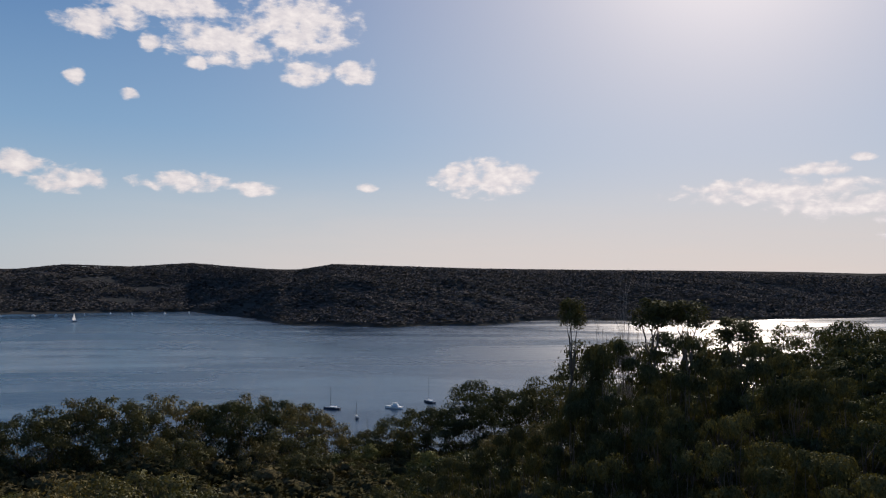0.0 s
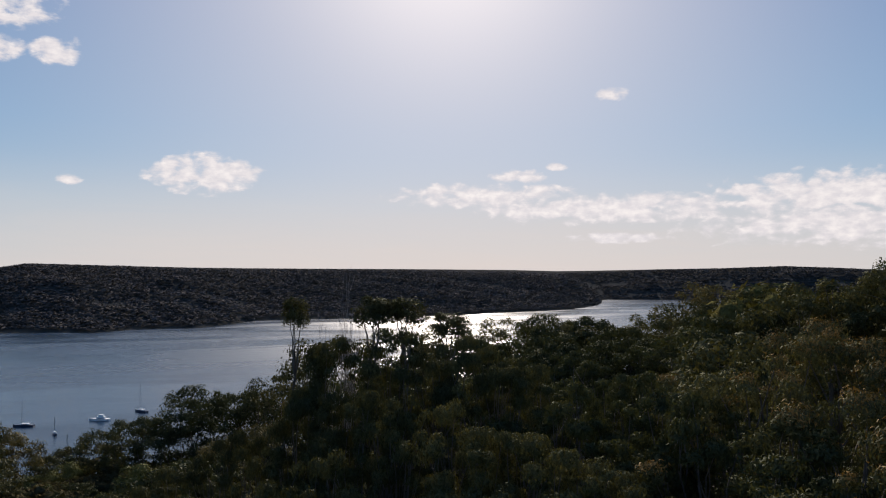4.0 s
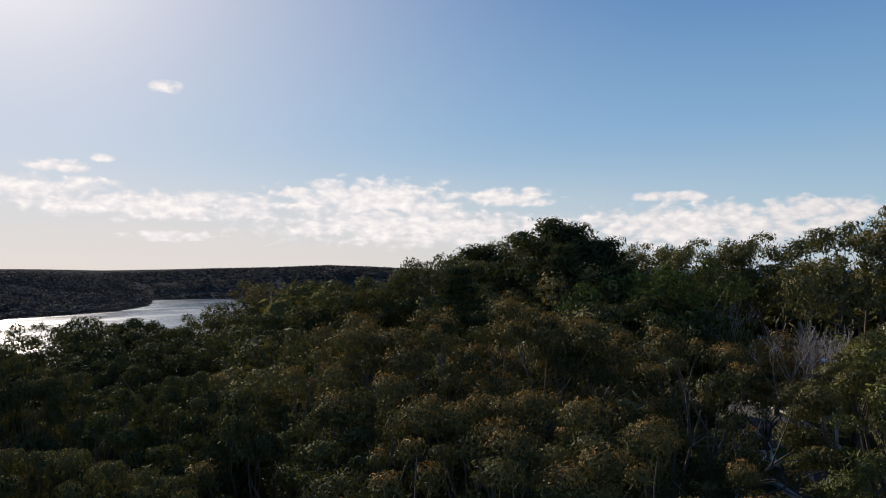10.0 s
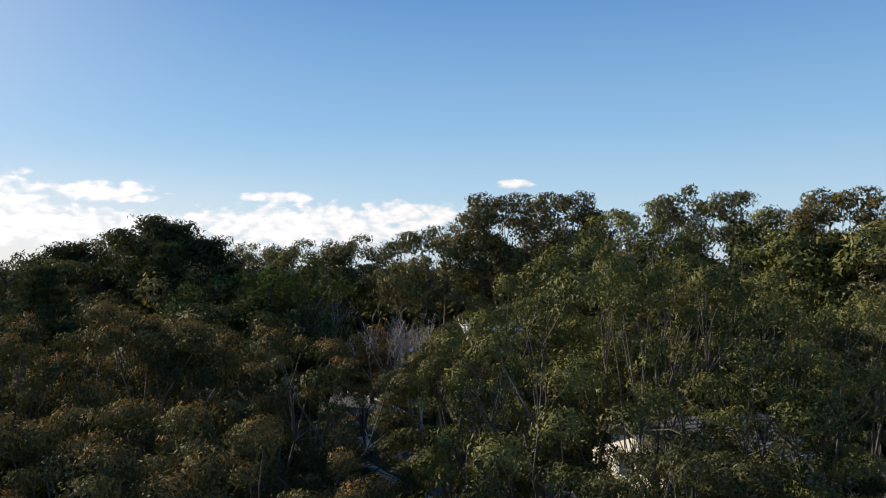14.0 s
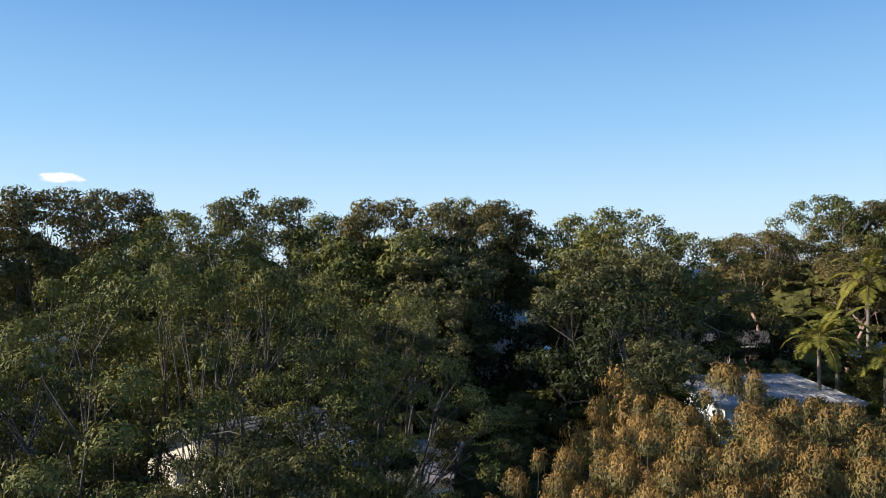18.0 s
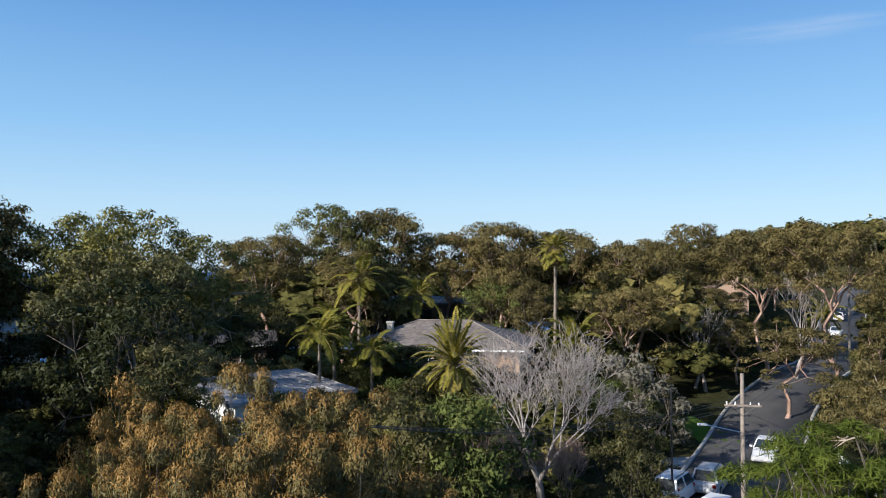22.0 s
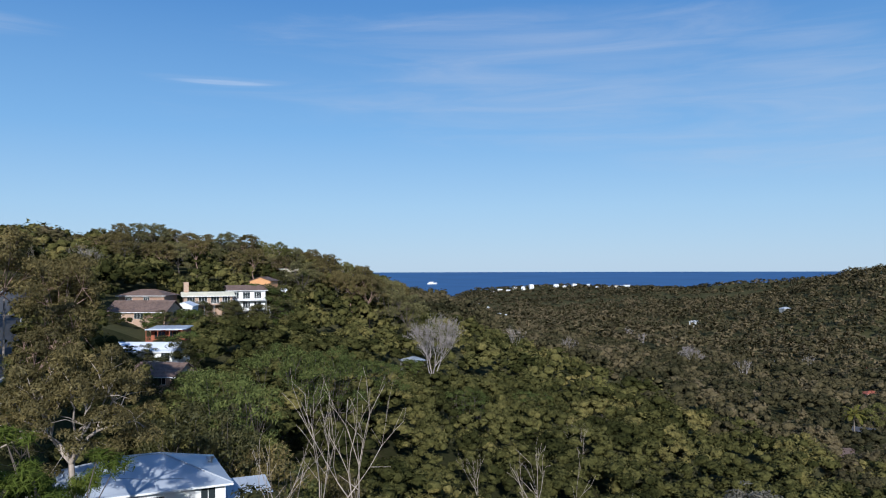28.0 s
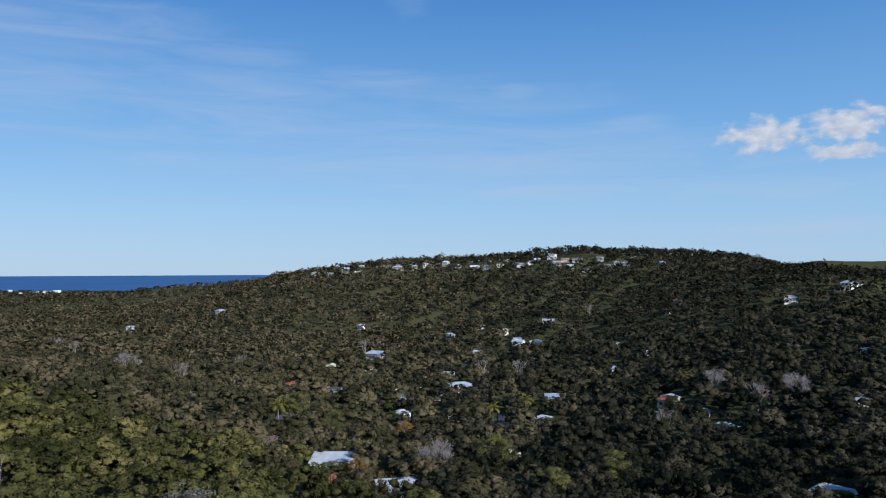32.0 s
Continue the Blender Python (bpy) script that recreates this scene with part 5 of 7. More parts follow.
# the row of houses on the hillside
h = house("brick_balcony_house", "brick house with brown tiled roof and grey balcony", 184.6, 165, -28, 9.5, 9, 4.2, "gable", PALEBRICK, BROWNTILE, 0.46, 0.5, z=65.2, down=4,
          front=((1.0, 2.6, 1.6, 1.4), (5.0, 2.4, 2.6, 1.8)), right=((1.5, 2.6, 2.2, 1.6), (4.5, 2.6, 1.6, 1.6), (2.0, 0.3, 2.0, 1.9)), sight=-7.3)
bm = bmesh.new()
box(bm, 4.76, 7.2, -4.0, 3.6, 2.2, 2.4)
deck = part("balcony", bm, GREYW, h)
for yy in (-3.9, -0.2, 3.4):
    bm = bmesh.new()
    box(bm, 7.0, 7.14, yy, yy + 0.14, -4.0, 3.4)
    part("post", bm, GREYW, deck)
bm = bmesh.new()
for zz in (2.7, 3.0, 3.3):
    box(bm, 7.14, 7.18, -4.0, 3.6, zz, zz + 0.16)
    box(bm, 4.8, 7.1, -4.04, -4.0, zz, zz + 0.16)
part("railing", bm, GREYW, deck)
house("long_white_house", "long white house with a stepped white metal roof", 183.6, 184, -24, 15, 10, 3.0, "gable", WHITE, WHITEROOF, 0.3, z=69.4, down=5, over=0.4, courses=3,
      front=((1.5, 1.2, 1.5, 1.4), (9.0, 0.8, 2.0, 1.8), (12.5, 0.8, 2.0, 1.8)), right=((1.0, 1.0, 3.0, 1.8), (5.5, 1.0, 2.0, 1.6)), sight=-5.1)
h = house("timber_deck_house", "red timber pavilion with roofed deck on posts", 185.1, 199, -18, 8, 5, 2.8, "flat", REDWOOD, METALROOF, z=72.8, down=4, front=((0.8, 0.6, 2.6, 1.8), (4.2, 0.6, 2.8, 1.8)), trim=REDWOOD, sight=-4.5)
balcony(h, -4.2, 4.2, -2.5, 3.0, 0.3, REDWOOD, REDWOOD, -4.0, roof=2.9, pickets=0.2)
h = house("brown_roofed_house", "brick house with a broad brown tiled roof", 183.4, 216, -24, 15, 11, 3.0, "gable", PALEBRICK, BROWNTILE, 0.46, 0.6, z=76.4, down=5,
          front=((2, 1.2, 1.8, 1.4), (7, 1.0, 2.4, 1.6)), right=((1.5, 1.0, 2.2, 1.7), (5.0, 1.0, 2.2, 1.7)), sight=-2.9)
house("brown_roofed_house", "house with a low brown tiled roof among trees", 183.6, 236, -24, 13, 9, 3.0, "hip", BRICK, BROWNTILE, 0.32, 0.6, z=79.8, down=5, front=((2, 1.0, 1.8, 1.4), (7, 1.0, 1.8, 1.4)), sight=-2.6)
house("white_gabled_house", "narrow white gabled house", 186.1, 222, -10, 4.6, 9, 4.2, "gable_front", WHITE, WHITEROOF, 0.45, 0.3, z=76.0, down=5, front=((1.0, 1.2, 1.2, 1.4), (2.9, 1.2, 1.1, 1.4)), sight=-2.9)
h = house("cream_roofed_house", "stone house with cream metal roof and white balcony", 187.5, 240, 4, 13.5, 9, 4.5, "gable", PALEBRICK, CREAMROOF, 0.22, 0.8, z=77.8, down=6,
          front=((0.8, 2.2, 2.2, 2.0), (4.0, 2.2, 2.4, 2.0), (7.4, 2.2, 2.4, 2.0), (10.6, 2.2, 2.2, 2.0)), sight=-2.3)
balcony(h, -4.0, 6.8, -4.5, 2.2, 2.0, PALEBRICK, GREYW, -4.0, pickets=0.35)
chimney(h, -6.0, 0, 4.0, 8.2, PALEBRICK, 1.4, 1.2)
h = house("two_storey_balcony_house", "white two-storey house with brown roof and two balconies", 190.1, 250, 8, 11, 8, 6.2, "gable", WHITE, BROWNTILE, 0.34, 0.6, z=77.4, down=6,
          front=((0.8, 3.4, 2.2, 2.1), (4.2, 3.4, 2.2, 2.1), (7.6, 3.4, 2.2, 2.1), (0.8, 0.4, 2.2, 2.1), (4.2, 0.4, 2.2, 2.1), (7.6, 0.4, 2.2, 2.1)), sight=-2.5)
balcony(h, -5.5, 5.5, -4.0, 2.0, 3.1, WHITE, GREYW, -3.0, pickets=0.4)
balcony(h, -5.5, 6.5, -4.0, 3.2, 0.0, GREYW, GREYW, -5.0, pickets=0.4)
house("orange_gabled_house", "orange rendered house with brown roof", 191.4, 262, -20, 7, 7, 6.0, "gable_front", ORANGE, BROWNTILE, 0.35, 0.4, z=80.2, down=5, front=((2, 3.4, 1.5, 1.5),), sight=-1.2)
house("white_hill_house", "white house with a flat roof on the rocky slope", 192.4, 268, 4, 4.6, 6, 2.6, "flat", WHITE, WHITEROOF, z=80.0, down=6, front=((0.6, 0.7, 1.4, 1.4), (2.5, 0.7, 1.5, 1.4)), sight=-1.6)
house("cream_flat_house", "cream flat-roofed house near the hill's crest", 193.2, 305, 6, 7.0, 6, 2.8, "flat", CREAM, CREAMROOF, z=86.8, down=6, front=((1, 0.8, 2.0, 1.3), (4, 0.8, 2.2, 1.3)), sight=-0.15)
house("slope_house", "grey-roofed house half hidden in the wooded slope", 202.2, 255, 20, 7, 6, 3.0, "hip", GREYW, METALROOF, 0.35, 0.5, z=57.0, down=5, front=((1, 0.9, 1.6, 1.4), (4, 0.9, 1.8, 1.4)), sight=-6.7)

# houses in the valley and on the far ridge: bearing, distance, length, kind
VALLEY_NEAR = ((236.1, 248, 15, "w"), (237.6, 296, 7, "w"), (236.7, 284, 7, "r"), (240.8, 224, 13, "w"), (232.5, 308, 11, "b"), (270.7, 220, 11, "w"), (249.1, 272, 7, "p"),
               (235.5, 226, 8, "r"), (231.7, 260, 8, "n"), (264.1, 314, 10.5, "w"), (265.6, 326, 7, "b"), (271.9, 340, 12, "g"), (266.8, 352, 9, "r"), (262.5, 338, 6.5, "p"),
               (241.1, 358, 8, "w"), (243.9, 354, 8, "w"), (240.7, 386, 14, "g"), (260.2, 358, 8, "r"), (236.1, 344, 6, "w"), (252.5, 400, 14, "g"), (255.1, 398, 8, "b"))
VALLEY_FAR = ((245.4, 438, 18, "g"), (240.5, 438, 11, "r"), (242.2, 446, 6, "w"), (244.7, 410, 10, "r"), (249.7, 596, 10, "w"), (251.0, 598, 10, "w"), (245.9, 514, 7, "b"),
              (227.5, 560, 11, "w"), (221.0, 716, 15, "w"), (229.0, 526, 6, "w"), (228.2, 898, 12, "g"), (222.3, 858, 9, "w"), (226.0, 1056, 8, "w"), (239.2, 558, 14, "g"),
              (251.9, 664, 11, "g"), (251.4, 488, 10, "b"), (268.3, 626, 12, "w"), (272.1, 658, 12, "w"), (272.8, 476, 6, "w"), (238.2, 720, 8, "w"))
RIDGE = ((234.8, 990), (235.9, 985), (237.0, 985), (237.9, 985), (240.3, 980), (240.9, 958), (242.1, 962), (242.8, 974), (243.4, 970), (244.4, 974), (245.2, 968), (246.5, 952),
         (247.4, 942), (248.4, 938), (248.9, 984), (249.8, 930), (250.6, 940), (251.1, 948), (252.5, 916), (253.1, 930), (253.5, 904), (254.0, 930), (254.7, 892), (256.2, 918),
         (256.8, 932), (257.4, 934), (258.1, 962), (255.6, 946), (252.2, 954), (238.2, 990), (271.7, 654), (259.9, 920))
HEADLAND = ((208.1, 1800), (208.6, 1840), (209.2, 1790), (209.7, 1850), (210.3, 1800), (210.9, 1798), (212.7, 1798), (213.3, 1792), (214.0, 1812), (215.0, 1840), (215.6, 1800), (216.2, 1850),
            (216.6, 1800), (217.0, 1720), (217.4, 1800), (217.7, 1706), (207.6, 1170), (208.6, 842), (206.9, 1224), (203.8, 1250))
LOOK = {"w": (WHITE, PALEROOF, "white house with pale metal roof among valley trees"), "r": (CREAM, REDTILE, "house with terracotta tiled roof among valley trees"),
        "g": (GREYW, METALROOF, "long house with grey metal roof in the valley"), "b": (GREYW, DARKROOF, "house with dark roof in the valley"),
        "p": (CREAM, CREAMROOF, "small cream house among valley trees"), "n": (BRICK, BROWNTILE, "brick house with brown tiled roof in the valley")}
# smaller roofs that peep out between the crowns
rng = random.Random(12)
VALLEY_MORE = tuple((rng.uniform(233, 262), rng.uniform(330, 690), rng.uniform(6, 9), rng.choice("wwrgbpn")) for k in range(26))
rng = random.Random(8)
for az, r, L, key in VALLEY_NEAR + VALLEY_FAR + VALLEY_MORE:
    L *= 0.85
    wm, rm, label = LOOK[key]
    W = min(9, max(5, L * 0.65))
    holes = tuple((0.8 + k * 2.8, 0.9, 1.7, 1.4) for k in range(int((L - 1) / 2.8)))
    p = polar(az, r)
    up = math.degrees(math.atan2(floor_at(p.x, p.y) + rng.choice((3.0, 3.6, 4.6)) - EYE, r))
    house("valley_house", label, az, r, rng.uniform(-45, 45), L, W, 3.2, rng.choice(("gable", "hip", "hip", "skillion")) if key != "p" else "gable_front", wm, rm, 0.38, 0.5,
          down=5, front=holes, courses=8, sight=up, group="houses in the valley")
for az, r in RIDGE:
    L, wm = rng.uniform(6, 12), rng.choice((WHITE, CREAM, GREYW, PALEBRICK))
    H = rng.choice((3.2, 3.2, 5.6))
    holes = tuple((0.8 + k * 2.6, zz, 1.7, 1.5) for k in range(int((L - 1) / 2.6)) for zz in ((0.9,) if H < 4 else (0.7, 3.6)))
    house("ridge_house", "pale house on the ridge across the valley", az, r, rng.uniform(-25, 25), L, 9, H, rng.choice(("hip", "gable", "flat")), wm, rng.choice((WHITEROOF, GREYTILE, BROWNTILE, METALROOF)),
          0.36, 0.5, down=7, front=holes, courses=6, sight=math.degrees(math.atan2(land(*polar(az, r).xy)[0] + rng.choice((3.0, 4.5, 5.5)) - EYE, r)), group="houses on the far ridge")
for az, r in HEADLAND:
    L = rng.uniform(7, 14)
    holes = tuple((1.0 + k * 3.4, zz, 2.2, 1.6) for k in range(int((L - 1) / 3.4)) for zz in (0.7,))
    house("headland_house", "white house on the low headland by the sea", az, r, rng.uniform(-25, 25), L, 8, rng.choice((3.4, 5.8)), rng.choice(("hip", "hip", "gable")), rng.choice((WHITE, WHITE, CREAM)),
          rng.choice((WHITEROOF, GREYTILE, WHITEROOF)), 0.36, 0.5, down=7, front=holes, courses=4, sight=math.degrees(math.atan2(land(*polar(az, r).xy)[0] + rng.choice((2.0, 4.0)) - EYE, r)), group="houses on the headland")

# ---- parked cars ----


def paint(name, rgb):
    m, n = material(name)
    where = n.add("ShaderNodeTexCoord").outputs["Object"]
    dirt = n.noise(where, 2.0, 4.0)
    p = n.add("ShaderNodeBsdfPrincipled", None, Base_Color=n.mix(n.math("MULTIPLY", dirt, 0.2), rgb, tuple(c * 0.7 for c in rgb)), Roughness=0.32)
    p.inputs["Coat Weight"].default_value = 0.4
    finish(n, p)
    return m


CARWHITE, CARSILVER = paint("white_car_paint", (0.74, 0.74, 0.75)), paint("silver_car_paint", (0.46, 0.47, 0.49))


def loft(bm, rings):
    """Skins closed rings of equal length, and caps both ends."""
    vs = [[bm.verts.new(p) for p in r] for r in rings]
    k = len(rings[0])
    for a, b in zip(vs, vs[1:]):
        for i in range(k):
            bm.faces.new([a[i], a[(i + 1) % k], b[(i + 1) % k], b[i]])
    bm.faces.new(vs[0][::-1])
    bm.faces.new(vs[-1])


def car(label, x, y, heading, col, long=4.5, wide=1.8, tall=1.5, wagon=False):
    z = floor_at(x, y) + 0.14
    ob = thing("parked_car", label, "car", (x, y, z), heading, "cars parked along the road")
    hw = wide / 2

    def ring(yy, z0, z1, w0, w1):
        r = 0.09
        return [(-w0 + r, yy, z0), (w0 - r, yy, z0), (w0, yy, z0 + r), (w1, yy, z1 - r), (w1 - r, yy, z1), (-w1 + r, yy, z1), (-w1, yy, z1 - r), (-w0, yy, z0 + r)]

    bm = bmesh.new()
    f, b = long / 2, -long / 2
    loft(bm, [ring(b, 0.42, 0.78, hw * 0.82, hw * 0.78), ring(b + 0.12, 0.24, 0.93, hw * 0.95, hw * 0.88), ring(b + 0.8, 0.2, 0.98, hw, hw * 0.93), ring(-0.3, 0.2, 0.98, hw, hw * 0.94),
              ring(f - 1.35, 0.2, 0.95, hw, hw * 0.92), ring(f - 0.5, 0.22, 0.84, hw * 0.98, hw * 0.85), ring(f - 0.08, 0.26, 0.70, hw * 0.9, hw * 0.78), ring(f, 0.38, 0.60, hw * 0.75, hw * 0.68)])
    part("body", bm, col, ob)
    # cabin between windscreen foot and tail
    tail = b + (0.12 if wagon else 0.55)
    top0, top1 = b + (0.45 if wagon else 1.15), f - 2.0
    nose = f - 1.25
    bm = bmesh.new()
    w0, w1 = hw * 0.92, hw * 0.72
    low, high = 0.96, tall
    v = [bm.verts.new(p) for p in ((-w0, tail, low), (w0, tail, low), (w0, nose, low), (-w0, nose, low), (-w1, top0, high), (w1, top0, high), (w1, top1, high), (-w1, top1, high))]
    for q in ((4, 5, 6, 7), (0, 1, 5, 4), (1, 2, 6, 5), (2, 3, 7, 6), (3, 0, 4, 7)):
        bm.faces.new([v[i] for i in q])
    bmesh.ops.bevel(bm, geom=list(bm.edges), offset=0.05, segments=2, affect="EDGES")
    part("cabin", bm, col, ob)

    def pane(name, a, b_, c, d, inset=0.12):
        p = [Vector(q) for q in (a, b_, c, d)]
        mid = sum(p, Vector()) / 4
        nrm = (p[1] - p[0]).cross(p[3] - p[0]).normalized()
        if nrm.dot(mid - Vector((0, (tail + nose) / 2, 1.1))) < 0:
            nrm = -nrm
        bm_ = bmesh.new()
        q = [mid + (e - mid) * (1 - inset) for e in p]
        o = [bm_.verts.new(e + nrm * 0.012) for e in q]
        i = [bm_.verts.new(e - nrm * 0.02) for e in q]
        bm_.faces.new(o)
        for k in range(4):
            bm_.faces.new([o[k], o[(k + 1) % 4], i[(k + 1) % 4], i[k]])
        part(name, bm_, GLASS, ob)

    pane("windscreen", (-w0, nose, low), (w0, nose, low), (w1, top1, high), (-w1, top1, high))
    pane("rear_window", (-w0, tail, low), (w0, tail, low), (w1, top0, high), (-w1, top0, high), 0.16)
    for s in (-1, 1):
        m0, m1 = (tail + nose) / 2 - 0.1, (top0 + top1) / 2 - 0.1
        pane("side_window", (s * w0, m0 + 0.05, low), (s * w0, nose, low), (s * w1, top1, high), (s * w1, m1 + 0.05, high), 0.16)
        pane("side_window", (s * w0, tail, low), (s * w0, m0, low), (s * w1, m1, high), (s * w1, top0, high), 0.16)
        bm = bmesh.new()
        box(bm, s * hw * 0.62 - 0.2, s * hw * 0.62 + 0.2, f - 0.16, f + 0.0, 0.56, 0.7)
        part("headlight", bm, LAMPWHITE, ob)
        bm = bmesh.new()
        box(bm, s * hw * 0.72 - 0.12, s * hw * 0.72 + 0.12, b - 0.005, b + 0.16, 0.66, 0.86)
        part("tail_light", bm, LAMPRED, ob)
        bm = bmesh.new()
        box(bm, s * (hw + 0.08) - 0.09, s * (hw + 0.08) + 0.09, nose - 0.25, nose - 0.15, 0.98, 1.1)
        part("mirror", bm, col, ob)
        if wagon:
            bm = bmesh.new()
            rod(bm, (s * w1 * 0.86, top0 + 0.1, high + 0.05), (s * w1 * 0.86, top1 - 0.2, high + 0.05), 0.025, 6)
            part("roof_rail", bm, BLACK, ob)
        for yy in (b + 0.85, f - 0.85):
            bm = bmesh.new()
            rod(bm, (s * (hw - 0.2), yy, 0.32), (s * (hw + 0.015), yy, 0.32), 0.32, 18)
            wheel = part("wheel", bm, BLACK, ob)
            bm = bmesh.new()
            rod(bm, (s * (hw + 0.0), yy, 0.32), (s * (hw + 0.03), yy, 0.32), 0.2, 12)
            part("rim", bm, CHROME, wheel)
    bm = bmesh.new()
    box(bm, -0.26, 0.26, b - 0.02, b - 0.006 + 0.02, 0.5, 0.62)
    part("plate", bm, WHITE, ob)
    FOOT.append((x, y, 3.2))


def road_place(az):
    """The road's middle point and heading at a bearing on its far stretch."""
    a = np.degrees(np.arctan2(road_line[:, 0], road_line[:, 1]))
    k = 60 + int(np.argmin(np.abs(a[60:] - az)))
    d = road_line[min(k + 1, len(road_line) - 1)] - road_line[k - 1]
    return road_line[k], d / np.linalg.norm(d), k


def park(label, az, r, col, flip=False, **kw):
    p = polar(az, r)
    k = int(np.argmin(np.hypot(road_line[:, 0] - p.x, road_line[:, 1] - p.y)))
    d = road_line[k + 1] - road_line[k - 1]
    car(label, p.x, p.y, math.degrees(math.atan2(-d[0], d[1])) + (180 if flip else 0), col, **kw)


park("silver wagon with roof rails parked at the street's edge", 166.2, 54.0, CARSILVER, wagon=True, tall=1.68)
park("white people carrier parked in the street", 163.9, 51.5, CARWHITE, wagon=True, tall=1.72, long=4.8)
park("white hatchback parked in the street", 166.4, 47.0, CARWHITE, flip=True)
park("small white van parked in the lane under the trees", 74.2, 56, CARWHITE, wagon=True, tall=1.8)
park("white hatchback parked facing down the street", 169.8, 62.0, CARWHITE, flip=True)
park("white sedan parked on the hill", 173.75, 118, CARWHITE, flip=True)
park("white sedan parked on the hill", 174.1, 137, CARWHITE, flip=True)
park("white wagon parked at the top of the hill", 174.3, 158, CARWHITE, wagon=True)
SIGHT += [(74.3, 1.6, 55, -15.8, 32.0), (248.6, 0.5, 350, -11.3, 34.0), (78.8, 2.2, 47, -10.5, 24.0), (154.5, 3.4, 44, -15.0, 40.0), (155.5, 0.5, 77, -5.6, 300.0), (164.8, 2.4, 58, -16.6, 300.0), (168.5, 2.6, 80, -14.0, 300.0), (170.6, 1.0, 95, -9.5, 300.0), (173.9, 0.75, 165, -6.0, 300.0), (165.5, 1.2, 70, -12.6, 300.0)]

# ---- poles, wires, fences ----


def power_pole(az, r, top, label, lamp=False, arms=1):
    p = polar(az, r)
    z = floor_at(p.x, p.y)
    ob = thing("power_pole", label, "power pole", (p.x, p.y, z), -az + 8, "power poles")
    bm = bmesh.new()
    thick = 0.16 if arms else 0.075
    rod(bm, (0, 0, -0.5), (0, 0, top), thick, 12, thick * 0.72)
    part("pole", bm, POLEWOOD if arms else BLACKMETAL, ob)
    for k in range(arms):
        zz = top - 2.05 - k * 0.8
        bm = bmesh.new()
        box(bm, -1.1, 1.1, -0.19, -0.11, zz, zz + 0.12)
        arm = part("crossarm", bm, POLEWOOD, ob)
        for x in (-0.95, -0.45, 0.45, 0.95):
            bm = bmesh.new()
            rod(bm, (x, -0.15, zz + 0.12), (x, -0.15, zz + 0.3), 0.05, 8, 0.03)
            part("insulator", bm, WHITE, arm)
        bm = bmesh.new()
        for s in (-1, 1):
            rod(bm, (s * 0.75, -0.16, zz), (0, -0.14, zz - 0.6), 0.02, 6)
        part("brace", bm, BLACKMETAL, ob)
    if lamp:
        bm = bmesh.new()
        rod(bm, (0, -0.05, top - 3.7), (-2.2, -0.3, top - 3.25), 0.035, 8)
        arm = part("lamp_arm", bm, CHROME, ob)
        bm = bmesh.new()
        box(bm, -2.75, -2.15, -0.42, -0.18, top - 3.3, top - 3.17)
        bmesh.ops.bevel(bm, geom=list(bm.edges), offset=0.03, segments=2, affect="EDGES")
        part("lamp_head", bm, WHITE, arm)
    FOOT.append((p.x, p.y, 2.0))
    return Vector((p.x, p.y, z + top))


def cable(a, b, sag, label="thin black overhead wire"):
    a, b = Vector(a), Vector(b)
    pts = [a.lerp(b, u) - Vector((0, 0, sag * 4 * u * (1 - u))) for u in np.linspace(0, 1, 15)]
    side = (b - a).cross(Vector((0, 0, 1))).normalized()
    v = [p + side * 0.012 * math.cos(t) + Vector((0, 0, 0.012 * math.sin(t))) for p in pts for t in (0, 1.571, 3.142, 4.712)]
    f = grid_faces(len(pts), 4, True)
    tagged(new("overhead_wire", mesh_of("overhead_wire", v, f, BLACKMETAL)), label, "wire", "wires along the street")


t1 = power_pole(168.3, 52.5, 8.0, "weathered timber power pole with crossarm and lamp arm", True)
t2 = power_pole(174.9, 108, 8.5, "timber power pole beside the uphill road")
t3 = power_pole(163.6, 49.5, 7.4, "slim dark street pole by the driveway", arms=0)
for s in (-0.95, -0.45, 0.45, 0.95):
    o = Vector((s, 0, -1.75))
    cable(t1 + o, t2 + o, 0.9)
    cable(t1 + o, polar(140, 30, 84) + Vector((s, 0, 0)), 0.9)
cable(t1 + Vector((0, 0, -2.3)), polar(186, 70, 72.2), 0.8)
cable(t1 + Vector((0, 0, -2.3)), polar(152, 66, 83), 0.8)


def picket_fence(az0, r0, az1, r1, label, mat, high=1.1, gap=0.13, w=0.08, group=""):
    a, b = polar(az0, r0), polar(az1, r1)
    n = int((b - a).length / 2.0)
    ob = thing("fence", label, "fence", (0, 0, 0))
    for k in range(n + 1):
        p = a.lerp(b, k / n)
        z = floor_at(p.x, p.y)
        bm = bmesh.new()
        box(bm, p.x - 0.05, p.x + 0.05, p.y - 0.05, p.y + 0.05, z - 0.4, z + high + 0.08)
        part("post", bm, mat, ob)
        if k < n:
            q = a.lerp(b, (k + 1) / n)
            zq = floor_at(q.x, q.y)
            bm = bmesh.new()
            for h_ in (0.25, high - 0.2):
                rod(bm, (p.x, p.y, z + h_), (q.x, q.y, zq + h_), 0.035, 4)
            part("rail", bm, mat, ob)
            bm = bmesh.new()
            m = int((q - p).length / gap)
            ang = math.atan2(q.y - p.y, q.x - p.x)
            for j in range(m):
                u = (j + 0.5) / m
                c = p.lerp(q, u)
                zz = z + (zq - z) * u
                box(bm, -w / 2, w / 2, -0.06, -0.04, 0.08, high, Matrix.Translation((c.x, c.y, zz)) @ Matrix.Rotation(ang, 4, "Z"))
            part("pickets", bm, mat, ob)
    return ob


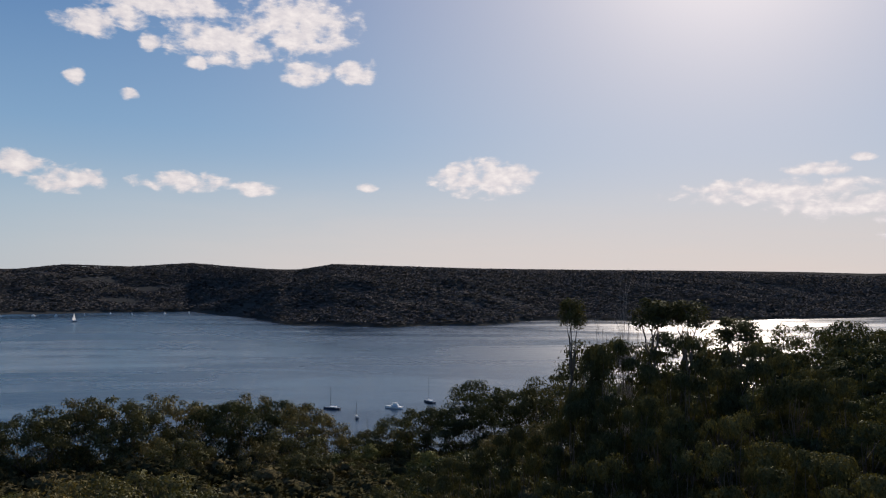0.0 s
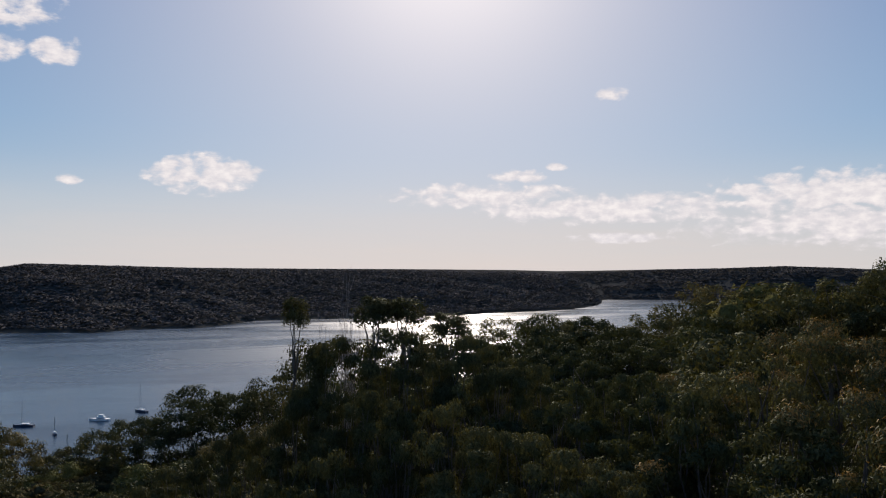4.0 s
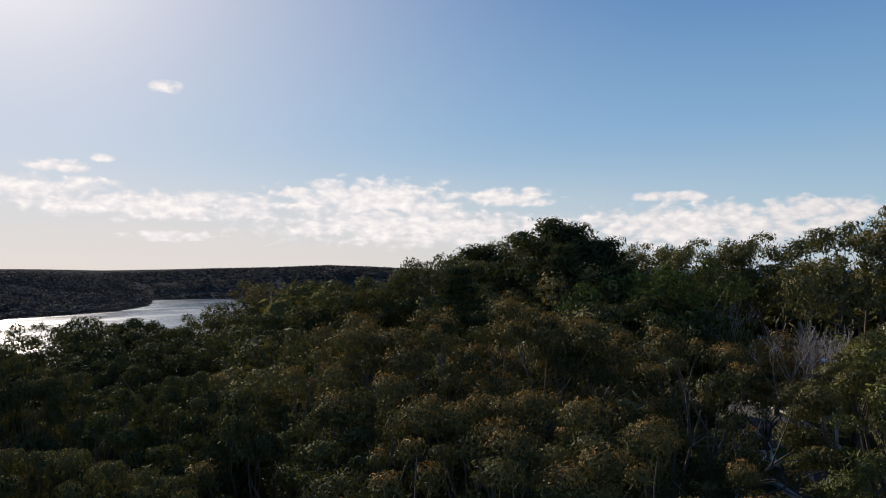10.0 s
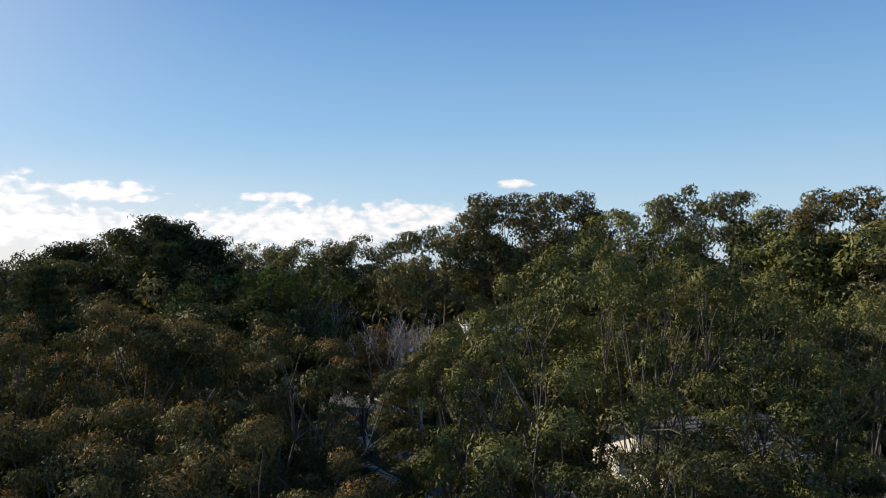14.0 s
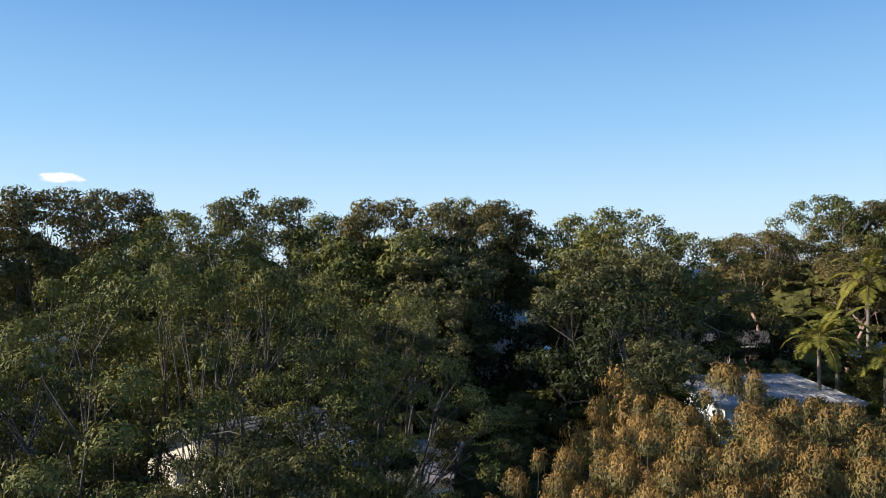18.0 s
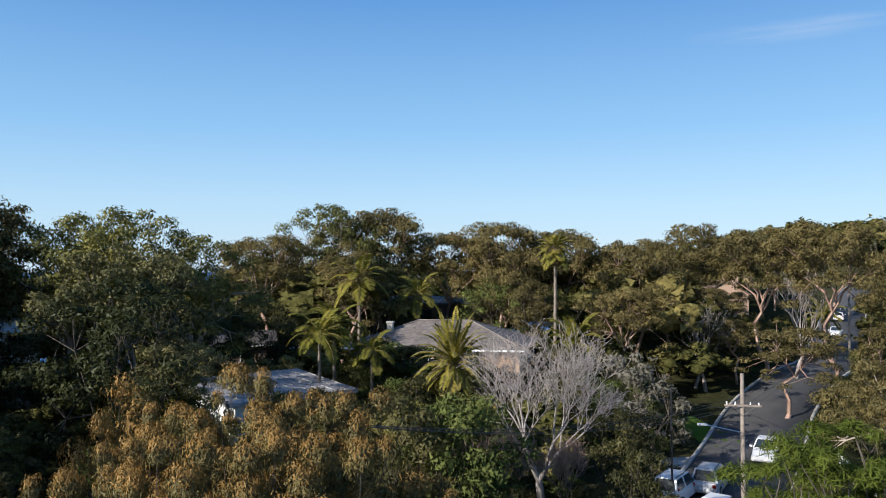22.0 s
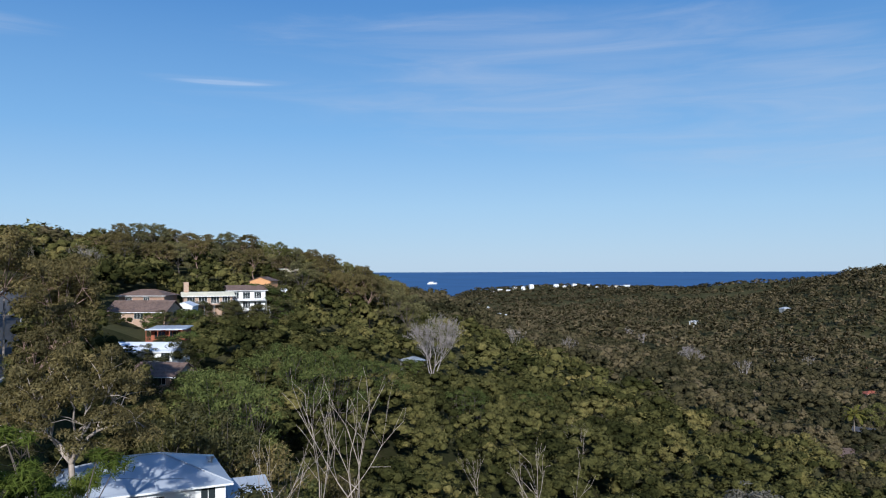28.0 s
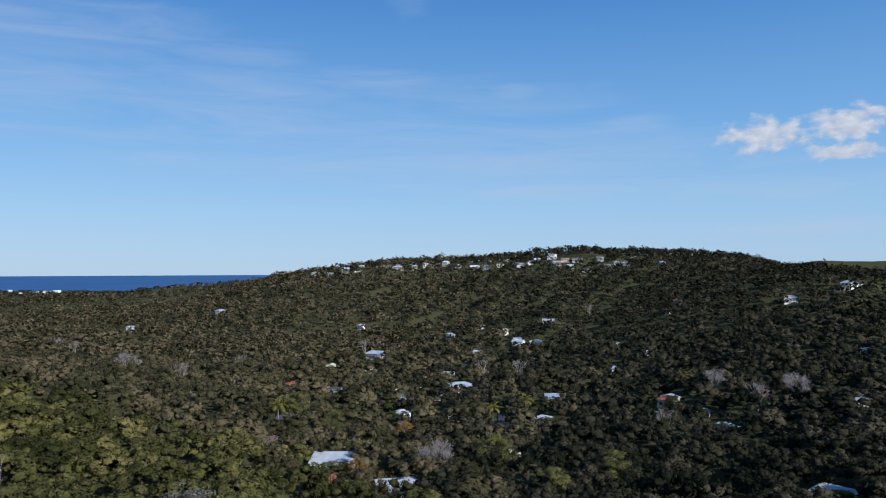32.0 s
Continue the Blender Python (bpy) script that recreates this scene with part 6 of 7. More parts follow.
picket_fence(174.2, 62, 180.5, 60, "white picket fence beside a driveway", WHITE)
picket_fence(104.5, 34, 111.0, 37, "dark timber paling fence beside a garage", TIMBER, 1.8, 0.16, 0.14)
picket_fence(150.6, 68, 155.0, 68, "pinkish brick-red paling fence beside the tiled house", PALEBRICK, 1.9, 0.21, 0.2)


def patch(name, label, az, r, lx, ly, turn, mat, category, rise=0.03, kind="structure"):
    """A piece of ground that follows the lie of the land."""
    c = polar(az, r)
    th = radians(-az + turn)
    n = 14
    u, v = np.meshgrid(np.linspace(-lx / 2, lx / 2, n), np.linspace(-ly / 2, ly / 2, n), indexing="ij")
    x = c.x + u * math.cos(th) - v * math.sin(th)
    y = c.y + u * math.sin(th) + v * math.cos(th)
    z = surface(x.ravel(), y.ravel()) + rise
    FOOT.append((c.x, c.y, 0.45 * max(lx, ly)))
    return tagged(new(name, mesh_of(name, np.stack([x.ravel(), y.ravel(), z], 1), grid_faces(n, n), mat)), label, category, kind=kind)


patch("lawn", "bright mown grass verge beside the road", 165.6, 69, 3.0, 9, 26, GRASS, "lawn", 0.1)
patch("driveway", "pale concrete driveway crossing the verge", 164.2, 60, 4.0, 2.4, 26, CONCRETE, "driveway", 0.08)
patch("lawn", "small green lawn under the trees", 76.5, 58, 5, 5, 0, GRASS, "lawn", 0.15)
for r in (330, 346, 362):
    patch("road", "short stretch of grey street between valley trees", 248.6, r, 5, 16.4, 0, ASPHALT, "road", 0.3)
patch("driveway", "concrete driveway under the trees", 177.6, 52, 7, 10, 10, CONCRETE, "driveway", 0.12)

# ---- boats ----


def hull_bm(L, B, D, z0):
    bm = bmesh.new()
    rings = []
    for u in np.linspace(0, 1, 9):
        w = B / 2 * (math.sin(math.pi * min(1.0, 0.18 + 0.82 * (1 - u))) ** 0.55 if u > 0.05 else 0.75)
        w = B / 2 * (1 - max(0, u - 0.45) ** 2 * 3.3) * (0.8 + 0.4 * min(u, 0.5))
        w = max(w, 0.04)
        y = -L / 2 + L * u
        d = z0 - D * 0.4 * (1 - 0.5 * u)
        top = z0 + D * 0.6 * (1 + 0.35 * u)
        rings.append([(-w, y, top), (-w * 0.85, y, z0 - D * 0.1), (0, y, d), (w * 0.85, y, z0 - D * 0.1), (w, y, top)])
    loft(bm, rings)
    return bm


def yacht(label, az, r, L, heading, mast=None, sails=False, motor=False):
    p = polar(az, r)
    ob = thing("yacht" if not motor else "motor_cruiser", label, "boat", (p.x, p.y, 0), heading, "boats on the bay")
    part("hull", hull_bm(L, L * 0.3, 1.5, 0.15), HULLDARK if not motor else WHITE, ob)
    bm = bmesh.new()
    box(bm, -L * 0.1, L * 0.1, -L * 0.28, L * 0.12, 0.9, 1.7 if not motor else 2.4)
    bmesh.ops.bevel(bm, geom=list(bm.edges), offset=0.15, segments=2, affect="EDGES")
    cabin = part("cabin", bm, WHITE, ob)
    bm = bmesh.new()
    for s in (-1, 1):
        box(bm, s * L * 0.1 - 0.02, s * L * 0.1 + 0.02, -L * 0.2, L * 0.06, 1.3, 1.55)
    part("cabin_window", bm, GLASS, cabin)
    if motor:
        bm = bmesh.new()
        box(bm, -L * 0.08, L * 0.08, -L * 0.2, L * 0.02, 2.4, 3.4)
        part("flybridge", bm, WHITE, ob)
    if mast:
        bm = bmesh.new()
        rod(bm, (0, L * 0.08, 0.9), (0, L * 0.08, mast), 0.09, 8, 0.06)
        part("mast", bm, BLACKMETAL, ob)
        bm = bmesh.new()
        rod(bm, (0, L * 0.08, 2.3), (0, -L * 0.36, 2.2), 0.12, 8)
        part("boom", bm, WHITE, ob)
        bm = bmesh.new()
        for e in ((0, L * 0.48, 1.4), (0, -L * 0.48, 1.2), (L * 0.14, L * 0.05, 1.2), (-L * 0.14, L * 0.05, 1.2)):
            rod(bm, (0, L * 0.08, mast - 0.2), e, 0.015, 4)
        part("rigging", bm, BLACKMETAL, ob)
    if sails:
        bm = bmesh.new()
        v = [bm.verts.new(q) for q in ((0, L * 0.06, 2.5), (0.5, -L * 0.3, 2.4), (0, L * 0.07, mast - 0.4), (0.0, L * 0.1, mast - 2), (0.4, L * 0.15, 1.6), (0, L * 0.46, 1.5))]
        bm.faces.new([v[0], v[1], v[2]])
        bm.faces.new([v[3], v[4], v[5]])
        bmesh.ops.solidify(bm, geom=list(bm.faces), thickness=0.05)
        part("sail", bm, WHITE, ob)


HULLDARK = paint("navy_hull_paint", (0.03, 0.04, 0.07))
yacht("moored sailing yacht with navy hull and white cabin", -8.1, 500, 11.5, 75, 14)
yacht("small moored sailing boat seen end on", -6.3, 468, 7.5, 12, 9.5)
yacht("white moored motor cruiser with flybridge", -3.6, 500, 12, 70, None, False, True)
yacht("moored sailing yacht behind the treetops", -1.0, 520, 11, 40, 17)
yacht("small moored boat below the wood", -5.5, 420, 7, 30, 9)
yacht("sailing yacht under white sails far out on the bay", -25.4, 1420, 12, 60, 15, True)
rng = random.Random(3)
for k in range(8):
    az = -29.5 + k * 1.6 + rng.uniform(-0.4, 0.4)
    yacht("distant moored white boat near the far shore", az, float(np.interp(az, SHORE_AZ, SHORE_R)) - rng.uniform(35, 80), rng.uniform(6, 9), rng.uniform(0, 180), rng.choice((None, None, 9)), False, True)
p = polar(203.6, 3300)
ob = thing("ship", "small white ship far out at sea", "ship", (p.x, p.y, 64 * ((3300 - 2300) / 2650) ** 1.15 - 0.5), 100)
part("hull", hull_bm(46, 10, 7, 2.5), WHITE, ob)
bm = bmesh.new()
box(bm, -3.5, 3.5, -16, 4, 5, 12)
part("deckhouse", bm, WHITE, ob)

SIGHT_ARR, FOOT_ARR = np.array(SIGHT), np.array(FOOT)


def allowed(x, y, half):
    """The greatest height a tree may have at each place, so that it hides no house; 0 on the houses' own ground."""
    r = np.hypot(x, y)
    az = np.degrees(np.arctan2(x, y))
    az = np.where(az < -50, az + 360, az)
    z = surface(x, y)
    side = np.degrees(np.arctan2(half, r))
    most = np.full(len(x), 99.0)
    for a, w, reach, low, depth in SIGHT_ARR:
        hit = (np.abs(az - a) < w * 0.9 + side * 0.6) & (r < reach) & (r > reach - depth)
        most = np.where(hit, np.minimum(most, EYE + r * math.tan(radians(low)) - z), most)
    for cx, cy, rad in FOOT_ARR:
        most = np.where(np.hypot(x - cx, y - cy) < rad + 0.5 * half, 0.0, most)
    return most


# hero trees beside the camera, towards the bay
plant("bare_slim", 13.6, 27, -2.2, wide=0.2)
plant("slender", 9.3, 27, -2.2, wide=0.8)
plant("slender", 15.2, 27, -2.2, wide=1.5)
plant("slender", 17.2, 27.5, -2.3, wide=1.5)
plant("slender", 20.6, 28, -3.4, wide=1.6)
for az, r, top, key, wide in ((13.4, 25, -5.6, "near_c", 0.5), (17.5, 25, -5.2, "near_a", 0.55), (22.0, 26, -5.6, "near_b", 0.6), (26.5, 25, -7.0, "near_c", 0.6), (11.0, 24, -9.0, "near_c", 0.45), (14.8, 21, -9.5, "near_b", 0.5),
                              (5.5, 26, -12.0, "near_b", 0.5), (8.4, 24, -11.5, "near_a", 0.5), (31.0, 22, -9.0, "near_dark", 0.8), (35.5, 24, -8.0, "near_dark", 0.8), (11.0, 18, -14.0, "near_a", 0.6), (20.0, 20, -10.5, "near_a", 0.6),
                              (24.0, 18, -12.5, "near_c", 0.7), (39.0, 20, -9.5, "near_dark", 0.8), (1.0, 30, -14.0, "near_a", 0.7), (29.0, 32, -6.6, "near_dark", 0.8), (29.0, 17, -13.5, "near_b", 0.7)):
    plant(key, az, r, top, wide=wide)
for az, r, top, key in ((46.0, 24, -4.8, "rust_a"), (53.5, 25, -3.6, "rust_a"), (60.0, 27, -4.0, "rust_b"), (66.5, 24, -5.0, "rust_a"), (50.0, 17, -10.0, "rust_a"),
                        (60.0, 18, -10.0, "rust_a"), (43.0, 19, -10.5, "near_dark"), (72.0, 17, -17.0, "rust_b")):
    plant(key, az, r, top)
plant("green_a", 92.0, 25, 0.6)
plant("near_a", 84.0, 27, -4.0)
plant("green_a", 101.0, 27, -1.5)
plant("near_b", 108.0, 30, -4.5)
plant("near_c", 96.0, 17, -13.0)
for az, r, top in ((121.5, 18, -14.0), (125.5, 19, -12.2), (128.4, 20, -10.2), (132.6, 20, -7.9), (136.6, 19, -9.9), (140.0, 18, -9.9), (130.0, 15, -12.6), (138.0, 15, -13.0), (134.2, 16, -11.8)):
    plant("rust_c", az, r, top, wide=0.58)
plant("dark_dome", 59.0, 68, 2.8)
plant("dark_dome", 56.6, 74, 0.9)
plant("dark_dome", 63.2, 76, 1.9)
plant("araucaria", 61.2, 62, 1.0)
plant("araucaria", 53.6, 58, -0.6)
# the wood's edge against water and sky
rng = random.Random(5)
az = -34.0
while az < 176:
    far = 165 if az < 11 else 105 if az < 45 else 72 if az < 80 else 66 if az < 131 else 88
    kind = rng.choice(["low_a", "low_b", "low_c"]) if az < 50 else rng.choice(["mid_a", "mid_b", "mid_a", "mid_d"] if az < 131 else ["mid_a", "mid_b", "mid_c", "mid_d"])
    plant(kind, az, far * rng.uniform(0.94, 1.08), edge(az) - (rng.uniform(0.0, 0.5) if az > 8 else rng.uniform(0.0, 1.2)))
    az += rng.uniform(0.85, 1.15) * (1.6 if az < 8 else 3.6 if az < 50 else 4.4)
# rows of trees in front of it
for az0, az1, r0, r1, step, drop0, drop1, kinds in (
        (-36, 12, 80, 155, 3.6, 0.5, 5.0, ("low_a", "low_b", "low_c", "low_d")),
        (-36, 6, 45, 80, 4.5, 4.0, 7.0, ("low_a", "low_b", "low_c")),
        (13, 50, 45, 95, 2.6, 0.3, 3.5, ("low_b", "low_b", "low_a")),
        (15, 46, 62, 104, 1.7, 0.15, 2.2, ("low_b", "low_b", "low_a")),
        (50, 80, 38, 65, 4.0, 1.5, 5.0, ("low_a", "low_b", "low_c")),
        (76, 130, 40, 62, 3.5, 1.5, 6.0, ("mid_a", "low_b", "low_a", "low_d")),
        (131, 162, 70, 95, 3.2, 1.5, 5.0, ("mid_c", "mid_d", "low_a", "low_b"))):
    n = int((az1 - az0) / step * 1.9)
    for i in range(n):
        az = az0 + (az1 - az0) * rng.random()
        u = rng.random()
        r = r0 + (r1 - r0) * math.sqrt(u)
        p = polar(az, r)
        if road_near(np.array([p.x]), np.array([p.y]))[0][0] < 7:
            continue
        z = floor_at(p.x, p.y)
        top = min(edge(az) - drop0 - (drop1 - drop0) * (1 - u), math.degrees(math.atan2(z + rng.uniform(8, 15) - EYE, r)))
        tall = EYE + r * math.tan(radians(top)) - z
        tall = min(tall, float(allowed(np.array([p.x]), np.array([p.y]), 2.5)[0]))
        if tall > 4.5:
            plant(rng.choice(kinds), az, r, tall=tall)

# single trees, palms and shrubs of the street and gardens
for key, az, r, kw in (
        ("tall_palm", 155.5, 78, dict(top=2.0, wide=1.0)), ("date_palm", 148.0, 57, dict(top=-3.9, wide=0.72)), ("feather_palm", 141.1, 78, dict(top=0.6)), ("feather_palm", 145.4, 82, dict(top=-0.8)),
        ("feather_palm", 138.2, 57, dict(top=-3.4)), ("feather_palm", 139.3, 59, dict(top=-2.8)), ("feather_palm", 142.0, 58, dict(top=-5.0)),
        ("low_b", 131.4, 75, dict(top=-3.0)), ("low_b", 129.4, 72, dict(top=-3.4)), ("low_a", 134.2, 77, dict(top=-2.8)), ("short_palm", 128.8, 48, dict(top=-7.0, wide=0.5)), ("short_palm", 156.8, 74, dict(top=-3.8)),
        ("feather_palm", 112.0, 58, dict(top=-3.0)), ("short_palm", 80.5, 55, dict(top=-5.0)), ("short_palm", 82.0, 57, dict(top=-4.8)), ("short_palm", 188.0, 150, dict(tall=6)), ("short_palm", 189.0, 152, dict(tall=7)), ("short_palm", 173.4, 120, dict(top=-2.4)),
        ("bare_big", 154.5, 45, dict(top=-5.1, wide=1.1)), ("bare_slim", 166.0, 84, dict(top=-3.0)), ("bare_slim", 165.2, 86, dict(top=-3.6)), ("bare_slim", 171.6, 92, dict(top=-1.4)), ("bare_slim", 172.2, 112, dict(top=-0.4)),
        ("bare_slim", 78.0, 49, dict(top=-4.0, wide=0.7)), ("bare_slim", 79.8, 50, dict(top=-4.4, wide=0.7)), ("bare_slim", 72.6, 60, dict(top=-2.8, wide=0.7)), ("bare_big", 203.7, 240, dict(top=-4.0, wide=0.9)),
        ("bare_shrub", 156.6, 43, dict(top=-12.6, wide=0.8)), ("bare_shrub", 152.2, 41, dict(top=-12.0, wide=0.8)), ("shrub_b", 160.4, 45, dict(top=-10.8, wide=0.8)), ("shrub_b", 161.4, 41, dict(top=-13.2, wide=0.8)),
        ("dead_gum", 196.2, 88, dict(top=-8.6, wide=0.6)), ("dead_gum", 198.4, 92, dict(top=-7.6, wide=0.6)), ("dead_gum", 191.4, 62, dict(top=-12.2, wide=0.6)), ("dead_gum", 212.0, 120, dict(top=-12.6, wide=0.6)),
        ("bright_pine", 174.0, 31, dict(top=-11.2, wide=1.45)), ("bright_pine", 178.2, 34, dict(top=-13.4, wide=0.8)), ("white_gum", 179.6, 56, dict(top=-5.8, wide=1.0)), ("street_gum", 170.9, 74, dict(top=-4.6, wide=1.5)), ("street_gum", 168.0, 88, dict(top=-4.0, wide=1.2)), ("shrub_b", 150.6, 62, dict(tall=5.2, wide=1.2)), ("shrub_a", 146.0, 60, dict(tall=4.6, wide=1.2)), ("shrub_b", 152.4, 60, dict(tall=4.8, wide=1.2)), ("shrub_b", 148.8, 63, dict(tall=5.4, wide=1.1)), ("mid_c", 166.4, 112, dict(top=-1.9)), ("mid_c", 167.4, 108, dict(top=-2.2)), ("shrub_b", 163.8, 64, dict(tall=3.0)),
        ("street_gum", 176.2, 84, dict(top=-4.2)), ("street_gum", 177.4, 96, dict(top=-2.6)), ("mid_c", 178.0, 118, dict(top=0.6)), ("mid_d", 179.0, 125, dict(top=0.2)), ("mid_c", 170.4, 150, dict(top=2.2)), ("mid_a", 168.0, 140, dict(top=2.0)),
        ("round_tree", 189.6, 112, dict(top=-7.6)), ("round_tree", 188.4, 130, dict(top=-7.4)), ("round_tree", 192.8, 150, dict(top=-6.0)), ("round_tree", 195.4, 158, dict(top=-6.2)), ("round_tree", 186.6, 120, dict(top=-9.6)),
        ("round_tree", 68.0, 60, dict(top=-0.4)), ("round_tree", 65.0, 63, dict(top=-0.8)), ("amber", 76.4, 52, dict(top=-5.0)), ("amber", 75.0, 54, dict(top=-5.6)), ("amber", 125.0, 27, dict(top=-7.9, wide=0.5)),
        ("silver", 161.4, 62, dict(top=-6.2)), ("silver", 162.8, 60, dict(top=-7.0)), ("silver", 227.0, 165, dict(tall=14, wide=1.8)), ("silver", 229.0, 160, dict(tall=12, wide=1.8)), ("silver", 225.0, 172, dict(tall=13, wide=1.8)),
        ("shrub_a", 150.0, 38, dict(top=-9.6)), ("shrub_a", 147.6, 37, dict(top=-10.2)), ("shrub_b", 145.2, 36, dict(top=-9.8)), ("mid_b", 158.0, 84, dict(top=-2.2)), ("mid_c", 160.6, 78, dict(top=-2.0)),
        ("mid_a", 158.6, 96, dict(top=0.4)), ("mid_c", 163.4, 92, dict(top=-0.6)), ("round_tree", 152.0, 84, dict(top=-1.4)), ("mid_d", 151.0, 96, dict(top=1.6))):
    plant(key, az, r, **kw)
rng = random.Random(21)
for az0, az1, r0, r1, n, h0, h1 in ((143, 163, 38, 48, 26, 3.0, 5.0), (156, 164, 52, 74, 22, 3.0, 6.0), (168, 176, 64, 110, 30, 2.5, 5.5), (172, 182, 36, 60, 26, 2.5, 5.0), (128, 146, 40, 66, 30, 2.5, 5.0),
                                    (100, 128, 40, 60, 22, 3.0, 5.0), (183, 194, 74, 160, 40, 3.0, 6.0), (70, 96, 36, 62, 36, 3.0, 6.0)):
    for k in range(n):
        az, r = rng.uniform(az0, az1), rng.uniform(r0, r1)
        p = polar(az, r)
        x, y = np.array([p.x]), np.array([p.y])
        tall = min(rng.uniform(h0, h1), float(allowed(x, y, 1.6)[0]))
        if tall > 1.5 and road_near(x, y)[0][0] > 5.5:
            plant(rng.choice(("shrub_a", "shrub_b", "shrub_b", "low_d")), az, r, tall=tall)

# gums along the crest of the hill above the houses
CREST_LINE = ((170, 3.0), (174, 2.9), (178, 2.3), (180.8, 3.2), (183.5, 3.1), (187.8, 2.8), (192, 2.0), (195, 1.6), (197, 0.8), (200.5, -0.5), (203, -1.6))
rng = random.Random(15)
az = 170.0
while az < 202:
    top = float(np.interp(az, [a for a, e in CREST_LINE], [e for a, e in CREST_LINE]))
    plant(rng.choice(("mid_a", "mid_b", "mid_c", "mid_d")), az, rng.uniform(325, 350), top - rng.uniform(0.0, 0.5) - 0.25)
    plant(rng.choice(("mid_a", "mid_c", "mid_d")), az + 0.5, rng.uniform(285, 310), top - rng.uniform(0.7, 1.5) - 0.25)
    az += rng.uniform(0.9, 1.5)
# the nearest trees of the wooded spur
rng = random.Random(16)
for gx_ in range(-130, 131, 7):
    for gy_ in range(-130, 131, 7):
        x, y = gx_ + rng.uniform(-2.4, 2.4), gy_ + rng.uniform(-2.4, 2.4)
        az, r = math.degrees(math.atan2(x, y)) % 360, math.hypot(x, y)
        if 186 < az < 256 and 62 < r < 114:
            tall = min(rng.uniform(8.5, 14.5), float(allowed(np.array([x]), np.array([y]), 3.0)[0]))
            if tall > 3.5 and floor_at(x, y) + tall > EYE - r * 0.36:
                plant(rng.choice(("low_a", "low_c", "low_c", "low_d", "mid_d", "low_a")), az, r, tall=tall, wide=rng.uniform(0.9, 1.2))

# shrubs and small trees that screen the walls of the houses
rng = random.Random(44)
for az, w, r, low, depth in SIGHT:
    if r < 66 or r > 420 or 160 < az < 176:
        continue
    for k in range(3 if r < 160 else 5 if r < 310 else 3):
        a, q = az + w * rng.uniform(-1.2, 1.2), r - rng.uniform(6, 11)
        p = polar(a, q)
        tall = EYE + q * math.tan(radians(low)) - floor_at(p.x, p.y)
        if tall > 1.5:
            plant(rng.choice(("shrub_a", "shrub_b", "shrub_b")), a, q, tall=min(tall, 13.0) * rng.uniform(0.9, 1.05), wide=1.2)
# leafless and coloured trees scattered over the valley
rng = random.Random(33)
for key, az, r in (("bare_slim", 217.6, 640), ("bare_slim", 219.0, 560), ("bare_slim", 225.8, 420), ("bare_slim", 229.6, 520), ("amber", 243.3, 440), ("bare_slim", 247.3, 470), ("bare_slim", 249.6, 455),
                   ("bare_slim", 255.0, 700), ("bare_big", 263.4, 370), ("bare_slim", 238.6, 560), ("bare_big", 243.5, 235), ("bare_slim", 259.6, 300), ("bare_slim", 266.0, 330), ("bare_big", 268.6, 345), ("amber", 238.0, 235),
                   ("amber", 241.5, 300), ("fresh_far", 233.4, 330), ("fresh_far", 248.0, 240), ("fresh_far", 256.8, 235), ("fresh_far", 252.4, 215), ("feather_palm", 247.8, 330), ("feather_palm", 250.2, 350), ("feather_palm", 261.4, 385),
                   ("feather_palm", 232.2, 300), ("bare_slim", 209.2, 330), ("bare_slim", 213.4, 380), ("bare_big", 222.0, 470), ("dead_gum", 207.0, 150), ("dead_gum", 218.0, 150), ("dead_gum", 214.4, 190), ("round_tree", 206.0, 210), ("round_tree", 211.0, 230),
                   ("round_tree", 199.0, 190), ("fresh_far", 216.0, 260), ("fresh_far", 236.0, 300), ("bare_slim", 186.4, 330), ("bare_slim", 179.4, 250), ("bare_slim", 182.0, 300), ("dead_gum", 176.6, 230)):
    plant(key if key != "fresh_far" else "low_d", az, r, tall=rng.uniform(11, 15) if key != "amber" else 9, wide=0.6 if key == "dead_gum" else 1.1)

# ---- far woods: crowns too many to count, joined by hillside ----


def crown_shapes(n, blades, size, seed, flat=0.8, wide=0.36, smooth=0.25, knobs=12, heart=0.0):
    """A few small crowns, about one metre high, to be scaled: round knobs of leaf over a dome, with gaps between."""
    rng = np.random.default_rng(seed)
    out = []
    for k in range(n):
        m = knobs + k % 4
        up = 1 - (np.arange(m) + 0.5) / m * 1.05
        a = np.arange(m) * 2.4 + rng.normal(0, 0.35, m)
        side = np.sqrt(np.maximum(0.0, 1 - up * up)) * rng.uniform(0.7, 1.1, m)
        c = np.column_stack([wide * side * np.cos(a), wide * side * np.sin(a), 0.56 + 0.30 * up * rng.uniform(0.75, 1.1, m)])
        rad = rng.uniform(0.09, 0.19, m) * (12 / knobs) ** 0.4
        counts = np.maximum(2, (blades * rad ** 2 / (rad ** 2).sum()).astype(int))
        v, f, nrm = leaves(c, rad, counts, rng, size, 0.6, flat, 0.1, True, 0.3, 0.45, 0.35)
        if heart:
            hv, hf = cores(c, rad * heart, rng, flat)
            hn = hv - np.repeat(c, 12, 0)
            hn /= np.linalg.norm(hn, axis=1)[:, None]
            v, f, nrm = np.vstack([v, hv]), np.vstack([f, hf + len(v)]), np.vstack([nrm, hn])
        dome = v - np.array([0, 0, 0.35])
        nrm = nrm * (1 - smooth) + smooth * dome / np.maximum(np.linalg.norm(dome, axis=1), 1e-6)[:, None]
        out.append((v, f, nrm / np.maximum(np.linalg.norm(nrm, axis=1), 1e-6)[:, None]))
    return out


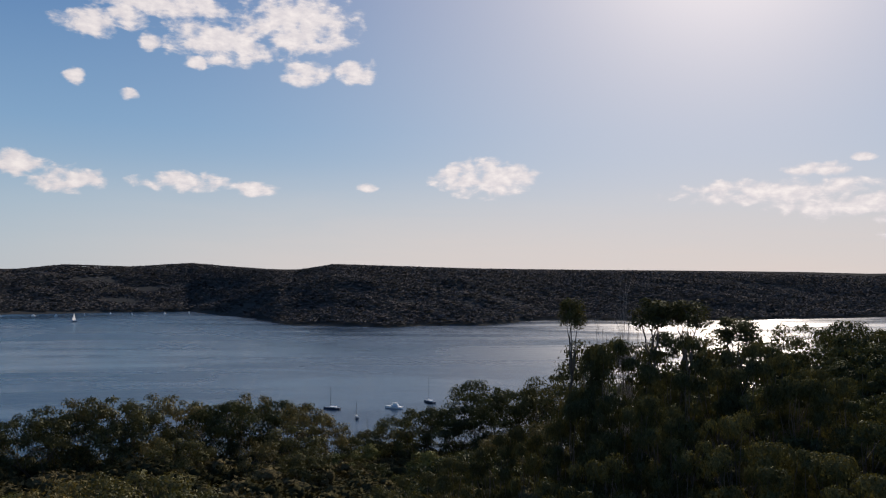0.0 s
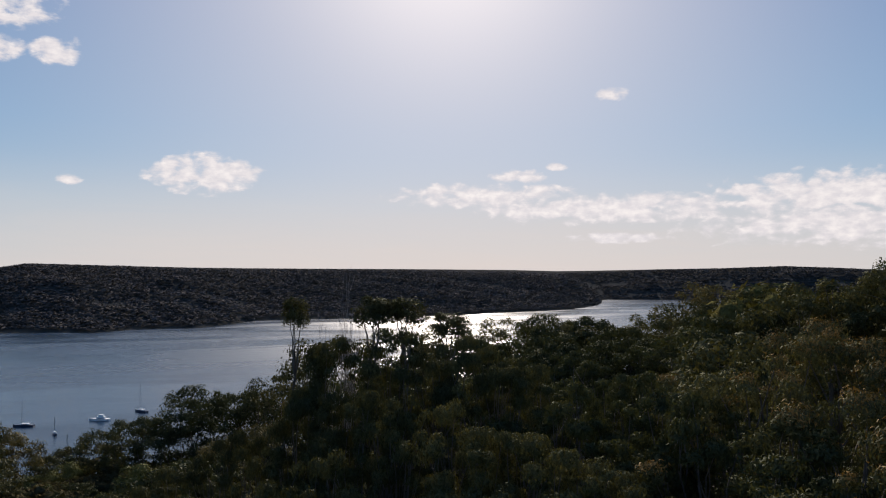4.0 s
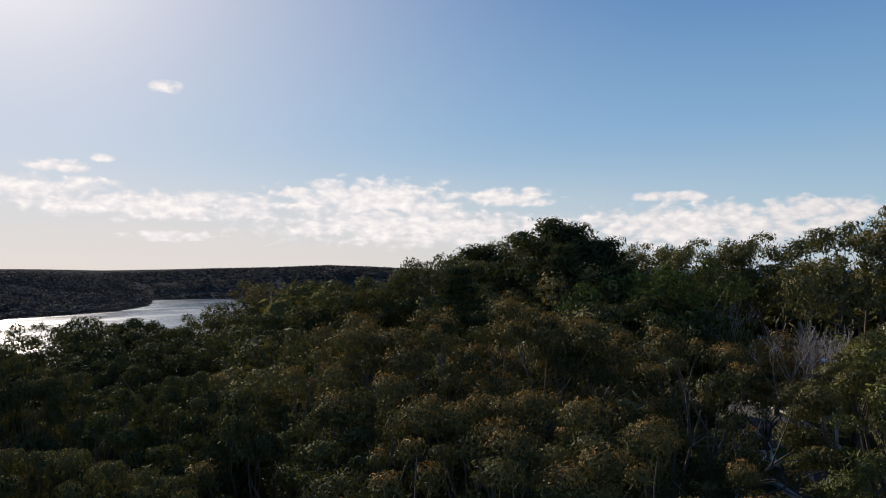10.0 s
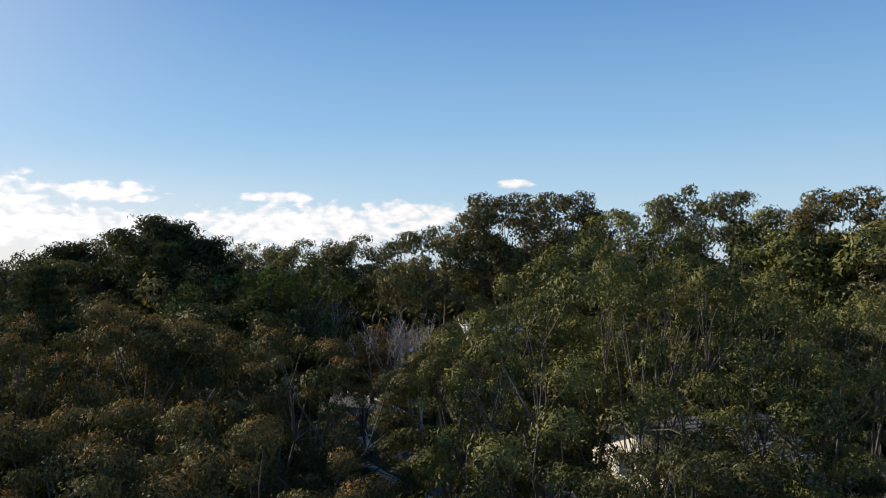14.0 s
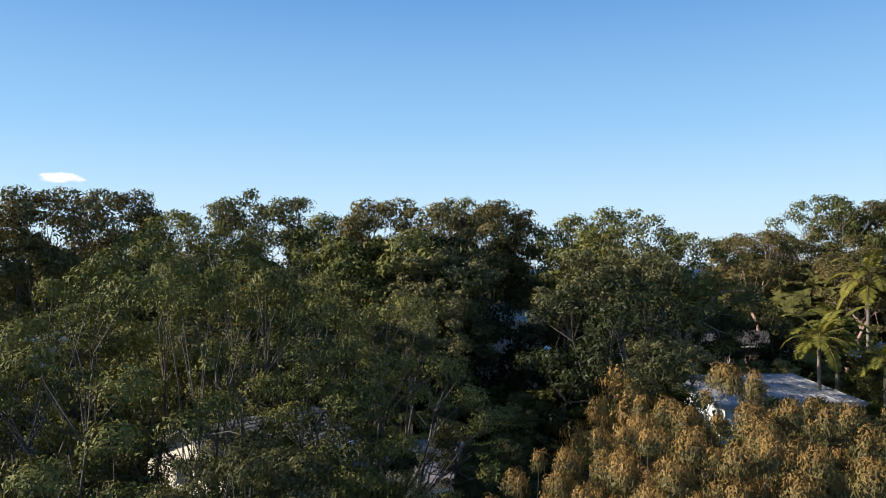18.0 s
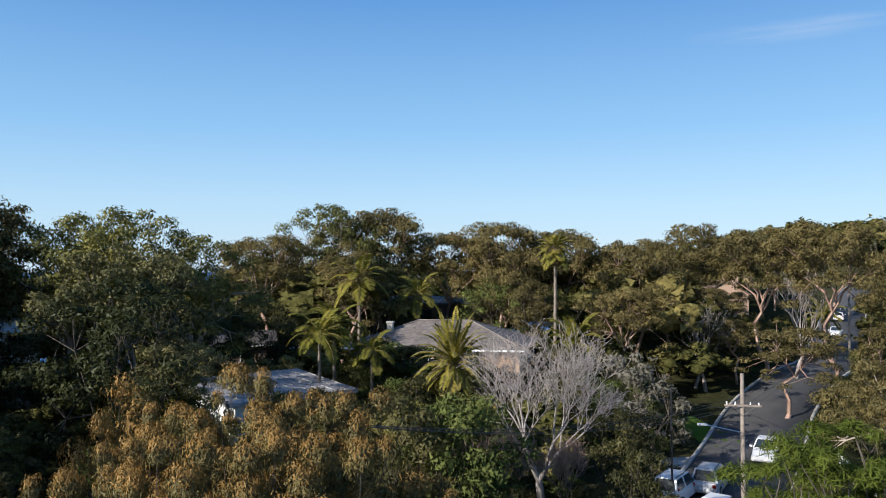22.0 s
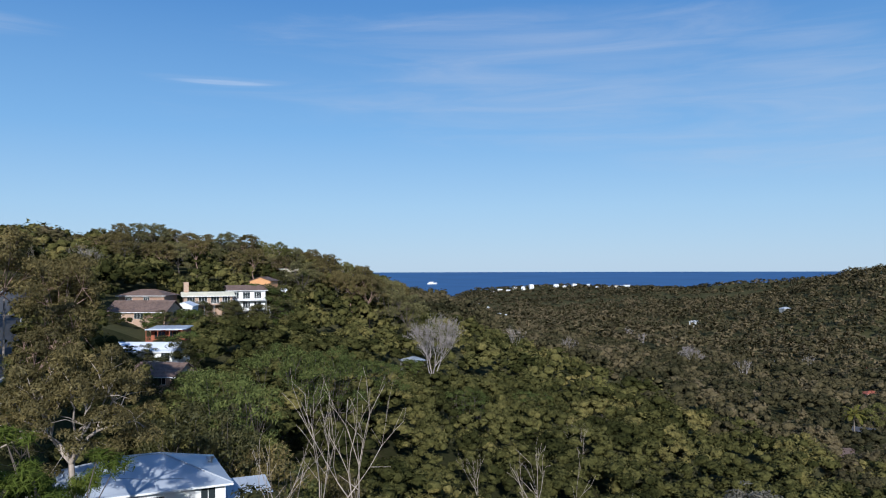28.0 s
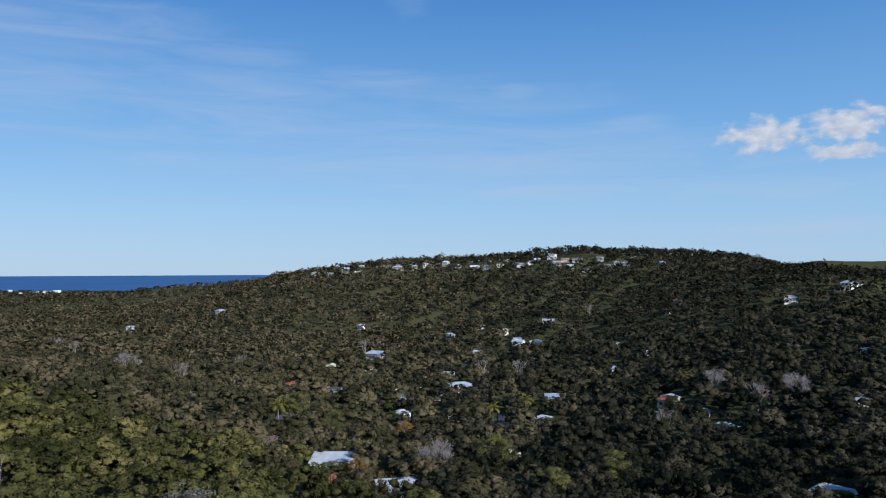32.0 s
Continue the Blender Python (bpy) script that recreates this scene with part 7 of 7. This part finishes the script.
def woods(name, label, leaf, shapes, xs, ys, hs, ws, seed, sink):
    """Joins many crowns into one mesh."""
    rng = np.random.default_rng(seed)
    V, Fc, N, at = [], [], [], 0
    zs = surface(xs, ys) - sink * hs
    kind = rng.integers(0, len(shapes), len(xs))
    turn = rng.random(len(xs)) * 6.28
    for k, (v, f, nrm) in enumerate(shapes):
        i = np.nonzero(kind == k)[0]
        if not len(i):
            continue
        c, s = np.cos(turn[i])[:, None], np.sin(turn[i])[:, None]
        w, h = ws[i][:, None], hs[i][:, None]
        x = (v[:, 0] * c - v[:, 1] * s) * w + xs[i][:, None]
        y = (v[:, 0] * s + v[:, 1] * c) * w + ys[i][:, None]
        z = v[:, 2] * h + zs[i][:, None]
        V.append(np.stack([x, y, z], -1).reshape(-1, 3))
        Fc.append((f[None] + (np.arange(len(i)) * len(v))[:, None, None] + at).reshape(-1, f.shape[1]))
        N.append(np.stack([nrm[:, 0] * c - nrm[:, 1] * s, nrm[:, 0] * s + nrm[:, 1] * c, np.broadcast_to(nrm[:, 2], (len(i), len(v)))], -1).reshape(-1, 3))
        at += len(i) * len(v)
    return tagged(new(name, mesh_of(name, np.vstack(V), np.vstack(Fc), LEAF[leaf], normals=np.vstack(N))), label, "woodland", kind="stuff")


def scatter(az0, az1, r0, r1, gap, seed):
    """Places about gap metres apart, evenly uneven, between two bearings and two distances."""
    rng = np.random.default_rng(seed)
    k = np.arange(-r1, r1, gap)
    x, y = (q.ravel() for q in np.meshgrid(k, k))
    x, y = x + rng.uniform(-0.46, 0.46, len(x)) * gap, y + rng.uniform(-0.46, 0.46, len(x)) * gap
    r, az = np.hypot(x, y), np.degrees(np.arctan2(x, y))
    az = np.where(az < -50, az + 360, az)
    ok = (r > r0) & (r < r1) & (az > az0) & (az < az1)
    x, y = x[ok], y[ok]
    z = surface(x, y)
    ok = (z > 1.5) & (road_near(x, y)[0] > 7)
    return x[ok], y[ok], rng


COARSE, MIDDLE, FINE = crown_shapes(6, 28, 0.34, 1, 0.7, 0.42, 0.97, 5), crown_shapes(8, 150, 0.085, 2, 0.85, 0.36, 0.3, 8, 0.66), crown_shapes(10, 560, 0.046, 3, 0.85, 0.37, 0.2, 14, 0.68)
HILL = crown_shapes(6, 60, 0.17, 4, 0.85, 0.37, 0.5, 7)
UNDER = crown_shapes(8, 360, 0.06, 5, 0.85, 0.37, 0.25, 10, 0.6)


def wood(name, label, leaf, shapes, az0, az1, r0, r1, gap, h0, h1, seed, other=None, broad=1.0):
    """other: the leaves of the wood beyond the spur, and the shade-darkened ones past the bearing of 246 degrees."""
    x, y, rng = scatter(az0, az1, r0, r1, gap, seed)
    h = rng.uniform(h0, h1, len(x))
    most = allowed(x, y, 5.0)
    h = np.maximum(np.minimum(h, most * rng.uniform(0.75, 1.0, len(x))), 2.6)
    ok = most > (1.0 if r0 > 200 else 2.2)
    x, y, h = x[ok], y[ok], h[ok]
    w = h * rng.uniform(0.95, 1.55, len(x)) * broad
    az = np.degrees(np.arctan2(x, y)) % 360
    kind = np.zeros(len(x), int)
    if other:
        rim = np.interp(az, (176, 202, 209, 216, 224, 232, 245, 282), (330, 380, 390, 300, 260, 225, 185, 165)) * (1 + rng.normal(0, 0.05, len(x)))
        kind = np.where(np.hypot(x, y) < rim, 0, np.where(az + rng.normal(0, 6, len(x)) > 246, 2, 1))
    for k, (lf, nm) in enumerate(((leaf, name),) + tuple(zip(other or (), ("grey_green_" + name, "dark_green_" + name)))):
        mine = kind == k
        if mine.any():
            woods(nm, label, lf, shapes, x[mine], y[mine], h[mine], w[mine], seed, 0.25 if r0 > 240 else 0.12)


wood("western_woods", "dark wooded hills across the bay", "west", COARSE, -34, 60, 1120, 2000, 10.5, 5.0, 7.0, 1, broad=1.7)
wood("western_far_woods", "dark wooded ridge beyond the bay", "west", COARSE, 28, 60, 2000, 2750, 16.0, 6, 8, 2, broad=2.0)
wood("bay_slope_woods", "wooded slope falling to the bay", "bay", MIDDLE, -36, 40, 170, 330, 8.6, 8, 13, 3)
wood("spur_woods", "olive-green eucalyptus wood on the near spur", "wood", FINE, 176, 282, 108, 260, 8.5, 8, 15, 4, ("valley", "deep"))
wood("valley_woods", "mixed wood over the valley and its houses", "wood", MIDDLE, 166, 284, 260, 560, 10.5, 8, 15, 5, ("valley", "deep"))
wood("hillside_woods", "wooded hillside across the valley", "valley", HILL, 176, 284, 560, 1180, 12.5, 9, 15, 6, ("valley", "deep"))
wood("headland_woods", "low wooded headland before the sea", "valley", COARSE, 200, 284, 1250, 2100, 15.0, 5, 9, 7)
wood("understorey", "dense dark shrubs and saplings under the gums", "wood", UNDER, 20, 182, 34, 130, 6.2, 3.5, 7.0, 8)
wood("bay_understorey", "dense canopy of low trees above the bay", "bay", UNDER, -38, 20, 40, 180, 6.2, 7.0, 11.0, 9)
wood("plateau_woods", "close wood behind the tall gums on the plateau", "wood", UNDER, 42, 168, 84, 190, 8.2, 12, 16.5, 10)
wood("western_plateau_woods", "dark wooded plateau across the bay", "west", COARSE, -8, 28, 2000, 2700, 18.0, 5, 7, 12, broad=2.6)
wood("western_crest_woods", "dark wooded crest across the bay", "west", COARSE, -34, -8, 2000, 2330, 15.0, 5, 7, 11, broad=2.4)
